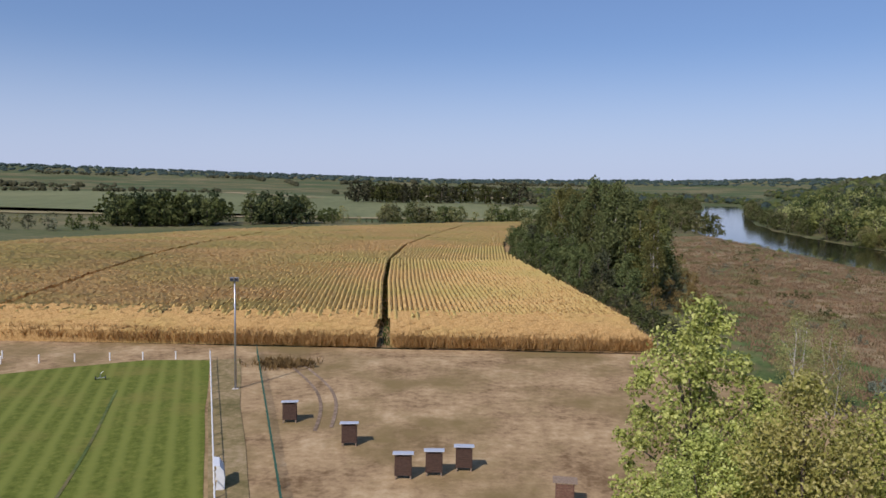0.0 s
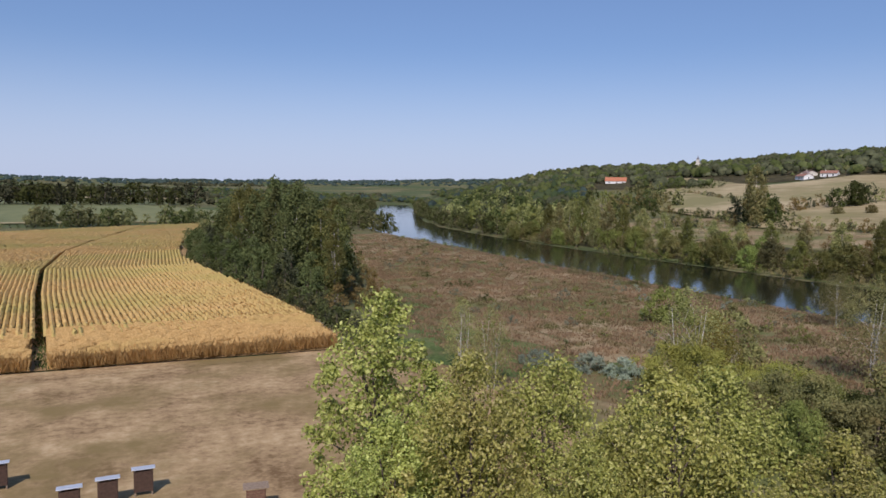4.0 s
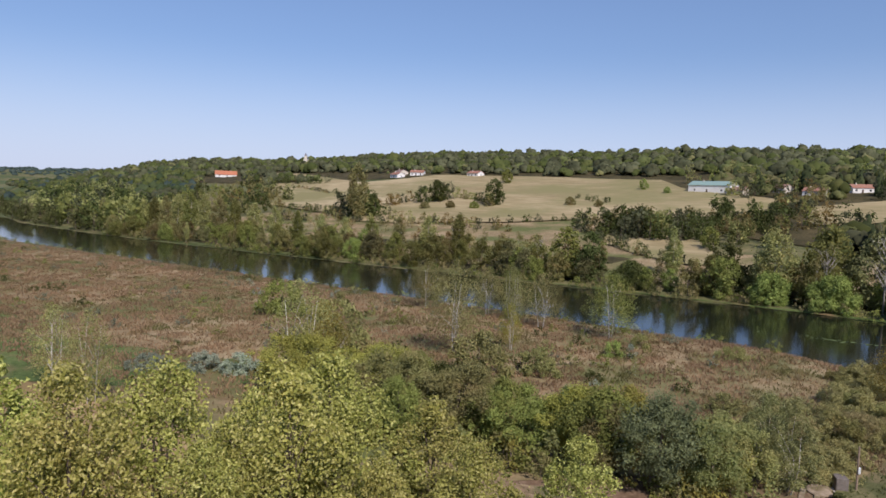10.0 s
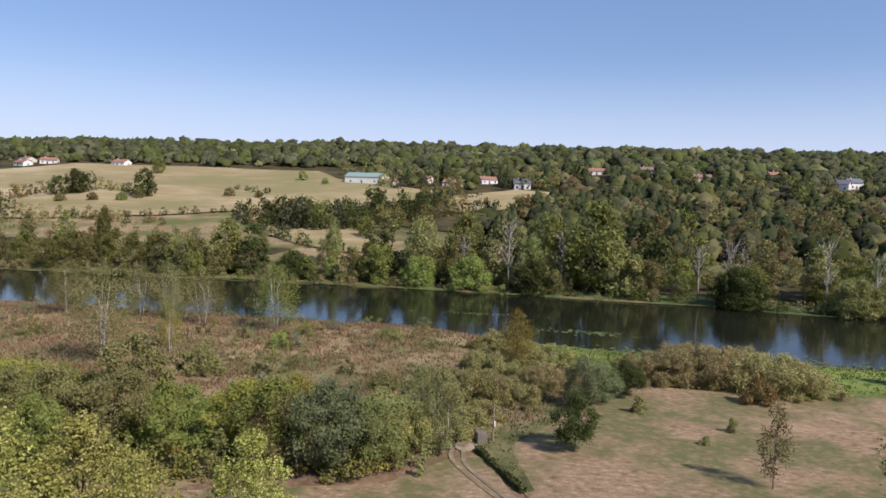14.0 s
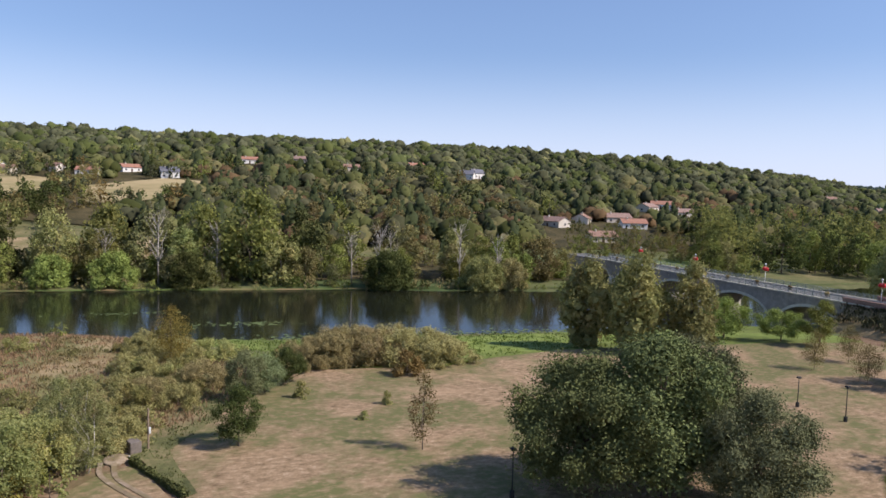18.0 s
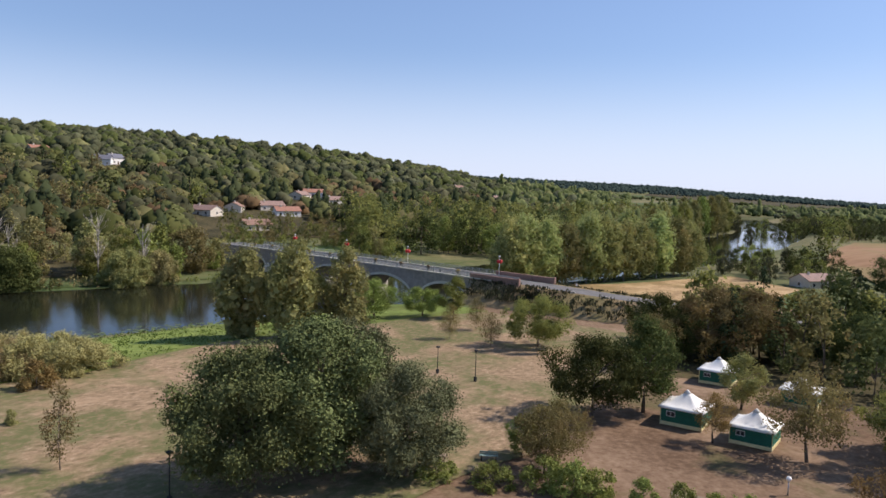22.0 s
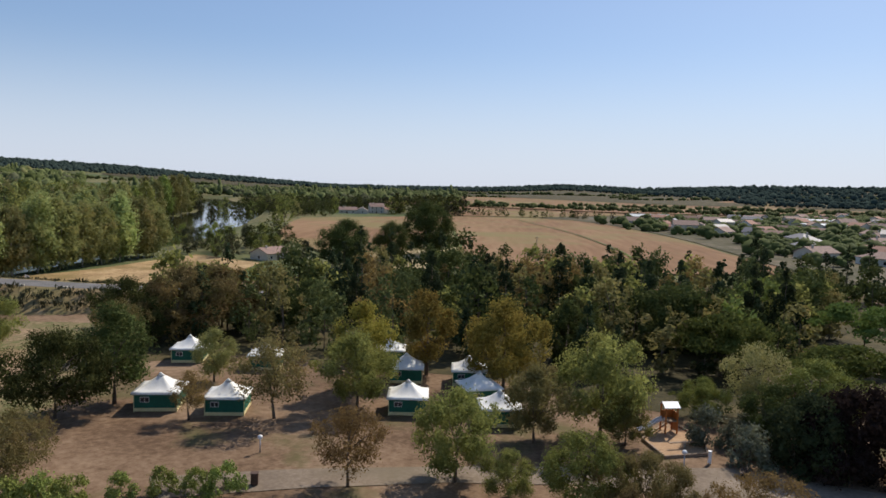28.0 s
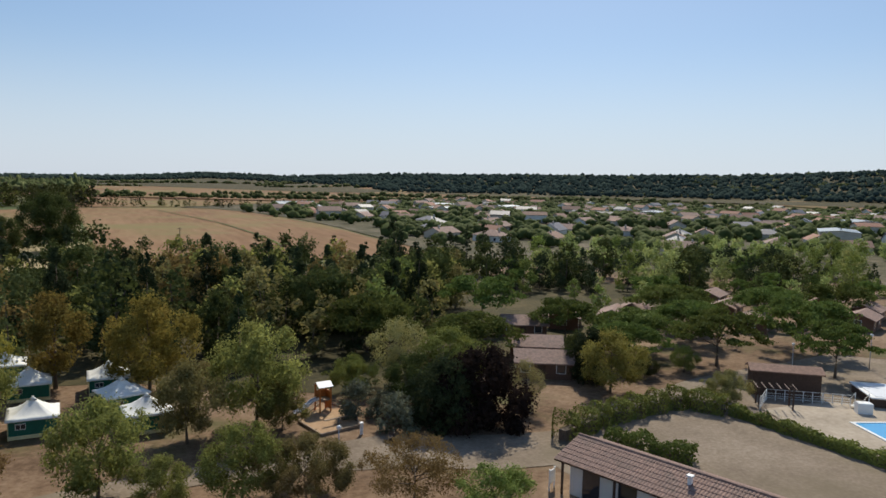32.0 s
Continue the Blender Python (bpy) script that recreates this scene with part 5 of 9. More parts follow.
# tall yellow-green trees close below the camera
for x, y, h, w in [(14.2, 39.0, 16.2, 0.75), (17.0, 32.5, 13.6, 0.9), (22.0, 33.0, 13.0, 0.95), (24.5, 26.5, 13.3, 0.95), (29.0, 27.0, 13.0, 1.0), (30.0, 18.6, 9.8, 0.95), (17.5, 37.5, 11.0, 0.9), (27.5, 31.5, 10.5, 1.0), (20.0, 26.5, 10.5, 1.0), (26.0, 21.0, 9.4, 0.9), (33.5, 23.5, 10.2, 0.85), (35.8, 15.2, 9.2, 0.8), (31.5, 13.5, 6.5, 0.8), (13.0, 34.0, 10.5, 0.8)]:
    plant("lime", x, y, h, "tall young tree with yellow-green leaves", wide=w, group="yellow-green trees")

# wood between the maize and the river
belt([(34, 232), (33, 200), (34, 160), (36, 135), (41, 132), (47, 155), (56, 190), (64, 250), (54, 285), (38, 285)], 6.5, 41, [("tall", "leaf_dark"), ("slim", "leaf_mid"), ("slim", "leaf_maple"), ("slim", "leaf_maple"), ("tall", "leaf_maple")], "dark green tree in the riverside wood", "riverside wood", (13, 20))
belt([(20, 230), (23, 200), (28, 150), (31, 120), (35, 113), (44, 148), (53, 184), (66, 250), (54, 294), (30, 294)], 5.5, 39, [("tall", "leaf_maple"), ("tall", "leaf_dark"), ("bank_olive", "leaf_fade"), ("tall", "leaf_forest"), ("tall", "leaf_maple")], "lower mixed tree at the edge of the wood", "wood margin", (6, 11))
belt([(36, 150), (47, 165), (54, 200), (50, 240), (34, 230), (31, 180)], 8, 42, [("aspen", "leaf_maple"), ("poplar", "leaf_maple"), ("aspen", "leaf_mid")], "tall aspen rising over the wood", "riverside wood", (20, 25), (1.0, 1.3), True)

for x, y, h in [(37, 126, 17), (42, 141, 19), (46, 152, 18), (49, 166, 20), (55, 190, 19), (62, 212, 17)]:
    plant("aspen", x, y, h, "tall sparse aspen with a pale trunk", group="wood edge aspens", leaf="leaf_mid", wide=0.7)
belt([(34, 110), (42, 118), (54, 150), (66, 190), (58, 192), (46, 155), (36, 124)], 5.0, 45, [("bank_olive", "leaf_autumn"), ("bank_olive", "leaf_fade"), ("bank_olive", "leaf_rust")], "low bushy tree at the wood's edge", "wood edge bushes", (3, 6))

r = np.random.default_rng(95)
ys = np.arange(98, 235, 1.6)
joined("wood_skirt", [("shrub", ("leaf_dark", "leaf_maple", "leaf_forest", "leaf_fade")[r.integers(4)], float(maize_right(y)) + r.uniform(2.6, 5.5), y, r.uniform(1.8, 4.2), r.uniform(0.9, 1.4)) for y in ys], "bushy green skirt of the wood along the path", "bushes")
# far side of the river: trees along the bank
BANK_MIX = [("bank", None), ("bank_olive", None), ("bank", "leaf_mid"), ("bank_olive", "leaf_mid"), ("bank", "leaf_mid"), ("aspen", "leaf_olive"), ("bank_olive", "leaf_green"), ("bank", "leaf_fade"), ("bank_olive", "leaf_autumn"), ("aspen", "leaf_autumn")]
belt([(189, 330), (188, 200), (189, 62), (204, 62), (204, 200), (206, 330)], 6.5, 43, BANK_MIX, "leafy tree on the far river bank", "far bank trees", (6.5, 11.5), single=True)
belt([(189, 60), (187, 0), (183, -50), (175, -100), (192, -104), (200, -50), (204, 0), (205, 60)], 6.5, 45, BANK_MIX, "tall leafy tree on the far river bank", "far bank trees", (5.5, 13.5), single=True)
for row in [("bank", 194, -13, 25, 0.95, "leaf_mid"), ("bank", 197, -1, 21, 0.9, "leaf_mid"), ("bank", 195, -26, 20, 0.9, "leaf_maple"), ("aspen", 196, 34, 19, 1.5, "leaf_olive"), ("bank", 200, 22, 20, 0.95, "leaf_mid"), ("bank", 198, 12, 19, 0.9, "leaf_fade"), ("aspen", 193, 4, 15, 1.4, None), ("bank", 198, -2, 15, 0.9, "leaf_olive"), ("bank", 200, -14, 14, 0.9, "leaf_forest"), ("bank", 196, -26, 12, 0.9, "leaf_green"), ("bank", 200, -40, 15, 0.85, None), ("bank", 194, -56, 15, 0.8, "leaf_olive"), ("bank", 196, -70, 14, 0.9, "leaf_olive"), ("bank", 190, -86, 13, 0.9, None), ("bank", 199, 46, 14, 0.9, "leaf_dark"), ("bank", 196, 84, 15, 0.8, "leaf_dark"), ("bank", 198, 92, 16, 0.8, None)]:
    plant(row[0], row[1], row[2], row[3], "large riverside tree on the far bank", wide=row[4], group="far bank trees", leaf=row[5])
belt([(192, 330), (191, 200), (192, 60), (190, 0), (186, -50), (198, -52), (214, 40), (214, 200), (216, 330)], 5.5, 40, [("bank_olive", "leaf_autumn"), ("bank_olive", "leaf_fade"), ("bank_olive", "leaf_maple"), ("bank", "leaf_olive")], "low bushy growth on the far bank", "far bank undergrowth", (3, 6.5))
belt([(204, 330), (206, 40), (204, -60), (196, -104), (236, -116), (250, -40), (246, 30), (236, 60), (238, 330)], 11, 44, [("bank", None), ("bank_olive", "leaf_rust"), ("bank_olive", None), ("bank_olive", "leaf_autumn"), ("bank_olive", "leaf_mid"), ("bank_olive", "leaf_willow")], "leafy tree on the slope over the river", "slope bank trees", (5.5, 10))
for y in np.arange(395, 130, -13.0):
    plant("poplar", 204 + (y > 250) * (y - 250) * 0.16, y, 17 + 3 * math.sin(y), "tall pale green riverside poplar", wide=1.3, group="far bank poplars", leaf="leaf_olive" if int(y) % 3 else "leaf_mid")
# tall poplars on the far bank upstream
for k, (x, y, h) in enumerate([(181, -340, 19), (184, -358, 21), (188, -376, 20), (191, -396, 23), (196, -418, 24), (200, -440, 26), (205, -462, 27), (209, -484, 28), (213, -504, 27), (198, -384, 22), (207, -428, 25), (216, -470, 26)]):
    plant("poplar", x, y, h, "tall olive green poplar on the far bank", wide=1.5, group="upstream poplars", leaf=("leaf_mid", "leaf_olive", "leaf_green")[k % 3])
# poplars by the bridge
for k, (x, y) in enumerate([(107, -133), (106, -137), (104, -143), (102, -149), (100, -155), (98.5, -161), (97, -168), (96, -175), (95, -182), (94, -190), (93, -197)]):
    plant("poplar", x, y, 17.0 + 1.3 * math.sin(k * 1.7), "tall pale green poplar in a row", wide=1.75, group="poplar row", leaf=None if k % 3 else "leaf_olive")
    if k % 2:
        plant("poplar", x + 7, y - 4, 17.5 + 1.3 * math.sin(k * 2.9), "tall pale green poplar in a row", wide=1.7, group="poplar row")
belt([(200, -128), (186, -180), (178, -250), (200, -330), (262, -360), (290, -250), (262, -150), (230, -122)], 8.5, 46, [("bank", "leaf_mid"), ("poplar", "leaf_mid"), ("bank", "leaf_dark"), ("aspen", "leaf_mid"), ("tall", "leaf_maple")], "full green tree beyond the bridge", "trees beyond the bridge", (13, 19))
belt([(172, -136), (170, -160), (182, -164), (196, -140), (190, -130)], 6.5, 38, [("bank", "leaf_green"), ("bank", "leaf_dark"), ("bank_olive", "leaf_olive")], "full tree beside the bridge lawn", "lawn trees", (8, 13))
belt([(172, -196), (170, -250), (190, -252), (204, -200), (188, -186)], 6.5, 37, [("bank", "leaf_green"), ("bank", "leaf_dark"), ("tall", "leaf_green")], "full tree beside the bridge lawn", "lawn trees", (10, 15))
belt([(190, -260), (225, -420), (270, -560), (330, -560), (270, -400), (235, -270)], 13, 47, [("bank", None), ("poplar", None), ("bank_olive", None)], "green riverside tree upstream", "upstream trees", (13, 20))
belt([(118, -300), (136, -410), (172, -580), (240, -740), (190, -720), (140, -560), (112, -430), (92, -300)], 13, 48, [("bank", None), ("far", None), ("bank_olive", None)], "dark green tree on the upstream bank", "upstream trees", (9, 14))

belt([(196, -112), (262, -140), (300, -160), (270, -206), (212, -176)], 6.0, 36, [("bank_olive", "leaf_mid"), ("bank_olive", "leaf_autumn"), ("bank", "leaf_green"), ("bank", "leaf_maple"), ("poplar", "leaf_mid")], "low garden trees below the houses", "garden slope trees", (4, 7.5))
for x, y, h in [(206, 138, 14), (194, 22, 16), (192, 10, 21), (192, -4, 19), (187, -38, 16), (204, 104, 12), (192, -50, 16), (185, -45, 18), (181, -66, 19), (178, -76, 17)]:
    plant_dead(x, y, h * 0.84)

belt([(40, -190), (58, -192), (80, -215), (92, -262), (112, -330), (98, -335), (76, -270), (64, -232), (54, -206)], 8, 49, [("bank", "leaf_dark"), ("bank", "leaf_green"), ("bank_olive", "leaf_forest"), ("far", None)], "dark tree between the field and the river", "riverside hedge", (5, 9))
belt([(70, -196), (88, -198), (104, -245), (112, -290), (104, -340), (90, -300), (78, -240)], 6.5, 50, [("bank", "leaf_dark"), ("bank", "leaf_green"), ("bank_olive", "leaf_forest")], "green tree on the near bank upstream", "near bank trees", (5, 9))
r = np.random.default_rng(46)
ys = r.uniform(-100, 330, 210)
joined("far_shore_bushes", [("shrub", ("leaf_green", "leaf_olive", "leaf_silk", "leaf_willow", "leaf_dark")[r.integers(5)], float(np.interp(y, RIVER[::-1, 1], RIVER[::-1, 0]) + half_width(y) + r.uniform(-0.5, 4)), y, r.uniform(1.2, 3.6), r.uniform(1.0, 1.7)) for y in ys], "leafy bushes overhanging the far shore", "bushes")

# woods on the eastern hill
rng = np.random.default_rng(61)


def polar(azs, rs):
    return np.column_stack([-np.sin(np.radians(azs)) * rs, np.cos(np.radians(azs)) * rs])


UPPER_MIX = [("oak", "leaf_forest")] * 7 + [("oak", "leaf_dark")] * 3 + [("ash", "leaf_forest")] * 3 + [("ash", "leaf_maple"), ("oak", "leaf_maple"), ("oak", "leaf_fade"), ("bush", "leaf_forest")]
LOWER_MIX = [("oak", "leaf_forest")] * 4 + [("oak", "leaf_dark")] * 3 + [("ash", "leaf_maple")] * 2 + [("fir", "leaf_pine")] * 3 + [("ash", "leaf_forest")] * 2 + [("oak", "leaf_fade"), ("bush", "leaf_russet"), ("oak", "leaf_maple"), ("ash", "leaf_fade"), ("bush", "leaf_fade"), ("oak", "leaf_russet"), ("bush", "leaf_russet"), ("oak", "leaf_fade"), ("bush", "leaf_fade")]
VALLEY_MIX = [("oak", "leaf_forest")] * 3 + [("oak", "leaf_dark")] * 2 + [("ash", "leaf_maple")] * 3 + [("spire", "leaf_maple"), ("ash", "leaf_fade"), ("oak", "leaf_maple")]
NORTH_MIX = [("oak", "leaf_dark"), ("ash", "leaf_dark"), ("oak", "leaf_pine"), ("oak", "leaf_forest"), ("ash", "leaf_ridge_haze")]


def hill_wood(n, az0, az1, near, farther, seed, name, mix, lobes, cards, size, skip=None):
    """A wood of many crowns of several kinds, between two distances, over a span of headings."""
    r = np.random.default_rng(seed)
    az = r.uniform(az0, az1, n)
    lo, hi = near(az), farther(az)
    rad_ = np.sqrt(r.uniform(lo ** 2, hi ** 2))
    p = polar(az, rad_)
    if skip is not None:
        p = p[~skip(p)]
    # trees of a kind stand together
    drift = np.array([noise.noise(Vector((x * 0.012, y * 0.012, seed))) for x, y in p])
    pick = ((drift * 0.5 + 0.5 + r.normal(0, 0.22, len(p))) % 1.0 * len(mix)).astype(int)
    wide = r.lognormal(0, 0.26, len(p)) * size
    return crowns(name, on_land(p), np.clip(wide, 0.5 * size, 1.8 * size), [M[q] for _, q in mix], "dense mixed woodland covering the hillside", r, cards, lobes, kinds=[q for q, _ in mix], pick=pick)


def inside(p, outline):
    o = np.asarray(outline, float)
    res = np.zeros(len(p), bool)
    for (ax, ay), (bx, by) in zip(o, np.roll(o, -1, axis=0)):
        c = (ay > p[:, 1]) != (by > p[:, 1])
        res ^= c & (p[:, 0] < ax + (p[:, 1] - ay) / (by - ay + 1e-9) * (bx - ax))
    return res


LONE = [("poplar", 289, 257, 31, 1.2, "leaf_olive"), ("tall", 369, 261, 15, 1.5, None), ("tall", 366, 218, 17, 1.2, None), ("bank", 340, 290, 9, 1.2, None), ("bank", 470, 270, 12, 1.0, None), ("far", 330, 80, 15, 1.0, None), ("far", 300, 118, 12, 1.0, None), ("far", 296, 106, 14, 1.1, None), ("bank", 292, 96, 12, 1.1, "leaf_olive"), ("bank", 455, 160, 8, 1.0, None), ("poplar", 490, 30, 22, 0.9, None), ("bank", 380, 176, 6, 1.3, "leaf_olive"), ("bank", 378, 158, 5, 1.3, "leaf_autumn"), ("bank", 340, 250, 5, 1.6, "leaf_olive"), ("bank", 346, 236, 5, 1.6, "leaf_autumn"), ("bank", 350, 222, 5, 1.6, None), ("bank", 440, 140, 5, 1.2, None)]
OPEN_NORTH = [(560, 660), (520, 575), (478, 470), (430, 460), (340, 395), (300, 300), (280, 262), (240, 120), (230, 60), (345, 20), (400, -6), (445, -6), (445, 22), (425, 62), (462, 120), (512, 160), (522, 272), (512, 360), (545, 520)]


def open_land(p):
    return inside(p, OPEN_NORTH) | before_house(p) | garden_slope(p)


r_ridge = lambda az: np.interp(az, HILL_R[:, 0], HILL_R[:, 1])
az_ = np.arange(-142, -27, 4.0)
near_, far_ = np.interp(az_, [-142, -115, -100, -90, -76, -60, -40, -28], [330, 270, 258, 268, 320, 590, 690, 900]), r_ridge(az_) + 90
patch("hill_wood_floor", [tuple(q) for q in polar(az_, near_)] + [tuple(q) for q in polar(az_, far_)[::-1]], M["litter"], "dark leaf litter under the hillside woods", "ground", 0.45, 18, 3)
hill_wood(7500, -142, -28, lambda az: np.interp(az, [-142, -120, -100, -85, -60, -40, -28], [620, 470, 500, 520, 590, 690, 900]), lambda az: r_ridge(az) + 60, 62, "hill_wood_upper", UPPER_MIX, 4, 7, 4.7, open_land)
hill_wood(2600, -142, -76, lambda az: np.interp(az, [-142, -115, -100, -90, -76], [330, 270, 250, 260, 300]), lambda az: np.interp(az, [-142, -120, -100, -85, -76], [640, 500, 520, 540, 500]), 63, "hill_wood_lower", LOWER_MIX, 5, 8, 4.6, open_land)
belt([(244, -10), (262, -20), (320, -60), (350, -130), (330, -180), (270, -150), (246, -90)], 13, 64, [("bank", None), ("bank", "leaf_dark"), ("bank_olive", None), ("bank_olive", "leaf_autumn"), ("cedar", None), ("bank", "leaf_olive")], "broad tree on the wooded slope", "slope trees", (10, 17))
belt([(330, 0), (420, -30), (470, -100), (470, -220), (350, -190), (350, -110)], 17, 65, [("bank", None), ("bank", "leaf_dark"), ("far", None), ("bank_olive", None), ("cedar", None), ("bank_olive", "leaf_autumn"), ("poplar", None)], "tree among the houses on the slope", "slope trees", (9, 16))
belt([(470, 130), (520, 160), (545, 40), (470, -60), (440, 0), (452, 90)], 16, 66, [("far", None), ("bank", None), ("bank_olive", None), ("poplar", None)], "tree beside the hill farm", "slope trees", (8, 13))
hill_wood(3600, -178, -140, lambda az: np.interp(az, [-178, -166, -150, -140], [980, 720, 420, 330]), lambda az: np.interp(az, [-166, -140], [1900, 1000]), 91, "valley_wood", VALLEY_MIX, 4, 4, 5.6, lambda q: np.abs(river_side(q[:, 0], q[:, 1])) < 36)
hill_wood(3600, -36, -5, lambda az: np.interp(az, [-32, -24, -16, -5], [600, 560, 560, 640]), lambda az: np.interp(az, [-32, -5], [1000, 2400]), 92, "northern_valley_wood", NORTH_MIX, 4, 5, 4.0, lambda q: (np.abs(river_side(q[:, 0], q[:, 1])) < 40) | inside(q, OPEN_NORTH) | ((q[:, 0] < 104) & (np.hypot(q[:, 0], q[:, 1]) < 1000)))
def bank_trees(y0, y1, name, mix, hs, seed):
    """Trees close along both banks of a far reach."""
    r = np.random.default_rng(seed)
    rows = []
    for side in (-1, 1):
        for y in np.arange(y0, y1, 5.5):
            x = float(np.interp(y, RIVER[::-1, 1], RIVER[::-1, 0])) + side * (float(half_width(y)) + r.uniform(2.0, 11.0))
            key, leaf = mix[r.integers(len(mix))]
            rows.append((key, leaf, x, y + r.normal(0, 2), r.uniform(*hs), r.uniform(0.9, 1.4)))
    rows = [q for q in rows if not in_the_way(q[2], q[3], q[4])]
    return joined(name, rows, "leafy trees close along the river's banks")


bank_trees(345, 900, "northern_bank_trees", [("bank", "leaf_maple"), ("bank", "leaf_dark"), ("aspen", "leaf_maple"), ("bank_olive", "leaf_fade"), ("bank", "leaf_dark")], (7, 13), 93)
bank_trees(-820, -285, "upstream_bank_trees", [("bank", "leaf_green"), ("bank", "leaf_dark"), ("bank", "leaf_forest"), ("bank_olive", "leaf_olive")], (6, 11), 94)
# hedges and lone trees over the pastures
for key, x, y, h, w, leaf in LONE:
    plant(key, x, y, h, "lone tree on the dry pasture", wide=w, group="pasture trees", leaf=leaf)
belt([(236, 66), (262, 100), (290, 126), (330, 120), (358, 84), (352, 50), (300, 40), (262, 64), (300, 92), (270, 90)], 10, 67, [("bank", None), ("far", None), ("bank_olive", "leaf_autumn"), ("bank", "leaf_dark")], "hedge tree between pastures", "hedge trees", (6, 11))
HEDGES = []
hr = np.random.default_rng(88)


def hedge_line(line, spacing, hs, mix, spread=2.0):
    """Trees and bushes strung along a field edge."""
    for (ax, ay), (bx, by) in zip(line, line[1:]):
        for q in np.arange(0, 1, spacing / max(math.hypot(bx - ax, by - ay), spacing)):
            key, leaf = mix[hr.integers(len(mix))]
            HEDGES.append((key, leaf, ax + (bx - ax) * q + hr.normal(0, spread), ay + (by - ay) * q + hr.normal(0, spread), hr.uniform(*hs), hr.uniform(0.9, 1.4)))


DARK = [("bank", "leaf_dark"), ("bank_olive", "leaf_dark"), ("bank", "leaf_forest")]
BROWN = [("bank_olive", "leaf_autumn"), ("bank_olive", "leaf_forest"), ("bank_olive", "leaf_olive"), ("bank_olive", "leaf_rust")]
hedge_line([(313, 400), (335, 394), (353, 387), (375, 412)], 6, (9, 15), DARK + BROWN, 5)
hedge_line([(300, 370), (330, 392), (345, 420)], 8, (7, 12), DARK, 6)
hedge_line([(453, 502), (458, 470), (461, 444)], 7, (6, 11), DARK)
hedge_line([(306, 262), (335, 285), (370, 280)], 5, (6, 10), DARK + BROWN)
hedge_line([(300, 275), (304, 262), (309, 256)], 4, (13, 17), DARK)
hedge_line([(389, 260), (384, 246), (379, 232), (362, 220)], 4.5, (5, 8), BROWN + DARK)
hedge_line([(362, 270), (372, 262), (376, 256)], 4, (11, 14), DARK)
hedge_line([(270, 300), (280, 284), (290, 268), (296, 240), (290, 200), (286, 160)], 4.5, (4, 7), BROWN)
hedge_line([(408, 186), (400, 172), (393, 160)], 4.5, (3, 5), DARK)
hedge_line([(306, 132), (294, 114), (287, 104), (288, 90), (295, 76)], 4, (9, 14), DARK, 3)
hedge_line([(318, 120), (306, 108), (302, 92)], 6, (9, 13), DARK + BROWN, 3)
hedge_line([(337, 96), (320, 84), (310, 70), (299, 63), (318, 64), (336, 70)], 4.5, (6, 10), BROWN + DARK, 4)
hedge_line([(325, 66), (331, 60), (330, 54)], 4, (12, 15), DARK)
hedge_line([(366, 62), (381, 59), (410, 56), (449, 53)], 4.2, (6, 10), BROWN, 2.5)
hedge_line([(372, 66), (400, 62)], 5, (7, 11), BROWN)
hedge_line([(343, 42), (347, 40)], 3, (10, 12), BROWN)
hedge_line([(340, 34), (338, 12), (330, -4), (318, -20)], 4.2, (9, 13), DARK + BROWN, 4)
hedge_line([(430, 70), (440, 100), (452, 104), (462, 84), (470, 60)], 5.5, (7, 11), DARK + BROWN, 5)
hedge_line([(445, 30), (452, 20), (450, 4), (440, -8)], 5, (6, 10), DARK, 4)
hedge_line([(364, 78), (345, 130), (306, 182), (286, 226), (286, 262), (312, 300), (374, 318), (430, 452)], 3.6, (2.5, 5), BROWN + DARK, 1.5)
hedge_line([(450, 500), (340, 395), (310, 300), (330, 265)], 4.0, (3, 6), BROWN + DARK, 2)
hedge_line([(294, 121), (268, 108), (246, 85), (232, 62)], 3.6, (3, 6), BROWN + DARK, 1.5)
joined("pasture_hedges", HEDGES, "mixed hedges of dark and brownish trees between pastures", "hedge")
plant("poplar", 220, 67, 15, "sunlit yellow-green poplar below the pasture", wide=1.2, group="pasture trees")
for x, y, h, w, leaf in [(180, -46, 10, 1.35, "leaf_dark"), (189, 20, 9, 1.3, "leaf_green"), (187, 3, 9, 1.2, "leaf_dark"), (175, -70, 9, 1.3, "leaf_olive"), (176, -79, 8, 1.2, "leaf_willow"), (191, 34, 8, 1.3, "leaf_green"), (192, 70, 8, 1.4, "leaf_dark"), (191, 100, 7, 1.3, "leaf_green")]:
    plant("dome", x, y, h, "dense leafy bush hanging over the water", "shrub", wide=w, group="shore bushes", category="shrub", leaf=leaf)
belt([(232, 330), (236, 200), (240, 110), (262, 112), (284, 180), (280, 262), (296, 320)], 11, 68, [("bank_olive", None), ("shrub", "leaf_olive"), ("bank_olive", "leaf_autumn"), ("shrub", "leaf_willow")], "low scrubby tree on the slope", "hedge trees", (2.5, 6))
belt([(300, 320), (320, 400), (430, 480), (470, 560), (440, 580), (380, 520), (290, 440), (250, 360)], 13, 69, [("bank", None), ("bank_olive", None), ("far", None)], "tree along the northern pasture", "hedge trees", (7, 13))
belt([(190, 330), (215, 430), (262, 560), (360, 700), (420, 690), (320, 520), (262, 400), (240, 330)], 9.5, 70, [("bank", "leaf_dark"), ("poplar", "leaf_olive"), ("bank_olive", None), ("bank", "leaf_forest"), ("far", "leaf_mid"), ("bank", "leaf_dark")], "green tree beside the northern reach", "northern trees", (12, 19))
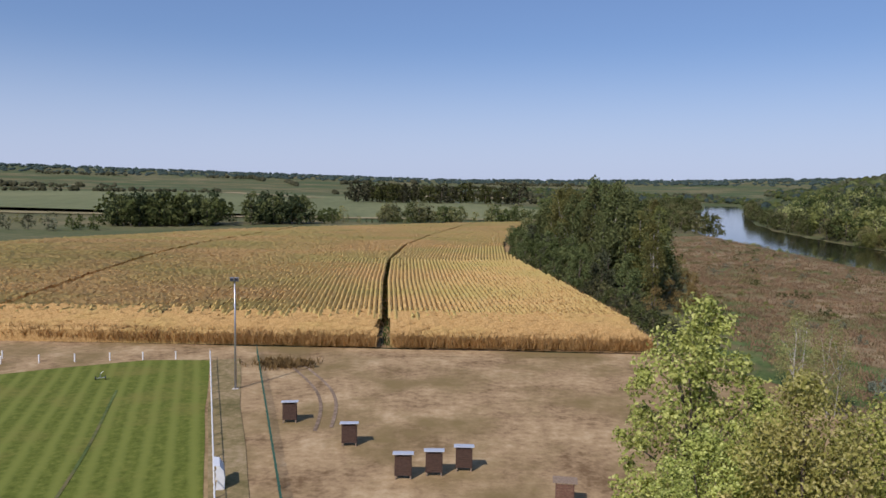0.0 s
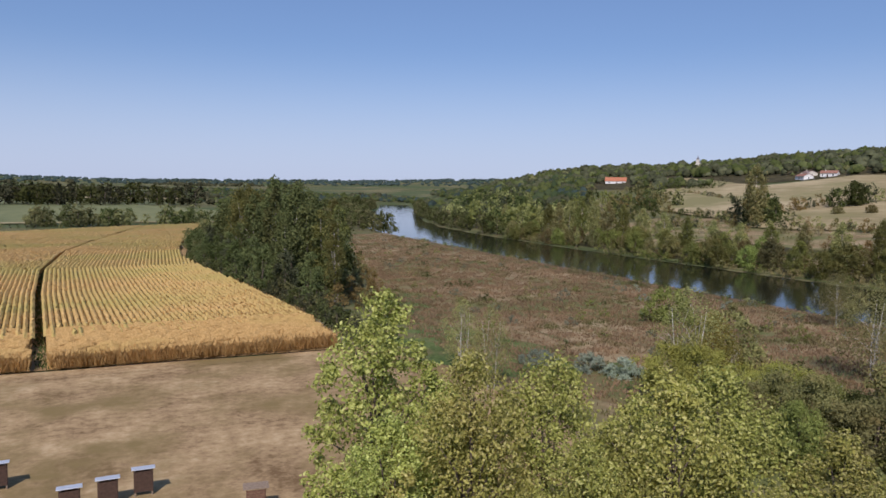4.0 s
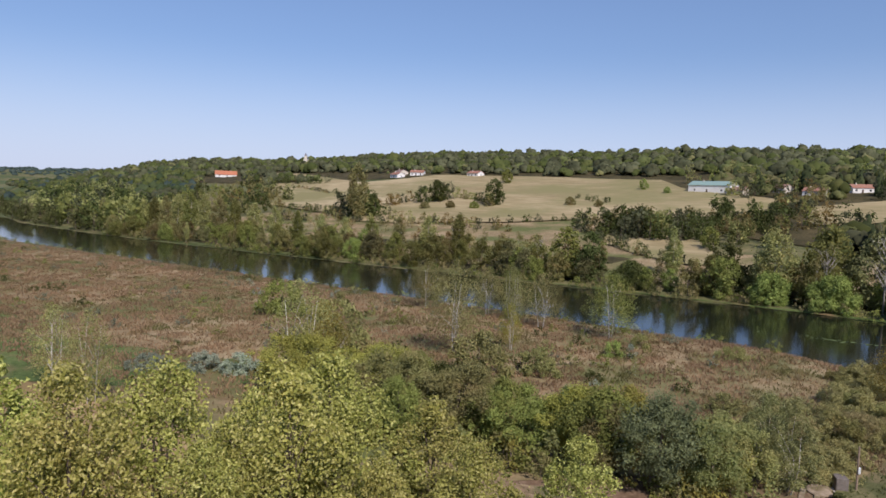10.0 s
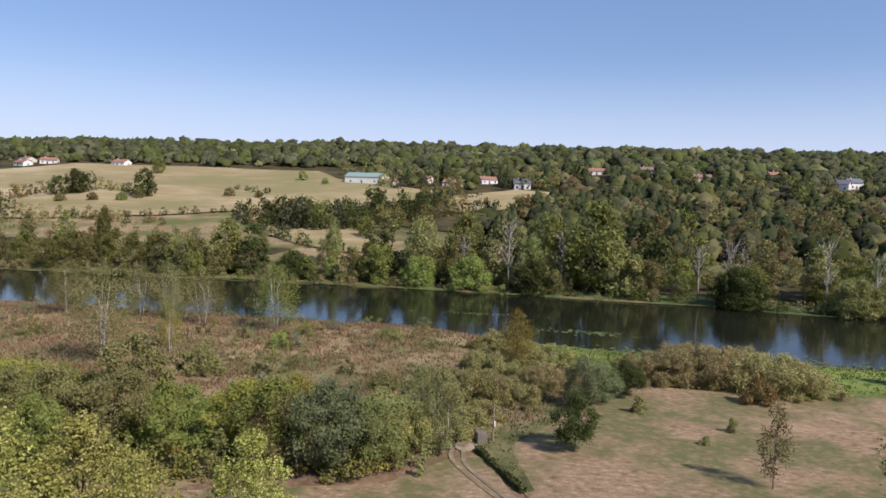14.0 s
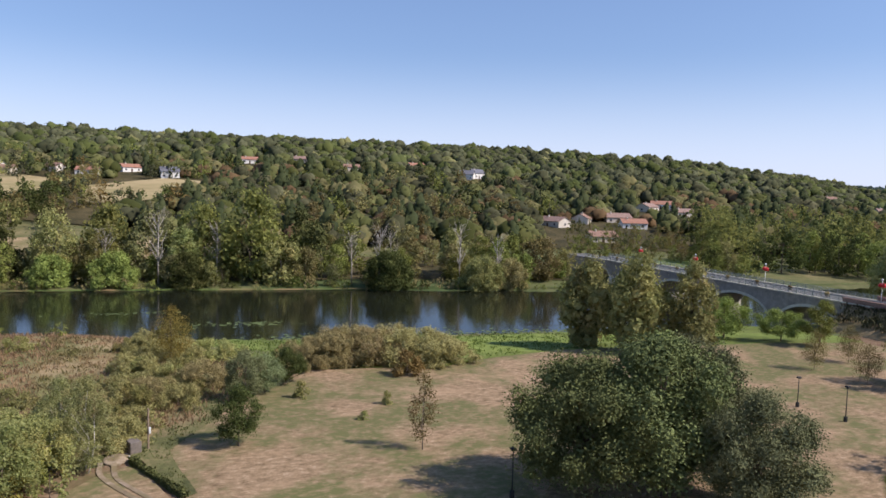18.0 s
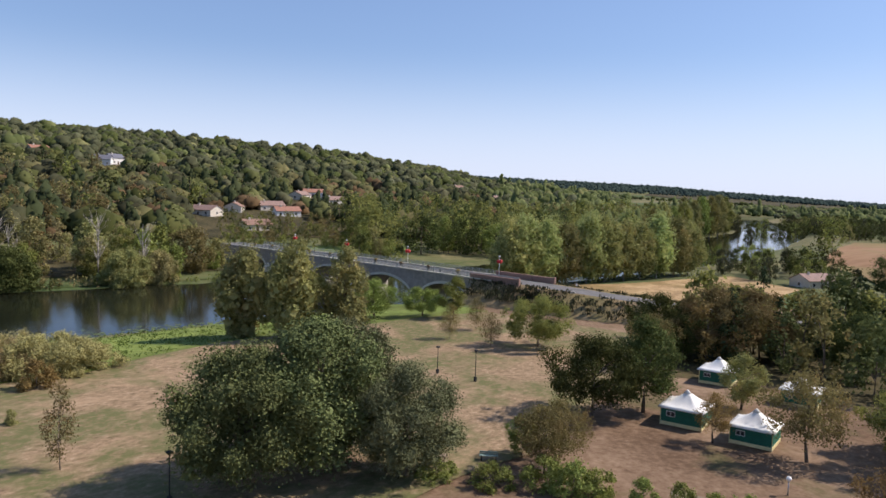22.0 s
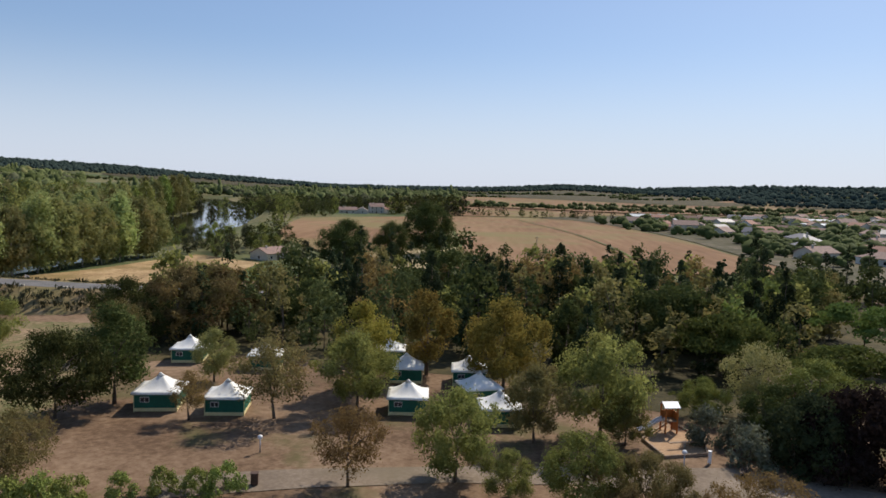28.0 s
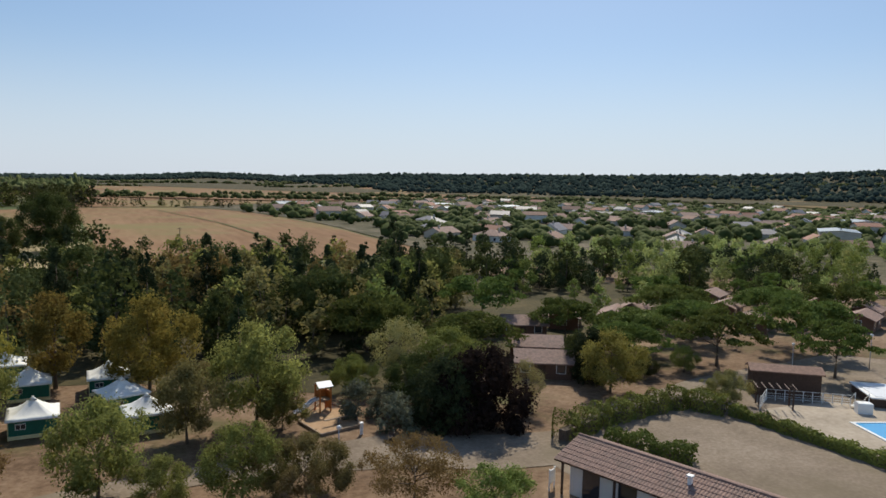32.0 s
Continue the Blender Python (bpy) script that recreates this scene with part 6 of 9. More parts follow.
belt([(134, 352), (150, 440), (196, 580), (290, 830), (240, 800), (150, 560), (112, 440), (104, 352)], 9.5, 71, [("bank", "leaf_maple"), ("bank_olive", "leaf_fade"), ("far", None)], "green tree on the near bank upstream", "northern trees", (9, 15))

# north: trees behind the maize and over the plain
def sector(az0, az1, r0, r1):
    return [tuple(q) for q in polar(np.array([az0, (az0 + az1) / 2, az1, az1, (az0 + az1) / 2, az0]), np.array([r0, r0, r0, r1, r1, r1]))]


belt(sector(17.4, 24.8, 366, 396), 5.5, 72, [("tall", "leaf_pine"), ("far", "leaf_dark"), ("tall", "leaf_maple")], "dark round tree beyond the maize", "trees behind the maize", (12, 18), (1.2, 1.6))
belt(sector(10.8, 15.2, 378, 402), 5.5, 73, [("tall", "leaf_pine"), ("tall", "leaf_maple")], "dark round tree beyond the maize", "trees behind the maize", (13, 18), (1.2, 1.6))
belt(sector(3, 33, 402, 412), 5.5, 78, [("bank_olive", "leaf_forest"), ("bank_olive", "leaf_dark"), ("bank_olive", "leaf_olive")], "low hedge bush beyond the maize", "trees behind the maize", (2.5, 5))
belt(sector(25, 33, 340, 362), 9, 74, [("far", None), ("bank_olive", "leaf_forest"), ("bank_olive", "leaf_grey")], "low dark tree beyond the maize", "trees behind the maize", (5, 9))
belt(sector(7.9, 9.5, 388, 396), 5, 79, [("far", None)], "small round tree beyond the maize", "trees behind the maize", (8, 11))
belt([(-60, 405), (60, 440), (60, 452), (-60, 430)], 13, 75, [("far", None), ("far", "leaf_olive"), ("bank_olive", None)], "small tree in the hedge behind the maize", "trees behind the maize", (6, 12))
belt([(-110, 830), (-70, 820), (90, 840), (90, 900), (-110, 900)], 14, 76, [("far", None), ("poplar", "leaf_dark"), ("far", "leaf_forest")], "tall tree in a distant copse", "distant copses", (19, 28), (1.0, 1.5))
for a0, a1, h0, h1 in ((1.0, 5.0, 10, 13), (-1.7, 0.2, 9, 11), (-6.6, -3.4, 10, 13), (8.2, 10.0, 6, 8)):
    belt(sector(a0, a1, 412, 430), 5.0, 115 + int(h1 + a1), [("far", None), ("tall", "leaf_dark"), ("tall", "leaf_maple"), ("bank", "leaf_fade")], "dark tree in the hedge behind the maize", "trees behind the maize", (h0 * 0.75, h1), (1.1, 1.5))
FARMSIDE = [("far", None), ("bank", "leaf_dark"), ("far", "leaf_forest"), ("poplar", "leaf_dark"), ("bank", "leaf_green")]
belt(sector(-168.2, -158.5, 470, 640), 10, 111, FARMSIDE, "dark trees between the field and the river", "farmside trees", (8, 13))
belt(sector(-172.6, -167.6, 565, 660), 9, 112, FARMSIDE, "dark trees behind the farm", "farmside trees", (9, 14))
belt(sector(-178.5, -172.2, 535, 600), 8, 113, FARMSIDE, "tall dark trees at the end of the brown field", "farmside trees", (11, 17))
belt(sector(-193.0, -179.0, 556, 590), 10, 114, [("far", None), ("bank", "leaf_forest"), ("bank_olive", "leaf_dark")], "hedge trees behind the brown field", "field hedge", (4, 8))
rng = np.random.default_rng(80)


def strings(count, az0, az1, radii, long):
    """Points strung along far field edges."""
    pts = []
    for _ in range(count):
        a, q = rng.uniform(az0, az1), rng.choice(radii) * rng.uniform(0.94, 1.06)
        x, y = -math.sin(radians(a)) * q, math.cos(radians(a)) * q
        d = radians(a + 90 * (rng.uniform() < 0.75) + rng.normal(0, 14))
        k = rng.uniform(0.3, 1) * long
        for w in np.arange(-k / 2, k / 2, 4.5 + q * 0.002):
            if rng.uniform() < 0.88:
                pts.append((x - math.sin(d) * w + rng.normal(0, 2), y + math.cos(d) * w + rng.normal(0, 2)))
    return np.array(pts)


p = strings(46, -32, 36, [900, 1150, 1400, 1700, 2100, 2600], 420)
far_ = np.hypot(p[:, 0], p[:, 1])
p = p[~((far_ < 1250) & (p[:, 0] < 110) & (p[:, 0] > -640)) & (river_side(p[:, 0], p[:, 1]) < -40)]
crowns("plain_hedges", on_land(p), (3.6 + 0.002 * np.hypot(p[:, 0], p[:, 1])) * rng.uniform(0.6, 1.3, len(p)), M["leaf_forest"], "hedges and copses across the far plain", rng, 2, 3)
az = rng.uniform(-34, 62, 2600)
rad_ = rng.choice([2900, 3300, 3800, 4500], 2600) * rng.normal(1, 0.03, 2600)
rad_ = np.where(az > 14, rng.uniform(2700, 4700, 2600), np.minimum(rad_, 4800))
p = polar(az, rad_)
# haze-tinted leaf colour for the northern horizon
crowns("far_north_woods", on_land(p), rng.uniform(9, 17, 2600), M["leaf_ridge_haze"], "far woods along the northern horizon", rng, 0, 2, tall=0.6)
# south and west: far forest ridge and hedges
az = rng.uniform(-266, -138, 17000)
near_ = np.interp(az, [-270, -200, -188, -138], [1.0, 1.0, 0.0, 0.0])
rad_ = rng.uniform(0, 1, 17000) ** 1.2 * (2100 - 900 * near_) + 2650 - 1400 * near_
p = polar(az, rad_)
# ridge leaves carry distance haze in their colour
crowns("far_forest_ridge", on_land(p), (5 + 0.0018 * rad_) * rng.uniform(0.7, 1.5, 17000), M["leaf_ridge_haze"], "dark forest on the far southern ridge", rng, 0, 1, tall=0.9)
p = strings(64, -250, -150, [820, 1000, 1250, 1600, 2000], 460)
p = p[np.abs(river_side(p[:, 0], p[:, 1])) > 40]
crowns("southern_hedges", on_land(p), (3.2 + 0.0018 * np.hypot(p[:, 0], p[:, 1])) * rng.uniform(0.6, 1.3, len(p)), M["leaf_dark"], "hedges between the southern fields", rng, 2, 3)

# ---- campsite, meadow and sports ground: trees that stand singly ----
LEAF = {"dark": ("camp", "leaf_dark"), "brown": ("camp_thin", "leaf_autumn"), "olive": ("camp", None), "gold": ("camp", "leaf_gold"), "yellow": ("camp", "leaf_yellow"), "rust": ("camp_thin", "leaf_rust"), "lime": ("camp", "leaf_mid"),
        "autumn": ("camp", "leaf_autumn"), "green": ("camp", "leaf_green"), "tan": ("camp_thin", "leaf_willow"), "purple": ("dome", "leaf_purple"), "dome": ("dome", "leaf_pine"), "grey": ("shrub", "leaf_grey"), "silk": ("silk", None),
        "maple": ("maple", None), "maplegrey": ("maple", "leaf_dusty"), "aspen": ("column", "leaf_olive"), "sapling": ("sapling", None), "shrub": ("shrub", "leaf_olive"), "willow": ("willow", "leaf_willow"),
        "fresh": ("camp", "leaf_green"), "feather": ("camp", "leaf_blue"), "thin": ("thin", None), "silver": ("silver", None), "belt": ("camp", "leaf_olive"), "sage": ("shrub", "leaf_sage"), "gold_thin": ("sapling", "leaf_gold"), "rust_shrub": ("shrub", "leaf_rust"), "oak": ("maple", "leaf_dark"), "bank": ("thin", "leaf_green"), "pine": ("pine", None)}
WORDS = {"dark": "dense dark green tree on dry ground", "brown": "thin brownish tree losing its leaves", "olive": "small olive green tree by the tents", "gold": "full tree turning golden yellow", "yellow": "pale yellow-green tree beside the cabins", "rust": "small tree with rusty autumn leaves",
         "lime": "leafy light green campsite tree", "autumn": "tree with mixed green and brown leaves", "green": "fresh green leafy tree", "tan": "small tree with dry tan leaves", "purple": "dark purple-leaved tree by the hedge", "dome": "dense dark green evergreen beside the purple tree",
         "grey": "silvery grey-green rounded shrub", "silk": "flat-topped silk tree with feathery leaves", "maple": "large dark green maple with broad crown", "maplegrey": "broad grey-green tree beside the large maple",
         "aspen": "slender aspen near the river bank", "sapling": "slim young tree with sparse brown leaves", "shrub": "low olive green shrub", "willow": "spreading russet willow bush on the bank", "silver": "slender silvery-leaved young tree beside the track", "thin": "slender sparse tree with pale stems",
         "sage": "rounded pale sage-grey bush among reeds", "fresh": "fresh bright green tree in the belt", "feather": "grey-green feathery tree in the belt", "belt": "small green tree at the scrub's edge", "gold_thin": "slim yellowing tree near the water", "rust_shrub": "small rust-red shrub on the meadow", "oak": "large dark oak beside the brown field", "bank": "slender green tree at the water's edge", "pine": "dark conical pine in the grove"}


def stand(kind, x, y, h, rad):
    key, leaf = LEAF[kind]
    h, rad = (h * 0.82, rad * 0.86) if kind == "silk" else (h, rad)
    h0, r0 = {"camp": (9, 3.2), "camp_thin": (8, 2.7), "shrub": (2.4, 1.5), "silk": (7, 5.0), "tall": (16, 4.6), "column": (14, 3.6), "willow": (4.6, 4.8), "maple": (13, 6.2), "aspen": (18, 3.2), "silver": (11, 2.4), "poplar": (20, 3.3), "sapling": (6.5, 1.0), "dome": (7, 3.5), "thin": (11, 2.3), "pine": (14, 3.6)}[key]
    shrubby = key in ("shrub", "willow")
    plant(key, x, y, h, WORDS[kind], "shrub" if shrubby else "tree", wide=min(max((1.0 if key == "maple" else 1.15) * rad / (r0 * h / h0), 0.6), 2.4), group=WORDS[kind] if shrubby else "campsite and meadow trees", category="shrub" if shrubby else "tree", leaf=leaf)


CAMP_TREES = [
    ("dark", 38.2, -61.3, 8.6, 4.2), ("dark", 35.3, -66.3, 9.9, 3.2), ("brown", 18.9, -64.3, 8.1, 3.2), ("rust", 26.4, -62.8, 4.8, 1.5), ("olive", 28.9, -75.4, 6.0, 2.0), ("lime", 11.9, -68.3, 7.9, 3.2),
    ("gold", 12.3, -75.2, 9.8, 2.7), ("gold", 6.2, -82.1, 10.5, 2.7), ("rust", 9.3, -50.3, 6.2, 2.5), ("lime", 1.6, -52.0, 7.3, 2.8), ("gold", -2.6, -77.6, 10.1, 3.9), ("autumn", -4.9, -61.2, 7.2, 2.6),
    ("lime", -10.9, -63.5, 9.7, 3.5), ("lime", -12.8, -61.6, 4.7, 1.9), ("brown", 32.7, -47.3, 5.6, 2.6), ("green", -7.4, -48.5, 5.6, 2.5), ("autumn", -11.6, -47.6, 4.6, 3.0), ("rust", -18.0, -43.6, 5.0, 2.9)]
CAMP_TREES_WEST = [
    ("green", -21.3, -38.0, 4.6, 2.2), ("lime", -2.3, -49.0, 3.8, 1.7), ("tan", -27.7, -71.6, 7.7, 3.0), ("purple", -30.2, -57.2, 7.4, 3.9), ("dome", -27.2, -58.2, 6.3, 3.2), ("tan", -36, -59, 5.2, 1.6), ("dome", -48.5, -66, 6.4, 1.9), ("grey", -22.5, -58.9, 3.6, 2.2), ("grey", -20.3, -63.2, 3.6, 2.0),
    ("green", -21.8, -70.0, 4.2, 2.2), ("yellow", -48.0, -61.5, 6.8, 3.0), ("silk", -29.1, -87.3, 9.1, 6.6), ("silk", -40.1, -79.3, 7.2, 6.2), ("silk", -50.9, -97.5, 10.1, 6.2), ("silk", -59.2, -86.7, 6.9, 5.2),
    ("silk", -75.3, -78.5, 7.2, 6.0), ("silk", -98.5, -85.5, 7.4, 6.4), ("silk", -116.5, -86.5, 7.2, 6.0), ("silk", -57.5, -70.5, 6.4, 5.0), ("silk", -63.5, -76.6, 6.8, 6.0), ("silk", -68.0, -66.3, 8.8, 5.6), ("silk", -80.9, -88.6, 8.0, 7.2), ("silk", -85.9, -68.7, 8.9, 7.0), ("silk", -77.4, -57.1, 8.6, 4.5), ("green", -61.8, -65.3, 3.4, 1.4)]
MEADOW_TREES = [
    ("dark", -48.5, -68.6, 5.4, 1.5), ("dark", -55.4, -64.9, 2.7, 1.4), ("olive", -57.0, -54.0, 3.5, 2.0), ("green", -30.9, -66.0, 7.4, 3.4), ("dark", -26.7, -64.5, 5.4, 3.0), ("maple", 46.1, -26.6, 10.6, 5.2),
    ("maple", 44.2, -32.2, 12.7, 5.2), ("maplegrey", 39.4, -37.0, 8.9, 4.0), ("maplegrey", 47.0, -37.5, 11.5, 4.0), ("aspen", 95.8, -56.0, 13.9, 3.8), ("aspen", 88.2, -59.8, 14.5, 3.9), ("aspen", 84.5, -66.2, 13.7, 3.3), ("green", 97.7, -83.1, 7.0, 3.3),
    ("green", 84.7, -90.0, 7.9, 2.0), ("green", 90.5, -88.2, 5.3, 3.4), ("sapling", 72.9, -76.9, 5.3, 1.5), ("sapling", 75.1, -85.3, 5.3, 1.5), ("sapling", 66.0, -78.2, 4.9, 1.8), ("lime", 61.0, -82.7, 7.8, 4.0)]
BANK_TREES = [
    ("brown", 32.2, -45.2, 5.7, 2.2), ("green", 35.9, -47.1, 3.5, 1.3), ("autumn", 39.4, -97.8, 10.6, 6.0), ("dark", 44.2, -93.1, 6.1, 3.5), ("brown", 50.3, -97.9, 4.2, 2.8), ("dark", 62.3, -3.1, 5.4, 1.75),
    ("sapling", 57.5, -18.1, 7.0, 1.1), ("feather", 78.4, -6.6, 4.4, 1.7), ("dark", 82.0, -9.3, 4.2, 2.0), ("shrub", 75.5, -10.0, 2.2, 0.8), ("rust_shrub", 82.2, -23.7, 3.4, 1.8), ("shrub", 71.1, -18.4, 1.6, 0.6),
    ("shrub", 66.7, -14.9, 1.1, 0.5), ("willow", 91.6, -18.5, 4.7, 5.0), ("willow", 88.7, -26.6, 4.8, 5.0), ("gold_thin", 93.3, 3.4, 7.4, 2.2), ("shrub", 95.8, -1.4, 2.8, 3.1), ("shrub", 96.5, -4.0, 1.8, 2.6),
    ("dark", 49.0, -95.0, 8.6, 3.6), ("brown", 36.8, -101.4, 8.2, 3.4), ("dark", 24.3, -100.5, 8.4, 3.4), ("brown", 44.0, -84.4, 7.4, 3.0), ("oak", 36.0, -185.0, 12.8, 7.0), ("oak", 26.0, -203.0, 11.6, 5.2), ("oak", 17.0, -223.0, 17.1, 7.6)]
SCRUB_TREES = [
    ("thin", 38.4, 76.6, 8.9, 2.4), ("thin", 38.0, 68.2, 9.4, 2.2), ("thin", 56.0, 57.7, 12.1, 3.4), ("yellow", 54.4, 56.0, 6.9, 4.2), ("belt", 53.4, 41.9, 7.2, 3.8), ("dark", 56.2, 38.4, 6.0, 2.4), ("belt", 53.7, 34.9, 6.9, 4.0), ("green", 54.9, 29.6, 5.6, 3.4),
    ("yellow", 56.3, 24.2, 6.3, 3.0), ("yellow", 58.3, 21.0, 6.5, 2.5), ("fresh", 53.6, 21.0, 7.2, 3.0), ("feather", 53.0, 16.2, 7.8, 2.9), ("olive", 57.6, 12.3, 5.8, 2.9), ("silver", 59.4, 8.4, 7.6, 2.0), ("silver", 63.0, 10.6, 6.6, 1.8), ("yellow", 58.9, 12.6, 3.6, 2.2), ("yellow", 57.7, 47.0, 6.2, 4.2), ("thin", 111.0, 80.4, 9.2, 3.6),
    ("thin", 112.5, 67.8, 8.7, 2.8), ("thin", 111.5, 62.1, 9.5, 2.8), ("thin", 108.5, 54.6, 8.7, 3.2), ("thin", 81.3, 54.3, 12.0, 4.0), ("bank", 107.4, 41.7, 10.3, 3.8), ("gold_thin", 66.0, 64.0, 8.0, 2.6)]
SCRUB_SHRUBS = [
    ("sage", 49.7, 76.7, 1.9, 2.4), ("sage", 53.4, 71.1, 2.5, 2.0), ("sage", 55.3, 66.8, 2.7, 2.0), ("shrub", 106.0, 23.1, 1.9, 2.2), ("shrub", 104.4, 36.0, 2.2, 1.6), ("shrub", 101.8, 94.1, 2.7, 1.6), ("willow", 70, 10, 3.0, 2.8),
    ("willow", 78, 5, 2.6, 3.0), ("shrub", 66, 12, 2.6, 2.2), ("shrub", 84, 3, 2.4, 2.2), ("willow", 82, 0, 3.2, 3.0), ("shrub", 72.8, 14.1, 2.6, 2.0), ("shrub", 78, 17.6, 2.2, 1.8), ("shrub", 90, 6.5, 2.2, 1.8), ("feather", 75.5, -4.4, 5.6, 1.7), ("shrub", 62, 18, 2.4, 2.0)]
for row in CAMP_TREES + CAMP_TREES_WEST + MEADOW_TREES + BANK_TREES + SCRUB_TREES + SCRUB_SHRUBS:
    stand(*row)
# row of clipped shrubs by the camp road
for x, y, h, r in [(33.5, -40.5, 2.0, 1.4), (30.6, -43.4, 2.6, 1.5), (28.8, -44.2, 2.6, 1.6), (27.2, -44.8, 2.2, 1.3), (24.4, -46.6, 1.9, 0.9), (22.0, -47.6, 2.1, 0.9), (19.6, -47.8, 1.9, 1.1), (17.8, -48.3, 2.2, 1.2), (37.5, -38.5, 1.6, 1.4)]:
    plant("shrub", x, y, h, "small rounded green shrub in a row", "shrub", wide=1.35 * r / (1.5 * h / 2.4), group="roadside shrubs", category="shrub")
p = np.random.default_rng(60)
pts = scatter([(61.5, 8), (65, 5.6), (72, 2.4), (86, -1), (100, 0), (108, 8), (98, 12), (84, 9), (76, 13), (66, 15)], 2.5, p)
joined("willow_scrub", [("brush", ("leaf_willow", "leaf_brush", "leaf_willow", "leaf_brush", "leaf_autumn")[p.integers(5)], x, y, p.uniform(1.3, 3.0), p.uniform(1.0, 1.6)) for x, y in pts], "dense tan and olive willow scrub by the bank", "bushes")
pts = scatter([(64, 16), (84, 10), (104, 8), (118, 14), (122, 60), (124, 130), (104, 130), (72, 60)], 8.5, p)
joined("reed_bushes", [("shrub", ("leaf_green", "leaf_dark", "leaf_green", "leaf_olive", "leaf_sage")[p.integers(5)], x, y, p.uniform(0.9, 2.1), p.uniform(0.8, 1.4)) for x, y in pts], "small green bushes scattered among the reeds", "bushes")
for x, y, h in [(90.2, -21.5, 4.6), (91.0, -16.0, 4.4), (88.0, -29.5, 4.0), (92.5, -24.0, 4.8), (90.0, -13.5, 3.6)]:
    stand("willow", x, y, h, 4.2)
# the grove behind the tents
belt([(46, -92), (52, -106), (38, -140), (20, -150), (-10, -150), (-60, -140), (-62, -112), (-30, -98), (-6, -90), (14, -92), (30, -90)], 5.0, 51, [("pine", None), ("camp", "leaf_dark"), ("pine", None), ("bank", "leaf_dark"), ("camp", "leaf_mid"), ("bank_olive", "leaf_autumn"), ("pine", None), ("bank_olive", "leaf_rust"), ("bank", "leaf_maple")], "dark pines and mixed trees of the grove", "grove behind tents", (7.5, 12))
belt([(-20, -86), (-24, -96), (-32, -122), (-54, -124), (-44, -94), (-34, -86)], 5.2, 61, [("camp", "leaf_dark"), ("pine", None), ("bank", "leaf_dark"), ("camp", "leaf_green"), ("camp_thin", "leaf_autumn")], "dark trees of the grove beside the silk trees", "grove edge trees", (6.5, 10))
for x, y, h in [(8.0, -111.7, 12.6), (-0.6, -112.0, 12.0), (-3.6, -112.0, 11.3), (19.5, -110.3, 10.6), (-11.9, -111.4, 14.0), (-20.7, -110.1, 13.2), (-16.1, -110.8, 12.0), (-25.0, -109.2, 12.0), (-29.4, -108.1, 12.4), (-34.3, -106.6, 12.9), (-39.0, -105.0, 12.3), (-42.8, -103.5, 12.2)]:
    plant("pine", x, y, h, "dark pointed pine rising over the grove", wide=0.9, group="grove pines")
pts = scatter([(44, 52), (58, 48), (60, 20), (60, 9), (53, 10), (50, 22), (46, 40)], 2.3, p)
joined("belt_undergrowth", [("shrub", ("leaf_green", "leaf_yellow", "leaf_poplar", "leaf_green", "leaf_olive")[p.integers(5)], x, y, p.uniform(1.4, 3.4), p.uniform(0.9, 1.5)) for x, y in pts], "mixed green undergrowth below the belt trees", "bushes")
belt([(60, -88), (66, -100), (56, -104), (46, -100), (44, -92), (50, -88)], 6, 56, [("camp_thin", None), ("camp", "leaf_autumn"), ("shrub", "leaf_willow")], "brownish brushy tree under the embankment", "embankment trees", (2.5, 5))
belt([(44, 52), (57, 46), (59, 20), (58, 12), (53, 12), (50, 22), (47, 40)], 4.2, 57, [("camp", "leaf_green"), ("camp", "leaf_poplar"), ("camp", "leaf_yellow"), ("camp", "leaf_olive"), ("camp", "leaf_green"), ("silver", "leaf_poplar"), ("camp", "leaf_yellow")], "leafy tree in the belt above the scrub", "scrub belt trees", (3.5, 6.8), (0.9, 1.3), True)
belt([(60, 80), (96, 100), (112, 60), (96, 30), (70, 30)], 13, 58, [("thin", None), ("shrub", "leaf_green"), ("shrub", "leaf_olive"), ("thin", "leaf_gold")], "sparse young tree among the reeds", "reed bed trees", (2, 7), (0.9, 1.3), True)
p = np.random.default_rng(59)
pts = scatter([(70, 20), (122, 26), (126, 200), (126, 320), (90, 260), (66, 170), (52, 100)], 7.5, p)
joined("scrub_bushes", [("shrub", ("leaf_green", "leaf_olive", "leaf_willow", "leaf_dark", "leaf_grey")[p.integers(5)], x, y, p.uniform(0.8, 2.0), p.uniform(0.9, 1.6)) for x, y in pts], "low green bushes dotted over the scrub", "bushes")
pts = scatter([(121, 26), (127, 28), (129, 150), (130, 300), (124, 300), (123, 150)], 4.5, p)
joined("shore_bushes", [("shrub", ("leaf_green", "leaf_olive", "leaf_silk")[p.integers(3)], x, y, p.uniform(1.0, 2.4), p.uniform(0.9, 1.5)) for x, y in pts], "green bushes along the near shore", "bushes")
belt([(-26, -72), (-24, -86), (-12, -92), (2, -90), (-6, -84), (-14, -76)], 6, 52, [("camp", "leaf_dark"), ("pine", None), ("camp", "leaf_olive"), ("bank", "leaf_dark")], "dense dark tree behind the tents", "grove trees", (7, 11), (0.7, 1.0), True)
belt([(-62, -100), (-66, -150), (-130, -150), (-190, -120), (-150, -80), (-100, -92)], 9, 53, [("camp", "leaf_green"), ("silk", None), ("bank", "leaf_dark"), ("camp", "leaf_poplar"), ("silk", None)], "green trees between the cabins", "trees between cabins", (4, 6.5))
belt([(-90, -165), (-20, -160), (20, -156), (40, -160), (40, -150), (-100, -152)], 7, 54, [("pine", None), ("bank", "leaf_dark")], "row of dark pines at the field's edge", "pine row", (10, 14))
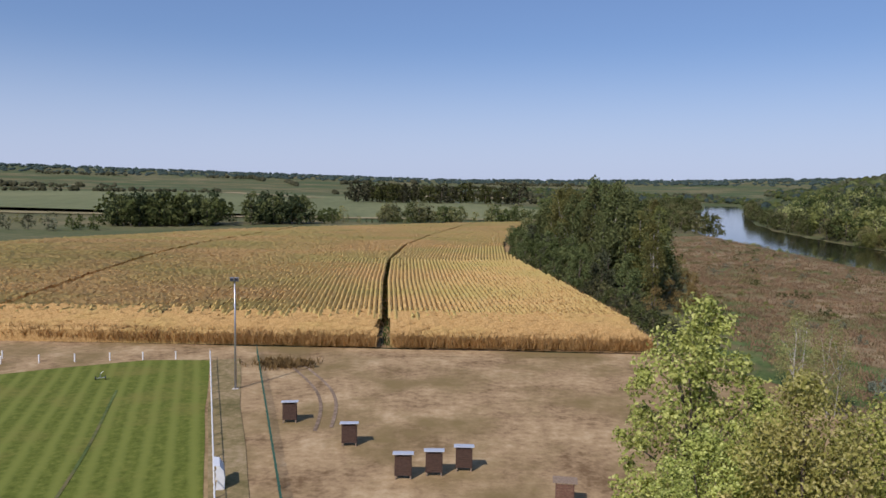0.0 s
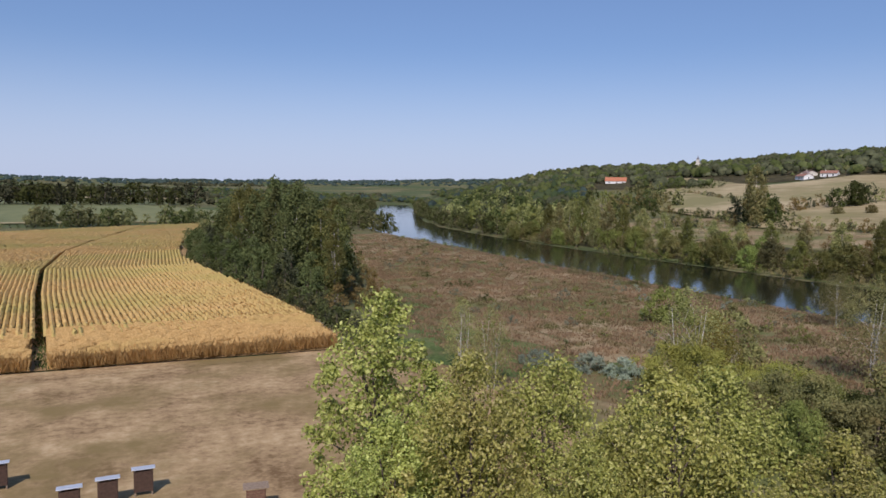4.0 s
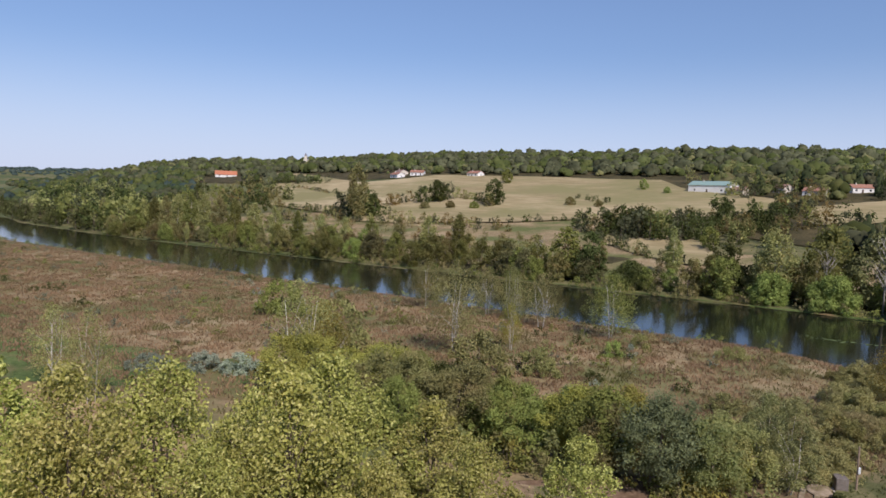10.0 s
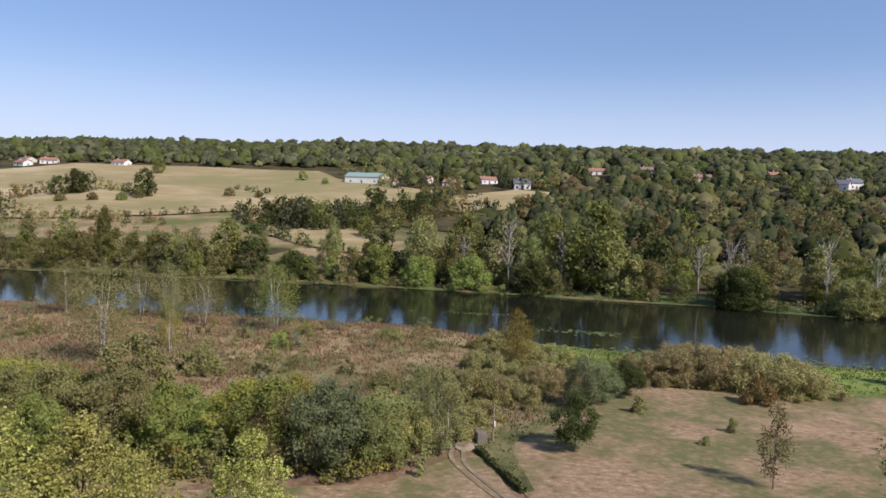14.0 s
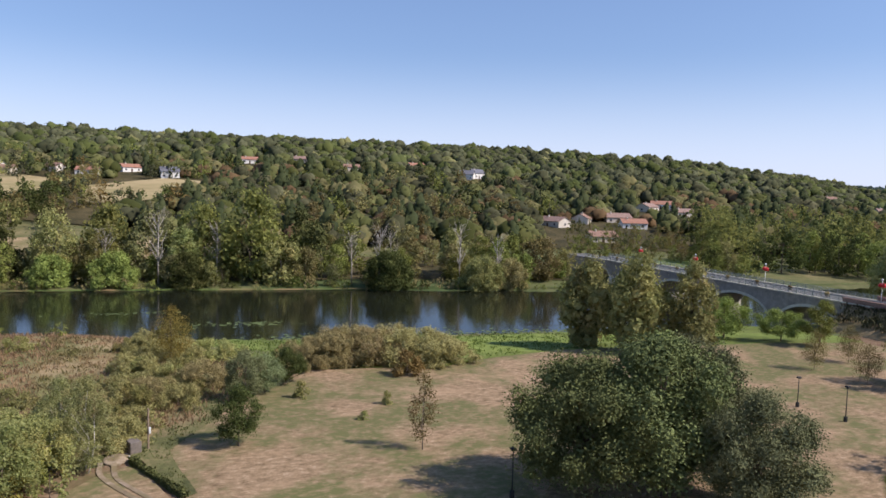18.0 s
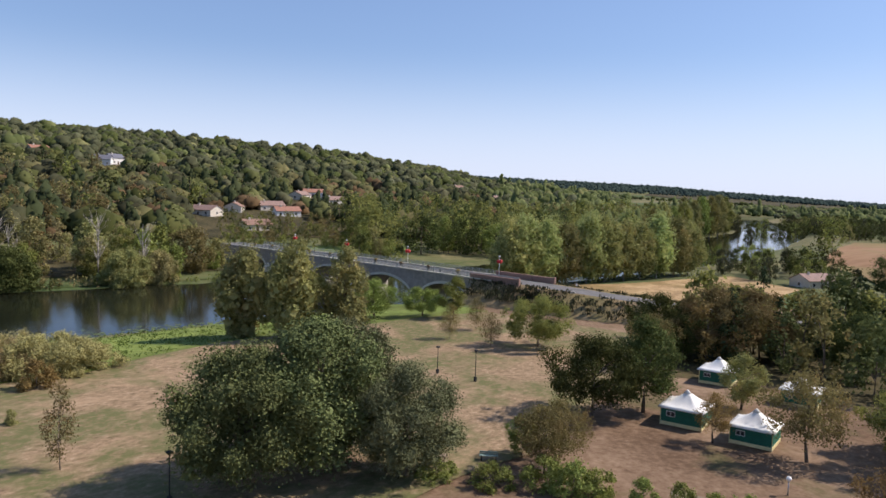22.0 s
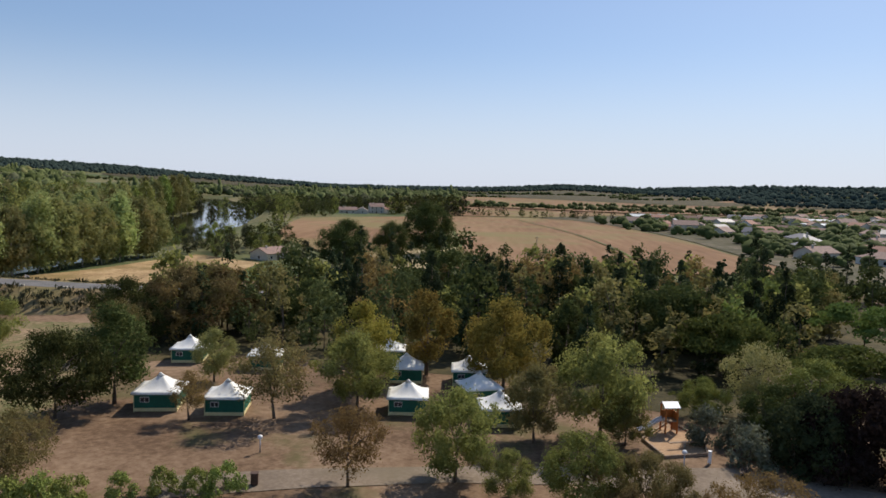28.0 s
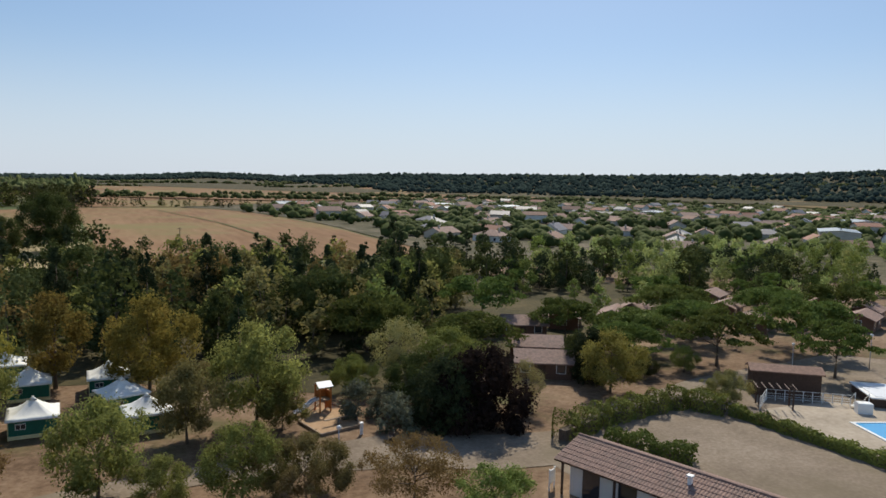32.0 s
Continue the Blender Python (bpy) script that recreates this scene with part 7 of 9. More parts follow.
belt([(-61, -132), (-93, -119), (-130, -109), (-152, -103), (-186, -126), (-114, -144), (-72, -154)], 6.5, 62, [("bank", "leaf_green"), ("camp", "leaf_dark"), ("bank", "leaf_poplar"), ("bank", "leaf_pine"), ("pine", None)], "dense green trees behind the cabins", "trees behind cabins", (7, 11))
belt([(-95, -160), (-200, -130), (-240, -150), (-120, -190)], 9, 55, [("bank", "leaf_poplar"), ("bank", "leaf_green"), ("camp", "leaf_poplar")], "bright green trees before the village", "village edge trees", (6, 9))

# ---- materials of built things ----
M["canvas"] = paint("white_canvas", (0.8, 0.79, 0.74), 0.75, 0.06, 2.0, dirt=(0.55, 0.54, 0.48))
M["green_canvas"] = paint("dark_green_canvas", (0.012, 0.115, 0.072), 0.7, 0.15, 2.0)
M["cream"] = paint("cream_panel", (0.72, 0.62, 0.33), 0.7, 0.08, 2.0)
M["white"] = paint("white_paint", (0.8, 0.8, 0.78), 0.5, 0.05, 2.0)
M["dark_wood"] = paint("dark_stained_boards", (0.075, 0.042, 0.028), 0.7, 0.35, 6, bump=0.01)
M["red_wood"] = paint("reddish_boards", (0.16, 0.085, 0.055), 0.75, 0.3, 6, bump=0.01)
M["wood"] = paint("weathered_wood", (0.27, 0.2, 0.14), 0.8, 0.3, 6, bump=0.01)
M["orange_wood"] = paint("orange_wood", (0.48, 0.16, 0.035), 0.6, 0.2, 4)
M["sheet"] = paint("pale_metal_sheet", (0.62, 0.64, 0.68), 0.45, 0.08, 2.0, metal=0.3)
M["steel"] = paint("galvanised_steel", (0.42, 0.43, 0.45), 0.4, 0.12, 5, metal=0.8)
M["wire"] = paint("green_coated_wire", (0.02, 0.085, 0.06), 0.5, 0.1)
M["black"] = paint("black_rubber", (0.02, 0.02, 0.02), 0.8, 0.1)
M["glass"] = paint("dark_window_glass", (0.03, 0.035, 0.045), 0.08, 0.1, spec=0.8)
M["render_wall"] = paint("pale_rendered_wall", (0.62, 0.56, 0.47), 0.9, 0.1, 0.6, bump=0.01, dirt=(0.45, 0.39, 0.31))
M["white_wall"] = paint("white_rendered_wall", (0.76, 0.74, 0.7), 0.9, 0.06, 0.6, bump=0.01)
M["grey_stone"] = paint("grey_limestone", (0.312, 0.264, 0.221), 0.9, 0.25, 1.2, bump=0.04, dirt=(0.15, 0.14, 0.14))
M["pale_stone"] = paint("pale_dressed_limestone", (0.6, 0.54, 0.43), 0.9, 0.15, 1.5, bump=0.02)
M["brick"] = paint("brown_brick", (0.28, 0.17, 0.13), 0.9, 0.25, 6, bump=0.01)
M["concrete"] = paint("pale_concrete", (0.56, 0.51, 0.44), 0.9, 0.1, 0.8, bump=0.01)
M["tile_red"] = paint("red_roof_tiles", (0.31, 0.155, 0.105), 0.85, 0.3, 3, bump=0.02)
M["tile_pink"] = paint("pinkish_roof_tiles", (0.27, 0.175, 0.14), 0.85, 0.3, 3, bump=0.02, dirt=(0.16, 0.12, 0.1))
M["tile_brown"] = paint("brown_roof_tiles", (0.25, 0.15, 0.11), 0.85, 0.3, 3, bump=0.02)
M["slate"] = paint("grey_slates", (0.14, 0.14, 0.16), 0.6, 0.25, 3)
M["orange_tile"] = paint("bright_orange_tiles", (0.44, 0.165, 0.085), 0.85, 0.22, 2)
M["rail_green"] = paint("grey_green_rail_paint", (0.2, 0.23, 0.21), 0.6, 0.15, 1)
M["blue_sheet"] = paint("grey_blue_metal_roof", (0.2, 0.25, 0.3), 0.5, 0.15, 1)
M["green_sheet"] = paint("green_metal_roof", (0.24, 0.34, 0.3), 0.6, 0.1, 1)
M["flower"] = paint("red_flowers", (0.55, 0.03, 0.03), 0.7, 0.3, 8)
m, n, l, b = nodes_of("pool_water")
b.inputs["Base Color"].default_value = (0.1, 0.38, 0.68, 1)
b.inputs["Roughness"].default_value = 0.08
relief(n, l, b, noise_node(n, l, 2.5, 3), 0.25, 0.03)
M["pool"] = m


# ---- frame tents ----
def make_tent():
    """A square frame tent: cream base, green walls, swept white roof with a capped peak."""
    w = 2.15
    t = thing("frame_tent", "green-walled frame tent with white peaked roof", "tent", group="frame tents")
    part("base_panel", boxes((-w, w, -w, w, 0.05, 0.42), bevel=0.02), t, "cream base panel", M["cream"])
    for a in range(4):
        bm = boxes((-w + 0.06, w - 0.06, -w + 0.03, -w + 0.07, 0.42, 1.85))
        bmesh.ops.rotate(bm, cent=(0, 0, 0), matrix=Matrix.Rotation(a * math.pi / 2, 3, "Z"), verts=bm.verts[:])
        part("wall", bm, t, "dark green canvas wall", M["green_canvas"])
        bm = bmesh.new()
        tube(bm, [(-w + 0.03, -w + 0.03, 0), (-w + 0.03, -w + 0.03, 2.0)], [0.04, 0.04], 6)
        bmesh.ops.rotate(bm, cent=(0, 0, 0), matrix=Matrix.Rotation(a * math.pi / 2, 3, "Z"), verts=bm.verts[:])
        part("corner_post", bm, t, "", M["cream"])
    # the roof: a swept pyramid with scalloped eaves and folds
    bm = bmesh.new()
    prof = [(1.0, 1.82), (1.0, 1.98), (0.82, 2.08), (0.6, 2.3), (0.4, 2.62), (0.22, 3.0), (0.1, 3.28)]
    rings = []
    for f, z in prof:
        ring = []
        for k in range(32):
            a = math.pi * 2 * k / 32 + math.pi / 4
            q = max(abs(math.cos(a)), abs(math.sin(a)))
            rd = (w + 0.22) * f / q * (1 if f > 0.15 else q)
            sag = -0.06 * math.sin(4 * a) ** 2 * f if f < 1 else 0
            ring.append(bm.verts.new((rd * math.cos(a), rd * math.sin(a), z + sag)))
        rings.append(ring)
    for r, s in zip(rings, rings[1:]):
        for k in range(32):
            bm.faces.new((r[k], r[(k + 1) % 32], s[(k + 1) % 32], s[k]))
    bm.faces.new(rings[-1])
    part("roof", bm, t, "swept white canvas roof", M["canvas"], True)
    bm = bmesh.new()
    bmesh.ops.create_cone(bm, cap_ends=True, segments=12, radius1=0.42, radius2=0.06, depth=0.36, matrix=Matrix.Translation((0, 0, 3.36)))
    part("peak_cap", bm, t, "white conical vent cap", M["canvas"], True)
    win = part("window", boxes((-1.5, -0.6, -w - 0.01, -w + 0.05, 1.0, 1.55)), t, "small white-framed window", M["white"])
    for k in range(2):
        part("pane", boxes((-1.45 + k * 0.43, -1.06 + k * 0.43, -w - 0.02, -w, 1.05, 1.5)), win, "", M["glass"])
    return t


TENT = make_tent()
TENTS = [(30.7, -66.4, 190), (23.9, -66.0, 188), (6.9, -68.6, 184), (8.3, -79.7, 184), (1.2, -79.7, 182), (0.0, -72.8, 200), (-2.0, -66.4, 186), (35.3, -84.4, 190), (25.3, -82.6, 188), (11.3, -88.0, 184)]
for k, (x, y, a) in enumerate(TENTS):
    m = pose(x, y, land_z(x, y) + 0.06, 0, 0, a) @ Matrix.Diagonal((0.92, 0.92, 0.94, 1))
    if k == 0:
        TENT.matrix_basis = m
    else:
        copy_thing(TENT, m)


# ---- archery butts on the lot ----
def make_butt():
    t = thing("target_shelter", "dark wooden target shelter with pale metal roof", "shelter", group="target shelters")
    for sx in (-0.56, 0.56):
        for sy in (-0.28, 0.28):
            part("leg", boxes((sx - 0.05, sx + 0.05, sy - 0.05, sy + 0.05, 0, 1.85)), t, "", M["wood"])
    for sx in (-0.62, 0.62):
        part("side_panel", boxes((sx - 0.02, sx + 0.02, -0.33, 0.33, 0.32, 1.82)), t, "", M["dark_wood"])
    back = part("back_panel", boxes((-0.6, 0.6, 0.33, 0.36, 0.32, 1.82)), t, "", M["dark_wood"])
    for k in range(9):
        part("board", boxes((-0.6, 0.6, -0.37, -0.335, 0.32 + k * 0.166, 0.475 + k * 0.166), bevel=0.006), t, "", M["dark_wood"])
    bm = boxes((-0.78, 0.78, -0.55, 0.55, 1.9, 1.96), bevel=0.01)
    bmesh.ops.rotate(bm, cent=(0, 0, 1.93), matrix=Matrix.Rotation(radians(-9), 3, "X"), verts=bm.verts[:])
    part("roof_sheet", bm, t, "pale metal roof sheet", M["sheet"])
    part("batten", boxes((-0.7, 0.7, -0.02, 0.02, 1.84, 1.9)), t, "", M["wood"])
    return t


BUTT = make_butt()
for k, (x, y, a) in enumerate([(-13.8, 64.4, 8), (-7.6, 58.8, 5), (-2.7, 52.2, 2), (-0.4, 52.9, 1), (1.9, 53.9, -1)]):
    m = pose(x, y, 0.05, 0, 0, a)
    if k == 0:
        BUTT.matrix_basis = m
    else:
        copy_thing(BUTT, m)
crate = thing("open_shelter", "reddish wooden shelter with a slatted top", "shelter", pose(8.7, 48.0, 0.05, 0, 0, -8))
for sx in (-0.6, 0.6):
    part("side_panel", boxes((sx - 0.03, sx + 0.03, -0.4, 0.4, 0.1, 1.75)), crate, "", M["red_wood"])
for k in range(8):
    part("board", boxes((-0.6, 0.6, -0.45, -0.41, 0.1 + k * 0.2, 0.28 + k * 0.2), bevel=0.006), crate, "", M["red_wood"])
for k in range(7):
    part("roof_slat", boxes((-0.85, 0.85, -0.55 + k * 0.17, -0.43 + k * 0.17, 1.78, 1.83)), crate, "", M["wood"])

# ---- floodlight mast, rail, wire fence, players' shelter, sprinkler ----
mast = thing("floodlight_mast", "tall grey steel floodlight mast by the pitch", "floodlight", pose(-21.7, 74.5, 0.1))
bm = bmesh.new()
tube(bm, [(0, 0, 0), (0, 0, 6), (0, 0, 11.6)], [0.13, 0.1, 0.07], 12)
part("pole", bm, mast, "", M["steel"], True)
part("foot_plate", boxes((-0.3, 0.3, -0.3, 0.3, 0, 0.06)), mast, "", M["concrete"])
part("crossbar", boxes((-0.4, 0.4, -0.05, 0.05, 11.45, 11.55)), mast, "", M["steel"])
for sx in (-0.24, 0.24):
    lamp = part("lamp_head", boxes((sx - 0.2, sx + 0.2, -0.3, 0.06, 11.5, 11.9), bevel=0.03), mast, "square floodlight head", M["steel"])
    part("lens", boxes((sx - 0.16, sx + 0.16, -0.33, -0.3, 11.54, 11.86)), lamp, "", M["glass"])

rail = thing("pitch_rail", "low white rail along the sports pitch", "rail")
x0, y0, x1, y1 = -28.6, 87.5, -12.2, 38.0
for k in range(21):
    f = k / 20
    px_, py_ = x0 + (x1 - x0) * f, y0 + (y1 - y0) * f
    part("post", boxes((px_ - 0.05, px_ + 0.05, py_ - 0.05, py_ + 0.05, 0.08, 1.06)), rail, "", M["white"])
bm = bmesh.new()
tube(bm, [(x0, y0, 1.1), (x1, y1, 1.1)], [0.035, 0.035], 8)
part("top_rail", bm, rail, "", M["white"])
for k, (x, y) in enumerate([(-32.6, 86.8), (-36.4, 86.2), (-40.1, 85.5), (-43.9, 84.6), (-47.8, 83.9), (-51.8, 83.0), (-53.2, 85.6), (-56.8, 82.4), (-55.2, 81.2), (-61, 84.0)]):
    t = thing("rail_post", "short white post beside the pitch", "post", pose(x, y, 0.07), "white posts")
    part("shaft", boxes((-0.06, 0.06, -0.06, 0.06, 0, 0.95), bevel=0.01), t, "", M["white"])
    part("cap", boxes((-0.07, 0.07, -0.07, 0.07, 0.95, 1.0)), t, "", M["white"])

fence = thing("wire_fence", "green wire mesh fence across dry ground", "fence")
fx0, fy0, fx1, fy1 = -23.6, 90.5, -8.6, 40.0
ln = math.hypot(fx1 - fx0, fy1 - fy0)
ux, uy = (fx1 - fx0) / ln, (fy1 - fy0) / ln
for k in range(27):
    px_, py_ = fx0 + (fx1 - fx0) * k / 26, fy0 + (fy1 - fy0) * k / 26
    bm = bmesh.new()
    tube(bm, [(px_, py_, 0.05), (px_, py_, 1.25)], [0.035, 0.035], 6)
    part("post", bm, fence, "", M["wire"])
bm = bmesh.new()
for k in range(9):
    z = 0.12 + k * 0.13
    tube(bm, [(fx0, fy0, z), (fx1, fy1, z)], [0.009, 0.009], 4)
for k in range(int(ln / 0.14)):
    px_, py_ = fx0 + ux * k * 0.14, fy0 + uy * k * 0.14
    tube(bm, [(px_, py_, 0.1), (px_, py_, 1.18)], [0.007, 0.007], 3)
tagged(part("wire_mesh", bm, fence, "", M["wire"]), kind="stuff")

dug = thing("players_shelter", "curved white players' shelter at the touchline", "shelter", pose(-15.9, 50.2, 0.12, 0, 0, -72) @ Matrix.Diagonal((0.9, 0.8, 0.88, 1)))
bm = bmesh.new()
arc = [(0.45, 0.0), (0.5, 0.9), (0.4, 1.5), (0.05, 1.95), (-0.5, 2.05)]
for (ya, za), (yb, zb) in zip(arc, arc[1:]):
    for sx in (1,):
        vs = [bm.verts.new(c) for c in ((-1.0, ya, za), (1.0, ya, za), (1.0, yb, zb), (-1.0, yb, zb), (-1.0, ya + 0.04, za + 0.02), (1.0, ya + 0.04, za + 0.02), (1.0, yb + 0.04, zb + 0.03), (-1.0, yb + 0.04, zb + 0.03))]
        for f in ((0, 1, 2, 3), (7, 6, 5, 4), (0, 4, 5, 1), (3, 2, 6, 7), (0, 3, 7, 4), (1, 5, 6, 2)):
            bm.faces.new([vs[i] for i in f])
part("shell", bm, dug, "", M["white"])
for sx in (-1.0, 1.0):
    bm = bmesh.new()
    pts = [(0.45, 0.0), (0.5, 0.9), (0.4, 1.5), (0.05, 1.95), (-0.3, 1.6), (-0.15, 0.9), (-0.3, 0.0)]
    a = [bm.verts.new((sx - 0.02, y, z)) for y, z in pts]
    c = [bm.verts.new((sx + 0.02, y, z)) for y, z in pts]
    bm.faces.new(a[::-1])
    bm.faces.new(c)
    for i in range(7):
        bm.faces.new((a[i], a[(i + 1) % 7], c[(i + 1) % 7], c[i]))
    part("side_panel", bm, dug, "", M["white"])
part("bench", boxes((-0.95, 0.95, 0.05, 0.4, 0.42, 0.47)), dug, "", M["wood"])

spr = thing("sprinkler", "wheeled sprinkler standing on the turf", "sprinkler", pose(-37.2, 77.0, 0.12, 0, 0, 20))
for sx in (-0.5, 0.5):
    bm = bmesh.new()
    bmesh.ops.create_cone(bm, cap_ends=True, segments=16, radius1=0.22, radius2=0.22, depth=0.08, matrix=Matrix.Translation((sx, 0, 0.22)) @ Matrix.Rotation(math.pi / 2, 4, "Y"))
    part("wheel", bm, spr, "", M["black"])
bm = bmesh.new()
tube(bm, [(-0.5, 0, 0.22), (0.5, 0, 0.22)], [0.03, 0.03], 6)
tube(bm, [(0, 0, 0.2), (0, 0, 0.75)], [0.035, 0.03], 6)
part("frame", bm, spr, "", M["steel"])
bm = bmesh.new()
tube(bm, [(0, 0, 0.75), (0.35, 0, 0.95)], [0.03, 0.015], 6)
part("nozzle", bm, spr, "", M["steel"])


# ---- bridge over the river, with its ramp and road ----
BX0, BX1, BY, DECK = 93.5, 193.5, -115.5, 4.0
bridge = thing("stone_bridge", "grey stone arch bridge with pale arch rings", "bridge")
BW = 4.2
spans = [(99.0, 115.5), (118.0, 136.5), (139.0, 157.5), (160.0, 176.5), (178.5, 191.0)]


def arch_z(x, a, c):
    f = (x - (a + c) / 2) / ((c - a) / 2)
    return WATER_Z + 0.7 + 4.4 * math.sqrt(max(0.0, 1 - f * f))


for sy in (-1, 1):
    bm = bmesh.new()
    y = BY + sy * BW
    y2 = y - sy * 0.6
    xs = [BX0]
    for a, c in spans:
        xs += [a] + [a + (c - a) * (0.5 - 0.5 * math.cos(math.pi * k / 18)) for k in range(1, 18)] + [c]
    xs.append(BX1)
    low = []
    for x in xs:
        z = WATER_Z - 1.5
        for a, c in spans:
            if a < x < c:
                z = arch_z(x, a, c)
        low.append(z)
    prev = None
    for i, x in enumerate(xs):
        cur = [bm.verts.new((x, y, low[i])), bm.verts.new((x, y, DECK + 0.15)), bm.verts.new((x, y2, DECK + 0.15)), bm.verts.new((x, y2, low[i]))]
        if prev:
            for k in range(4):
                bm.faces.new((prev[k], prev[(k + 1) % 4], cur[(k + 1) % 4], cur[k]))
        prev = cur
    part("spandrel_wall", bm, bridge, "grey stone side wall", M["grey_stone"])
for a, c in spans:
    vb = bmesh.new()
    prev = None
    for k in range(19):
        x = a + (c - a) * (0.5 - 0.5 * math.cos(math.pi * k / 18))
        z = arch_z(x, a, c) if 0 < k < 18 else WATER_Z + 0.7
        cur = [vb.verts.new((x, BY - BW + 0.3, z)), vb.verts.new((x, BY + BW - 0.3, z)), vb.verts.new((x, BY + BW - 0.3, z + 0.5)), vb.verts.new((x, BY - BW + 0.3, z + 0.5))]
        if prev:
            for q in range(4):
                vb.faces.new((prev[q], prev[(q + 1) % 4], cur[(q + 1) % 4], cur[q]))
        prev = cur
    part("vault", vb, bridge, "", M["grey_stone"])
    # dressed voussoirs round each arch
    for sy in (-1, 1):
        ring = part("arch_ring", boxes((a - 0.25, a, BY + sy * (BW + 0.04) - 0.05, BY + sy * (BW + 0.04) + 0.05, WATER_Z, WATER_Z + 0.7)), bridge, "pale dressed arch ring", M["pale_stone"])
        for k in range(22):
            f0, f1 = math.pi * k / 22, math.pi * (k + 0.93) / 22
            cx, hw_ = (a + c) / 2, (c - a) / 2
            pts = []
            for f, e in ((f0, 0), (f1, 0), (f1, 0.55), (f0, 0.55)):
                pts.append((cx - (hw_ + e) * math.cos(f), WATER_Z + 0.7 + (4.4 + e) * math.sin(f)))
            vb = bmesh.new()
            yo, yi = BY + sy * (BW + 0.07), BY + sy * (BW - 0.1)
            A = [vb.verts.new((px_, yo, pz)) for px_, pz in pts]
            B = [vb.verts.new((px_, yi, pz)) for px_, pz in pts]
            vb.faces.new(A)
            vb.faces.new(B[::-1])
            for q in range(4):
                vb.faces.new((A[q], A[(q + 1) % 4], B[(q + 1) % 4], B[q]))
            part("stone", vb, ring, "", M["pale_stone"])
for (a, c), (d, e) in zip(spans, spans[1:]):
    pm = boxes((c - 0.1, d + 0.1, BY - BW - 0.9, BY + BW + 0.9, WATER_Z - 2, WATER_Z + 2.3), bevel=0.2)
    pier = part("pier", pm, bridge, "pale stone pier with pointed cutwater", M["pale_stone"])
    for sy in (-1, 1):
        cm = bmesh.new()
        mid = (c + d) / 2
        base = [cm.verts.new(v) for v in ((c - 0.2, BY + sy * BW, WATER_Z + 2.3), (d + 0.2, BY + sy * BW, WATER_Z + 2.3), (mid, BY + sy * (BW + 1.6), WATER_Z + 2.3))]
        foot = [cm.verts.new((v.co.x, v.co.y, WATER_Z - 2)) for v in base]
        tip = cm.verts.new((mid, BY + sy * BW, WATER_Z + 3.5))
        cm.faces.new(foot)
        for q in range(3):
            cm.faces.new((base[q], base[(q + 1) % 3], foot[(q + 1) % 3], foot[q]))
            cm.faces.new((base[q], base[(q + 1) % 3], tip))
        part("cutwater", cm, pier, "", M["pale_stone"])
part("deck", boxes((BX0, BX1 + 12, BY - BW + 0.05, BY + BW - 0.05, DECK - 0.4, DECK + 0.02)), bridge, "grey asphalt deck", M["asphalt"])
for sy in (-1, 1):
    part("cornice", boxes((BX0, BX1, BY + sy * BW - 0.3, BY + sy * BW + 0.3, DECK + 0.15, DECK + 0.36)), bridge, "", M["pale_stone"])
    for k in range(46):
        x = 101 + k * 2.0
        part("rail_post", boxes((x - 0.06, x + 0.06, BY + sy * BW - 0.06, BY + sy * BW + 0.06, DECK + 0.36, DECK + 1.25)), bridge, "", M["rail_green"])
    for z in (0.62, 0.9, 1.22):
        part("rail_bar", boxes((100, BX1, BY + sy * BW - 0.035, BY + sy * BW + 0.035, DECK + z - 0.035, DECK + z + 0.035)), bridge, "grey-green railing bar", M["rail_green"])
    bm = bmesh.new()
    for k in range(334):
        x = 100.2 + k * 0.28
        box(bm, x - 0.018, x + 0.018, BY + sy * BW - 0.018, BY + sy * BW + 0.018, DECK + 0.36, DECK + 1.2)
    tagged(part("balusters", bm, bridge, "thin grey-green balusters", M["rail_green"]), kind="stuff")
    x = 86.5 if sy > 0 else 84.0
    wall_b = part("end_parapet", boxes((x + 1, 100, BY + sy * BW - 0.2, BY + sy * BW + 0.2, DECK - 0.2, DECK + 1.05), bevel=0.02), bridge, "brown brick end parapet", M["brick"])
    part("coping", boxes((x + 0.9, 100.1, BY + sy * BW - 0.26, BY + sy * BW + 0.26, DECK + 1.05, DECK + 1.17)), wall_b, "", M["brick"])
    part("end_post", boxes((x + 0.5, x + 1.05, BY + sy * BW - 0.3, BY + sy * BW + 0.3, DECK - 0.6, DECK + 1.3), bevel=0.03), bridge, "brown brick end post", M["brick"])
part("abutment", boxes((82, 99.0, BY - BW, BY + BW, -3.5, DECK - 0.2)), bridge, "", M["grey_stone"])
part("abutment", boxes((191.0, 206, BY - BW, BY + BW, -4, DECK - 0.2)), bridge, "", M["grey_stone"])

# embankment that carries the road down from the bridge
line = np.array([(98, -115.5), (86, -115.6), (72, -117), (58, -121), (40, -128), (10, -140), (-30, -152), (-80, -162)])
hgt = [4.0, 4.0, 3.5, 2.7, 1.6, 0.5, 0.12, 0.1]
d = np.concatenate([[0], np.cumsum(np.hypot(*np.diff(line, axis=0).T))])
s = np.linspace(0, d[-1], 60)
cx, cy, cz = (np.interp(s, d, q) for q in (line[:, 0], line[:, 1], hgt))
tx, ty = np.gradient(cx), np.gradient(cy)
q = np.hypot(tx, ty)
nx, ny = -ty / q, tx / q
prof = [(-1, 2.9, 0), (-1, 2.9, 0.02), (1, 2.9, 0.02)]
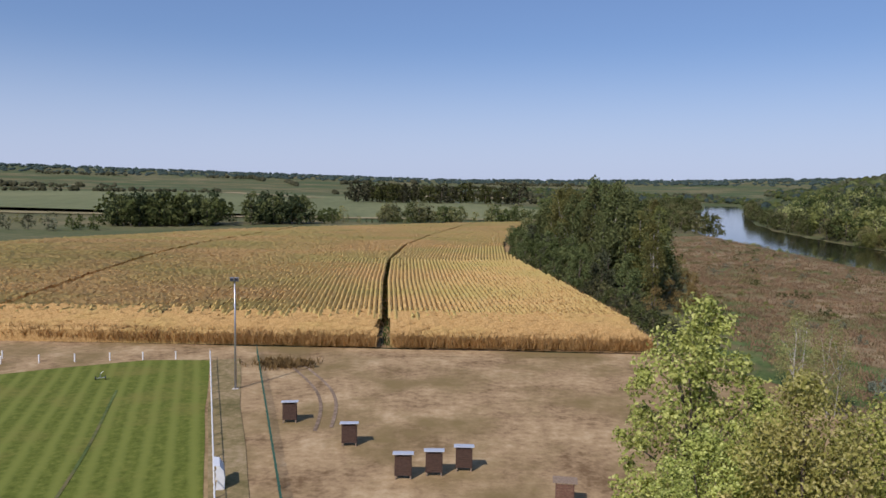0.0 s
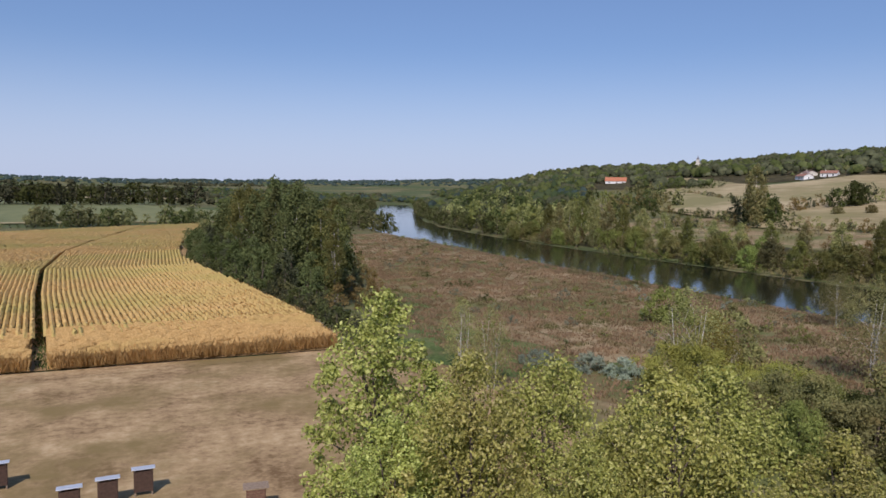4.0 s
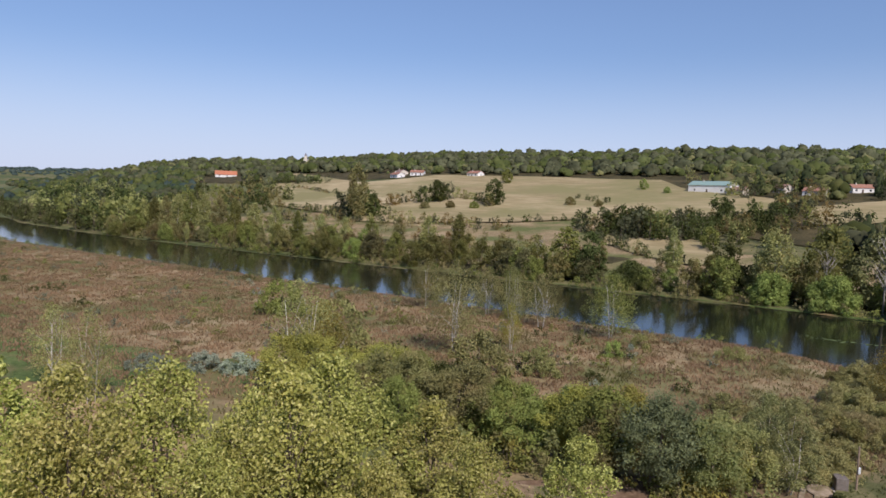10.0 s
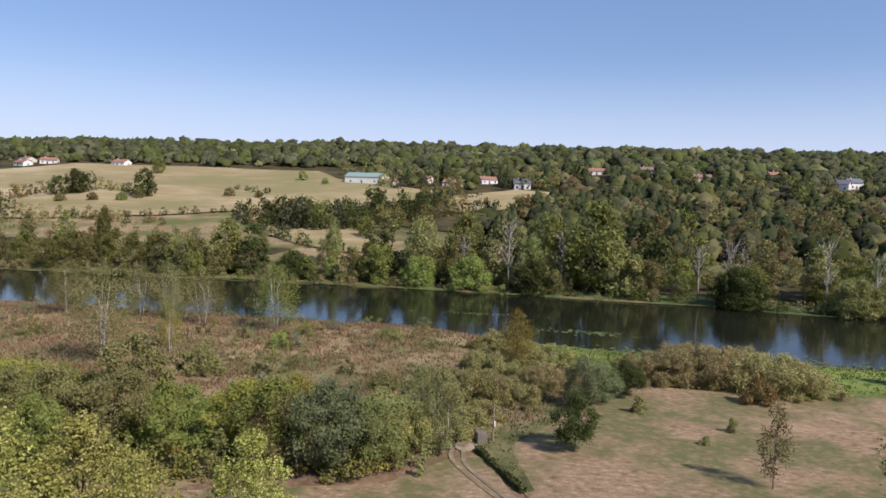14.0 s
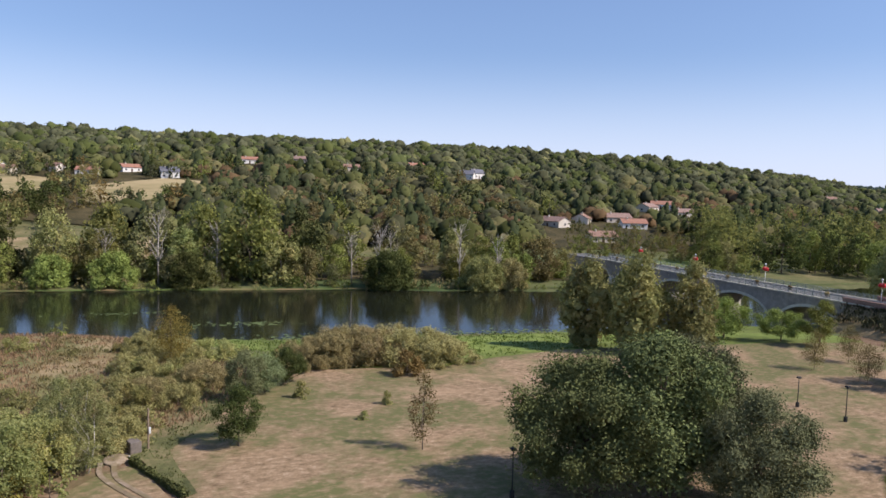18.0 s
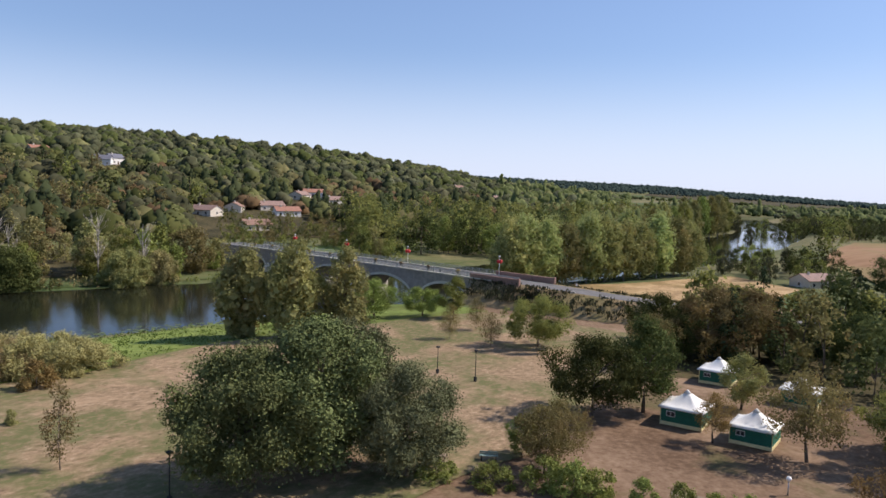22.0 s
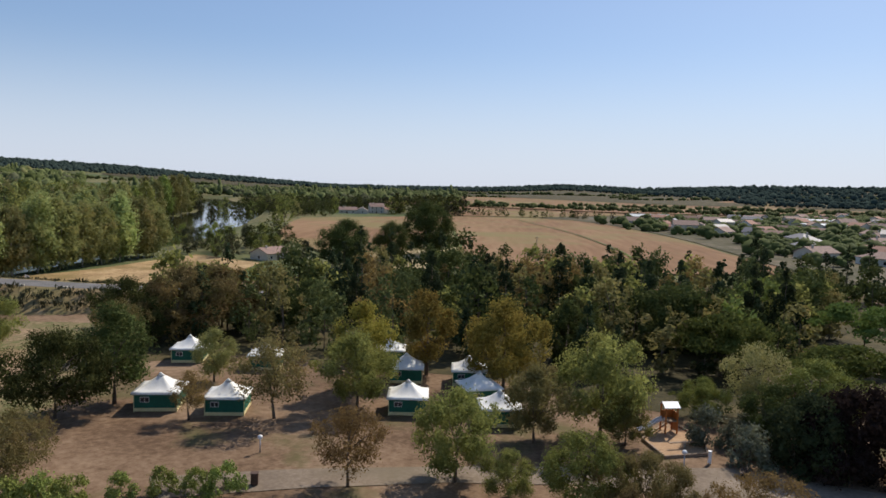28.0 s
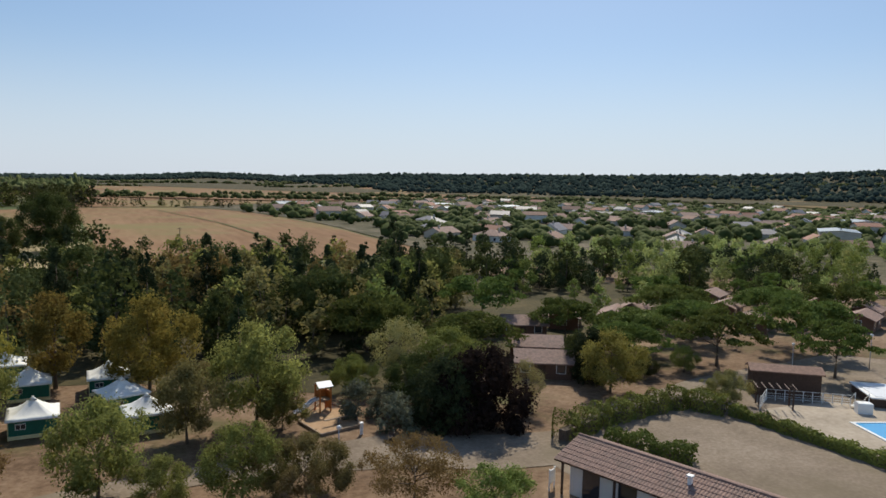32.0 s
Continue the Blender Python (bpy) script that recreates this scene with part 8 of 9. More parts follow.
road_v = np.stack([np.column_stack([cx + nx * o, cy + ny * o, cz + 0.05]) for o in (-3.0, -1.5, 0, 1.5, 3.0)], 1)
i, j = np.meshgrid(np.arange(59), np.arange(4), indexing="ij")
f = np.stack([i * 5 + j, i * 5 + j + 1, (i + 1) * 5 + j + 1, (i + 1) * 5 + j], -1).reshape(-1, 4)
tagged(new("road", mesh_np("road", road_v.reshape(-1, 3), f, [M["asphalt"]], True)), "grey asphalt road coming off the bridge", "road", kind="structure")
sh = []
for o, dz in ((-4.2, 0.0), (-3.1, 0.0), (3.1, 0.0), (4.2, 0.0)):
    sh.append(np.column_stack([cx + nx * o, cy + ny * o, cz + dz]))
foot = [np.column_stack([cx + nx * o * (4.2 + np.maximum(cz, 0) * 1.9), cy + ny * o * (4.2 + np.maximum(cz, 0) * 1.9), np.full(60, -0.6)]) for o in (-1, 1)]
ev = np.stack([foot[0]] + sh + [foot[1]], 1)
i, j = np.meshgrid(np.arange(59), np.arange(5), indexing="ij")
f = np.stack([i * 6 + j, i * 6 + j + 1, (i + 1) * 6 + j + 1, (i + 1) * 6 + j], -1).reshape(-1, 4)
tagged(new("embankment", mesh_np("embankment", ev.reshape(-1, 3), f, [M["scrub"]], True)), "dry overgrown embankment under the road", "embankment", kind="structure")
for k in range(5, 17, 2):
    t = thing("marker_stone", "small pale marker stone along the road", "marker", pose(cx[k] + nx[k] * 3.6 * -1, cy[k] + ny[k] * -3.6, cz[k] - 0.02, 0, 0, 20), "road markers")
    part("block", boxes((-0.5, 0.5, -0.15, 0.15, 0, 0.35), bevel=0.05), t, "", M["pale_stone"])
rng = np.random.default_rng(90)
ids = rng.uniform(0, 40, 1500)
off = rng.uniform(4.2, 9.5, 1500) * rng.choice([-1, 1], 1500)
at_ = lambda q: np.interp(ids, np.arange(60), q)
hh = np.maximum(at_(cz) - (np.abs(off) - 4.2) / 1.9, 0)
tufts("embankment_brush", np.column_stack([at_(cx) + at_(nx) * off, at_(cy) + at_(ny) * off, hh]), 0.9, 1.1, M["leaf_forest"], "dark brownish brush on the embankment", rng, blades=10, width=0.14, category="brush")


# ---- lamps along the bridge, camp and meadow ----
def lamp_post(x, y, z, h, globe, name, label, group, basket=False):
    t = thing(name, label, "lamp", pose(x, y, z), group)
    bm = bmesh.new()
    tube(bm, [(0, 0, 0), (0, 0, h * 0.3), (0, 0, h)], [0.07, 0.05, 0.04], 8)
    part("pole", bm, t, "", M["white"] if basket else M["steel"], True)
    bm = bmesh.new()
    bmesh.ops.create_icosphere(bm, subdivisions=2, radius=globe, matrix=Matrix.Translation((0, 0, h + globe * 0.8)))
    part("globe", bm, t, "white globe", M["white"], True)
    if basket:
        for sx in (-0.35, 0.35):
            bm = bmesh.new()
            bmesh.ops.create_icosphere(bm, subdivisions=2, radius=0.42, matrix=Matrix.Translation((sx, 0, h - 0.9)))
            for v in bm.verts:
                v.co += v.normal * random.uniform(-0.08, 0.08)
            part("flower_basket", bm, t, "basket of red flowers", M["flower"])


for x in (128.0, 152.0, 176.0):
    lamp_post(x, BY - BW + 0.4, DECK, 4.2, 0.2, "bridge_lamp", "bridge lamp with red flower baskets", "bridge lamps", True)
lamp_post(99.0, BY - BW + 0.4, DECK, 4.2, 0.2, "bridge_lamp", "bridge lamp with red flower baskets", "bridge lamps", True)
for x, y, h in [(59.7, -61.0, 3.2), (54.3, -61.8, 3.6), (46.4, -21.5, 3.6)]:
    t = thing("meadow_lamp", "slim dark lamp post on the meadow", "lamp", pose(x, y, 0.05), "meadow lamps")
    bm = bmesh.new()
    tube(bm, [(0, 0, 0), (0, 0, h)], [0.06, 0.04], 8)
    part("pole", bm, t, "", M["black"], True)
    part("lamp_head", boxes((-0.2, 0.2, -0.2, 0.2, h, h + 0.18), bevel=0.04), t, "", M["black"])
    part("base_box", boxes((-0.14, 0.14, -0.14, 0.14, 0, 0.6), bevel=0.02), t, "", M["black"])
for x, y, h in [(17.6, -55.9, 1.1), (-15.6, -53.6, 2.4), (-73.5, -59.9, 3.6), (-85.5, -58.5, 4.2)]:
    lamp_post(x, y, 0.05, h, 0.2, "camp_lamp", "white globe lamp on a slim post", "camp lamps")
for k in range(10):
    x = 104 + k * 9.0
    t = thing("flower_tub", "rounded flower box on the bridge railing", "planter", pose(x, BY + BW - 0.35, DECK + 0.4), "bridge planters")
    part("box", boxes((-0.4, 0.4, -0.15, 0.15, 0.3, 0.6), bevel=0.04), t, "", M["wood"])
    bm = bmesh.new()
    bmesh.ops.create_icosphere(bm, subdivisions=2, radius=0.45, matrix=Matrix.Translation((0, 0, 0.9)) @ Matrix.Diagonal((1.1, 0.7, 0.8, 1)))
    for v in bm.verts:
        v.co += v.normal * random.uniform(-0.1, 0.1)
    part("flowers", bm, t, "", M["leaf_rust"])
for x, y in [(100.5, -128.5), (88.0, -133.0)]:
    t = thing("road_sign", "small white triangular sign on a post", "sign", pose(x, y, 0.1, 0, 0, 40), "road signs")
    bm = bmesh.new()
    tube(bm, [(0, 0, 0), (0, 0, 2.2)], [0.04, 0.04], 6)
    part("post", bm, t, "", M["steel"])
    bm = bmesh.new()
    bmesh.ops.create_cone(bm, cap_ends=True, segments=3, radius1=0.6, radius2=0.6, depth=0.03, matrix=Matrix.Translation((0, -0.05, 2.2)) @ Matrix.Rotation(math.pi / 2, 4, "X") @ Matrix.Rotation(math.pi / 2, 4, "Z"))
    part("plate", bm, t, "", M["white"])

# ---- houses ----
def gable_roof(bm, w, d, z, rise, over=0.4, thick=0.16):
    """Two slopes with thickness over a w x d plan, ridge along x."""
    for sy in (-1, 1):
        a = [(-w / 2 - over, sy * (d / 2 + over), z - rise * over / (d / 2)), (w / 2 + over, sy * (d / 2 + over), z - rise * over / (d / 2)), (w / 2 + over, 0, z + rise), (-w / 2 - over, 0, z + rise)]
        lo = [bm.verts.new(v) for v in a]
        hi = [bm.verts.new((v[0], v[1], v[2] + thick)) for v in a]
        bm.faces.new(hi)
        bm.faces.new(lo[::-1])
        for k in range(4):
            bm.faces.new((lo[k], lo[(k + 1) % 4], hi[(k + 1) % 4], hi[k]))
    return bm


def hip_roof(bm, w, d, z, rise, over=0.4, thick=0.14):
    r = max(w / 2 - d / 2, 0.2)
    e = [(-w / 2 - over, -d / 2 - over), (w / 2 + over, -d / 2 - over), (w / 2 + over, d / 2 + over), (-w / 2 - over, d / 2 + over)]
    b0 = [bm.verts.new((x, y, z - 0.15)) for x, y in e]
    b1 = [bm.verts.new((x, y, z - 0.15 + thick)) for x, y in e]
    t = [bm.verts.new((-r, 0, z + rise)), bm.verts.new((r, 0, z + rise))]
    bm.faces.new(b0[::-1])
    for k in range(4):
        bm.faces.new((b0[k], b0[(k + 1) % 4], b1[(k + 1) % 4], b1[k]))
    bm.faces.new((b1[0], b1[1], t[1], t[0]))
    bm.faces.new((b1[2], b1[3], t[0], t[1]))
    bm.faces.new((b1[1], b1[2], t[1]))
    bm.faces.new((b1[3], b1[0], t[0]))
    return bm


def house_walls(w, d, h, rise, gable):
    bm = bmesh.new()
    pts = [(-d / 2, 0), (d / 2, 0), (d / 2, h)] + ([(0, h + rise)] if gable else []) + [(-d / 2, h)]
    A = [bm.verts.new((-w / 2, y, z)) for y, z in pts]
    B = [bm.verts.new((w / 2, y, z)) for y, z in pts]
    bm.faces.new(A[::-1])
    bm.faces.new(B)
    k = len(pts)
    for i in range(k):
        bm.faces.new((A[i], A[(i + 1) % k], B[(i + 1) % k], B[i]))
    return bm


HOUSES = {}


def house_proto(key, w, d, h, rise, wall, roof, gable=True, storeys=1):
    """A house with walls, roof, chimney, windows with panes, and a door."""
    t = thing("house", "", "house")
    part("wall", house_walls(w, d, h + 0.0, rise * 0.97, gable), t, "", M[wall])
    part("roof", (gable_roof if gable else hip_roof)(bmesh.new(), w, d, h, rise), t, "", M[roof])
    if key != "cabin":
        part("chimney", boxes((w * 0.22, w * 0.22 + 0.6, 0.3, 0.9, h + rise * 0.4, h + rise + 0.8), bevel=0.02), t, "", M["render_wall"])
    for s in range(storeys):
        z = 0.95 + s * 2.7
        for sy in (-1, 1):
            for f in (-0.3, 0.05, 0.34):
                x = f * w
                if s == 0 and f == 0.05:
                    part("door", boxes((x - 0.5, x + 0.5, sy * d / 2 - 0.06, sy * d / 2 + 0.06, 0.05, 2.1)), t, "", M["dark_wood"])
                    continue
                win = part("window", boxes((x - 0.62, x + 0.62, sy * d / 2 - 0.05, sy * d / 2 + 0.05, z, z + 1.25)), t, "", M["white"])
                part("pane", boxes((x - 0.54, x + 0.54, sy * d / 2 - 0.07, sy * d / 2 + 0.07, z + 0.08, z + 1.17)), win, "", M["glass"])
        for sx in (-1, 1):
            win = part("window", boxes((sx * w / 2 - 0.05, sx * w / 2 + 0.05, -0.6, 0.6, z, z + 1.2)), t, "", M["white"])
            part("pane", boxes((sx * w / 2 - 0.07, sx * w / 2 + 0.07, -0.52, 0.52, z + 0.08, z + 1.12)), win, "", M["glass"])
    HOUSES[key] = t
    return t


USED = set()


def house(key, x, y, turn, label, scale=1.0, group="houses", sink=0.3, category="house"):
    m = pose(x, y, land_z(x, y) - sink, 0, 0, turn) @ Matrix.Diagonal((scale, scale, scale, 1))
    t = HOUSES[key]
    if key in USED:
        t = copy_thing(t, m)
        t.scale = (scale, scale, scale)
    else:
        USED.add(key)
        t.matrix_basis = m
    return tagged(t, label, category, group)


house_proto("white_red", 12, 8, 3.0, 2.0, "white_wall", "tile_red")
house_proto("cream_pink", 13, 8.5, 3.0, 2.0, "render_wall", "tile_pink")
house_proto("cream_brown", 11, 8, 3.0, 2.0, "render_wall", "tile_brown")
house_proto("white_slate", 10, 8, 4.2, 2.6, "white_wall", "slate")
house_proto("tall_cream", 11, 8, 5.6, 2.4, "render_wall", "tile_pink", storeys=2)
house_proto("hip_grey", 12, 9, 3.0, 2.2, "render_wall", "slate", gable=False)
house_proto("hip_pink", 12, 9, 3.0, 2.0, "white_wall", "tile_pink", gable=False)
house_proto("barn", 26, 12, 4.5, 2.5, "white_wall", "green_sheet")
house_proto("orange_barn", 22, 13, 2.9, 4.0, "white_wall", "orange_tile")
house_proto("long_shed", 32, 12, 4.5, 1.6, "render_wall", "blue_sheet")
house_proto("flat_hall", 30, 16, 5.0, 0.8, "render_wall", "blue_sheet")
W = {"white_red": "white house with a red tiled roof", "cream_pink": "cream house with a pinkish tiled roof", "cream_brown": "cream house with a brown tiled roof", "white_slate": "white house with a dark slate roof",
     "tall_cream": "two-storey cream house with tiled roof", "hip_grey": "cream bungalow with grey hipped roof", "hip_pink": "white bungalow with pinkish hipped roof"}

# on the eastern hill
for key, x, y, turn in HILL_HOUSES:
    lab = {"barn": "long white farm building with green roof", "orange_barn": "long house with a bright orange roof"}.get(key) or W[key] + " on the hillside"
    house(key, x, y, turn, lab, group="hillside houses")
# south: houses by the river road and the farm
house("cream_pink", 60.6, -201, 65, "gabled cream house beyond the grove", 0.75, "southern houses")
for key, x, y, turn in [("tall_cream", 84, -552, 20), ("cream_pink", 93, -541, 100), ("white_red", 76, -560, 60), ("cream_pink", 103, -536, 10)]:
    house(key, x, y, turn, W[key] + " at a far farm", 1.0, "southern houses")
# the village
rng = np.random.default_rng(101)
house("long_shed", -122, -548, 12, "long grey-blue warehouse at the village edge", group="village halls", category="hall")
for x, y, a in [(-212, -470, 20), (-290, -520, 35), (-360, -420, 40), (-420, -300, 50), (-300, -225, 40), (-250, -560, 15)]:
    house("flat_hall", x, y, a, "low pale hall with grey metal roof", group="village halls", category="hall")
NEAR_VILLAGE = [(-118, -262, 30), (-132, -246, 30), (-150, -232, 40), (-126, -290, 20), (-146, -274, 30), (-168, -258, 35), (-190, -208, 40), (-172, -186, 40), (-205, -226, 50), (-228, -196, 45), (-246, -178, 50), (-220, -240, 40),
                (-262, -206, 50), (-284, -186, 55), (-140, -316, 20), (-164, -300, 30), (-188, -282, 35), (-212, -266, 40), (-240, -246, 45), (-270, -238, 50), (-300, -256, 50), (-322, -196, 55), (-150, -350, 20), (-178, -334, 25)]
keys = ["cream_pink", "hip_pink", "cream_brown", "hip_grey", "white_red", "white_slate", "hip_grey", "cream_pink"]
for k, (x, y, a) in enumerate(NEAR_VILLAGE):
    key = keys[k % 8]
    house(key, x, y, a + 90 * (k % 3 == 1), W[key] + " in the village", 1.0, "village houses")


def far_village():
    """Streets of houses too small and many to count: walls and roofs in one mesh."""
    r = np.random.default_rng(103)
    bm = bmesh.new()
    mats = ["render_wall", "white_wall", "tile_pink", "tile_brown", "slate", "tile_red"]
    spots = []
    for x, y in scatter([(-112, -365), (-98, -500), (-150, -600), (-420, -800), (-740, -620), (-760, -320), (-420, -150), (-330, -215), (-300, -300)], 21, r):
        if math.hypot(x, y) < 830 and all((x - q[0]) ** 2 + (y - q[1]) ** 2 > 300 for q in spots):
            spots.append((x, y))
    for x, y in spots:
        w, d_, h, rise = r.uniform(9, 15), r.uniform(7, 9), r.choice([2.8, 3.0, 5.2], p=[0.4, 0.4, 0.2]), r.uniform(1.6, 2.4)
        m = pose(x, y, land_z(x, y) - 0.2, 0, 0, r.uniform(0, 180))
        for piece, mi in ((house_walls(w, d_, h, rise, True), int(r.integers(0, 2))), (gable_roof(bmesh.new(), w, d_, h, rise), int(r.integers(2, 6)))):
            me = bpy.data.meshes.new("tmp")
            bmesh.ops.recalc_face_normals(piece, faces=piece.faces[:])
            for f in piece.faces:
                f.material_index = mi
            piece.transform(m)
            piece.to_mesh(me)
            piece.free()
            bm.from_mesh(me)
            bpy.data.meshes.remove(me)
    me = bpy.data.meshes.new("far_village")
    bm.to_mesh(me)
    bm.free()
    for k in mats:
        me.materials.append(M[k])
    tagged(new("far_village", me), "rows of low tiled houses in the village", "houses", kind="stuff")
    return spots


SPOTS = far_village()
rng = np.random.default_rng(105)
base = np.array(SPOTS + [(x, y) for x, y, a in NEAR_VILLAGE])
pts = base[rng.integers(0, len(base), 4200)] + rng.normal(0, 13, (4200, 2))
ok = np.array([np.min((base[:, 0] - p[0]) ** 2 + (base[:, 1] - p[1]) ** 2) > 60 for p in pts])
crowns("garden_trees", on_land(pts[ok]), rng.uniform(1.8, 4.8, ok.sum()), M["leaf_dark"], "garden trees and hedges among the houses", rng, 3, 4)

# church on the northern hill
church = thing("hill_church", "small pale church on the wooded ridge", "church", pose(640, 655, land_z(640, 655) + 3, 0, 0, 40) @ Matrix.Diagonal((0.7, 0.7, 0.62, 1)))
part("nave", house_walls(22, 9, 9, 4, True), church, "", M["render_wall"])
part("roof", gable_roof(bmesh.new(), 22, 9, 9, 4), church, "", M["slate"])
tw = part("tower", boxes((-15, -10, -2.5, 2.5, 0, 16)), church, "", M["render_wall"])
sp = bmesh.new()
bmesh.ops.create_cone(sp, cap_ends=True, segments=4, radius1=3.7, radius2=0.05, depth=7, matrix=Matrix.Translation((-12.5, 0, 19.5)) @ Matrix.Rotation(math.pi / 4, 4, "Z"))
part("spire", sp, tw, "", M["slate"])

# ---- camp roads and yards ----
patch("camp_road", [(24, -50.0), (12, -53.2), (-2, -55.6), (-12, -56.5), (-20, -57.5), (-30, -54), (-36, -53), (-33, -46), (-27, -47), (-18, -50.5), (-8, -52.6), (2, -51.8), (12, -49.6), (22, -46.5)], M["gravel"], "pale gravel camp road", "road", 0.09, 5, 0.4)
patch("gravel_yard", [(-31, -47), (-36, -53), (-44, -57.5), (-60, -62.5), (-88, -66), (-104, -50), (-80, -14), (-46, -14), (-34, -26), (-31, -36)], M["gravel"], "dusty gravel yard", "yard", 0.08, 6, 0.6)
patch("play_sand", [(-14.6, -63.2), (-15.6, -59.0), (-19.4, -60.2), (-20.2, -64.0), (-18.2, -68.4)], M["sand"], "sandy play area with a timber edge", "ground", 0.12, 3, 0.1)
for line in ([(60.5, 7.4), (58.7, 7.5), (56.5, 6.4), (53.6, 4.6), (48, 0.6), (42, -4)], [(60.2, 6.4), (57.5, 6.2), (55.6, 5.0), (53.3, 3.6), (47.2, -0.6), (41.2, -5)]):
    tagged(new("dirt_track", ribbon(line, 0.2, 0, "dirt_track", M["pale_earth"], 0.14, True, 0.8)), "worn pale wheel track across the grass", "track", kind="structure")
heap = bmesh.new()
bmesh.ops.create_icosphere(heap, subdivisions=4, radius=1.0)
for v in heap.verts:
    q = 1 + 0.22 * noise.noise(v.co * 1.7) + 0.07 * noise.noise(v.co * 6)
    v.co = Vector((v.co.x * 1.25 * q, v.co.y * 0.95 * q, max(v.co.z, -0.1) * 0.34 * q))
tagged(new("soil_heap", bm_mesh("soil_heap", heap, M["pale_earth"], True)), "small heap of dry pale earth by the track", "soil heap").location = (61.3, 6.4, 0.1)
p = scatter([(61.5, 5.2), (66.8, 3.6), (78.8, 0.8), (90, -1.2), (99.5, -5.0), (88, -8.6), (76.2, -4.0), (67, 0.4), (62.4, 2.6), (53, 0.4), (52.4, 1.2), (60.4, 4.2)], 0.55, np.random.default_rng(120))
tufts("strip_grass", on_land(p), 0.38, 0.5, M["leaf_grass"], "tall green grass along the meadow's edge", np.random.default_rng(121), blades=7, width=0.05, category="grass")


# ---- canal-tiled roofs ----
def tiled_slope(length, run, rise, pitch=0.24, course=0.42):
    """A slope of half-round tiles: corrugated columns with stepped courses. x along the eave, y from eave to ridge."""
    cols, rows = int(length / pitch) * 4 + 1, max(2, int(math.hypot(run, rise) / course))
    V, F = [], []
    for r_ in range(rows * 2):
        k, up = divmod(r_, 2)
        f = (k + up) / rows
        step = 0.035 * (1 - up)
        for c in range(cols):
            x = -length / 2 + length * c / (cols - 1)
            V.append((x, f * run, f * rise + step + 0.045 * abs(math.sin(math.pi * c / 4)) + 0.1))
    for r_ in range(rows * 2 - 1):
        for c in range(cols - 1):
            F.append((r_ * cols + c, r_ * cols + c + 1, (r_ + 1) * cols + c + 1, (r_ + 1) * cols + c))
    return mesh_np("tiled_slope", V, F, [M["tile_pink"]])


wash = thing("service_building", "long white service block with canal-tiled roof", "building", pose(-33.9, -35.3, 0.05, 0, 0, 109.3))
WL, WD, WH, WR = 16.0, 2.7, 2.5, 0.95
part("wall", house_walls(WL - 1.2, WD * 2 - 0.6, WH, WR * 0.9, True), wash, "white rendered wall", M["white_wall"])
under = part("roof_deck", gable_roof(bmesh.new(), WL, WD * 2 - 0.4, WH, WR, 0.45, 0.1), wash, "", M["dark_wood"])
for sgn in (-1, 1):
    sl = part("tiled_slope", tiled_slope(WL + 0.9, WD + 0.42, WR + 0.16), wash, "weathered canal tiles")
    sl.matrix_basis = Matrix.Translation((0, sgn * (WD + 0.38), WH - 0.16 + 0.02)) @ (Matrix.Rotation(0 if sgn < 0 else math.pi, 4, "Z"))
bm = bmesh.new()
tube(bm, [(-WL / 2 - 0.45, 0, WH + WR + 0.12), (WL / 2 + 0.45, 0, WH + WR + 0.12)], [0.12, 0.12], 8)
part("ridge_tiles", bm, wash, "", M["tile_pink"])
# no holes in the wall: dark panels paint the shade inside the doorways
for k in range(5):
    x = -6.3 + k * 2.9
    part("door" if k % 2 else "opening", boxes((x, x + 1.4, -WD + 0.26, -WD + 0.33, 0.1, 2.1)), wash, "dark panel painted as the shade in an open doorway", M["glass"])
for x in (-7.8, -3.5, 0.8, 5.1):
    part("veranda_post", boxes((x - 0.07, x + 0.07, -WD - 0.15, -WD - 0.01, 0, WH - 0.1)), wash, "", M["dark_wood"])
vent = part("roof_vent", boxes((0.9, 1.15, -1.3, -1.05, WH + 0.4, WH + 1.15)), wash, "white roof vent", M["white"])
part("cap", boxes((0.82, 1.23, -1.38, -0.97, WH + 1.15, WH + 1.25)), vent, "", M["white"])
t = thing("notice_board", "white notice board beside the service block", "board", pose(-28.4, -42.6, 0.05, 0, 0, 30))
part("panel", boxes((-0.4, 0.4, -0.03, 0.03, 0.5, 1.5), bevel=0.01), t, "", M["white"])
for sx in (-0.4, 0.4):
    part("leg", boxes((sx - 0.04, sx + 0.04, -0.04, 0.04, 0, 1.6)), t, "", M["white"])


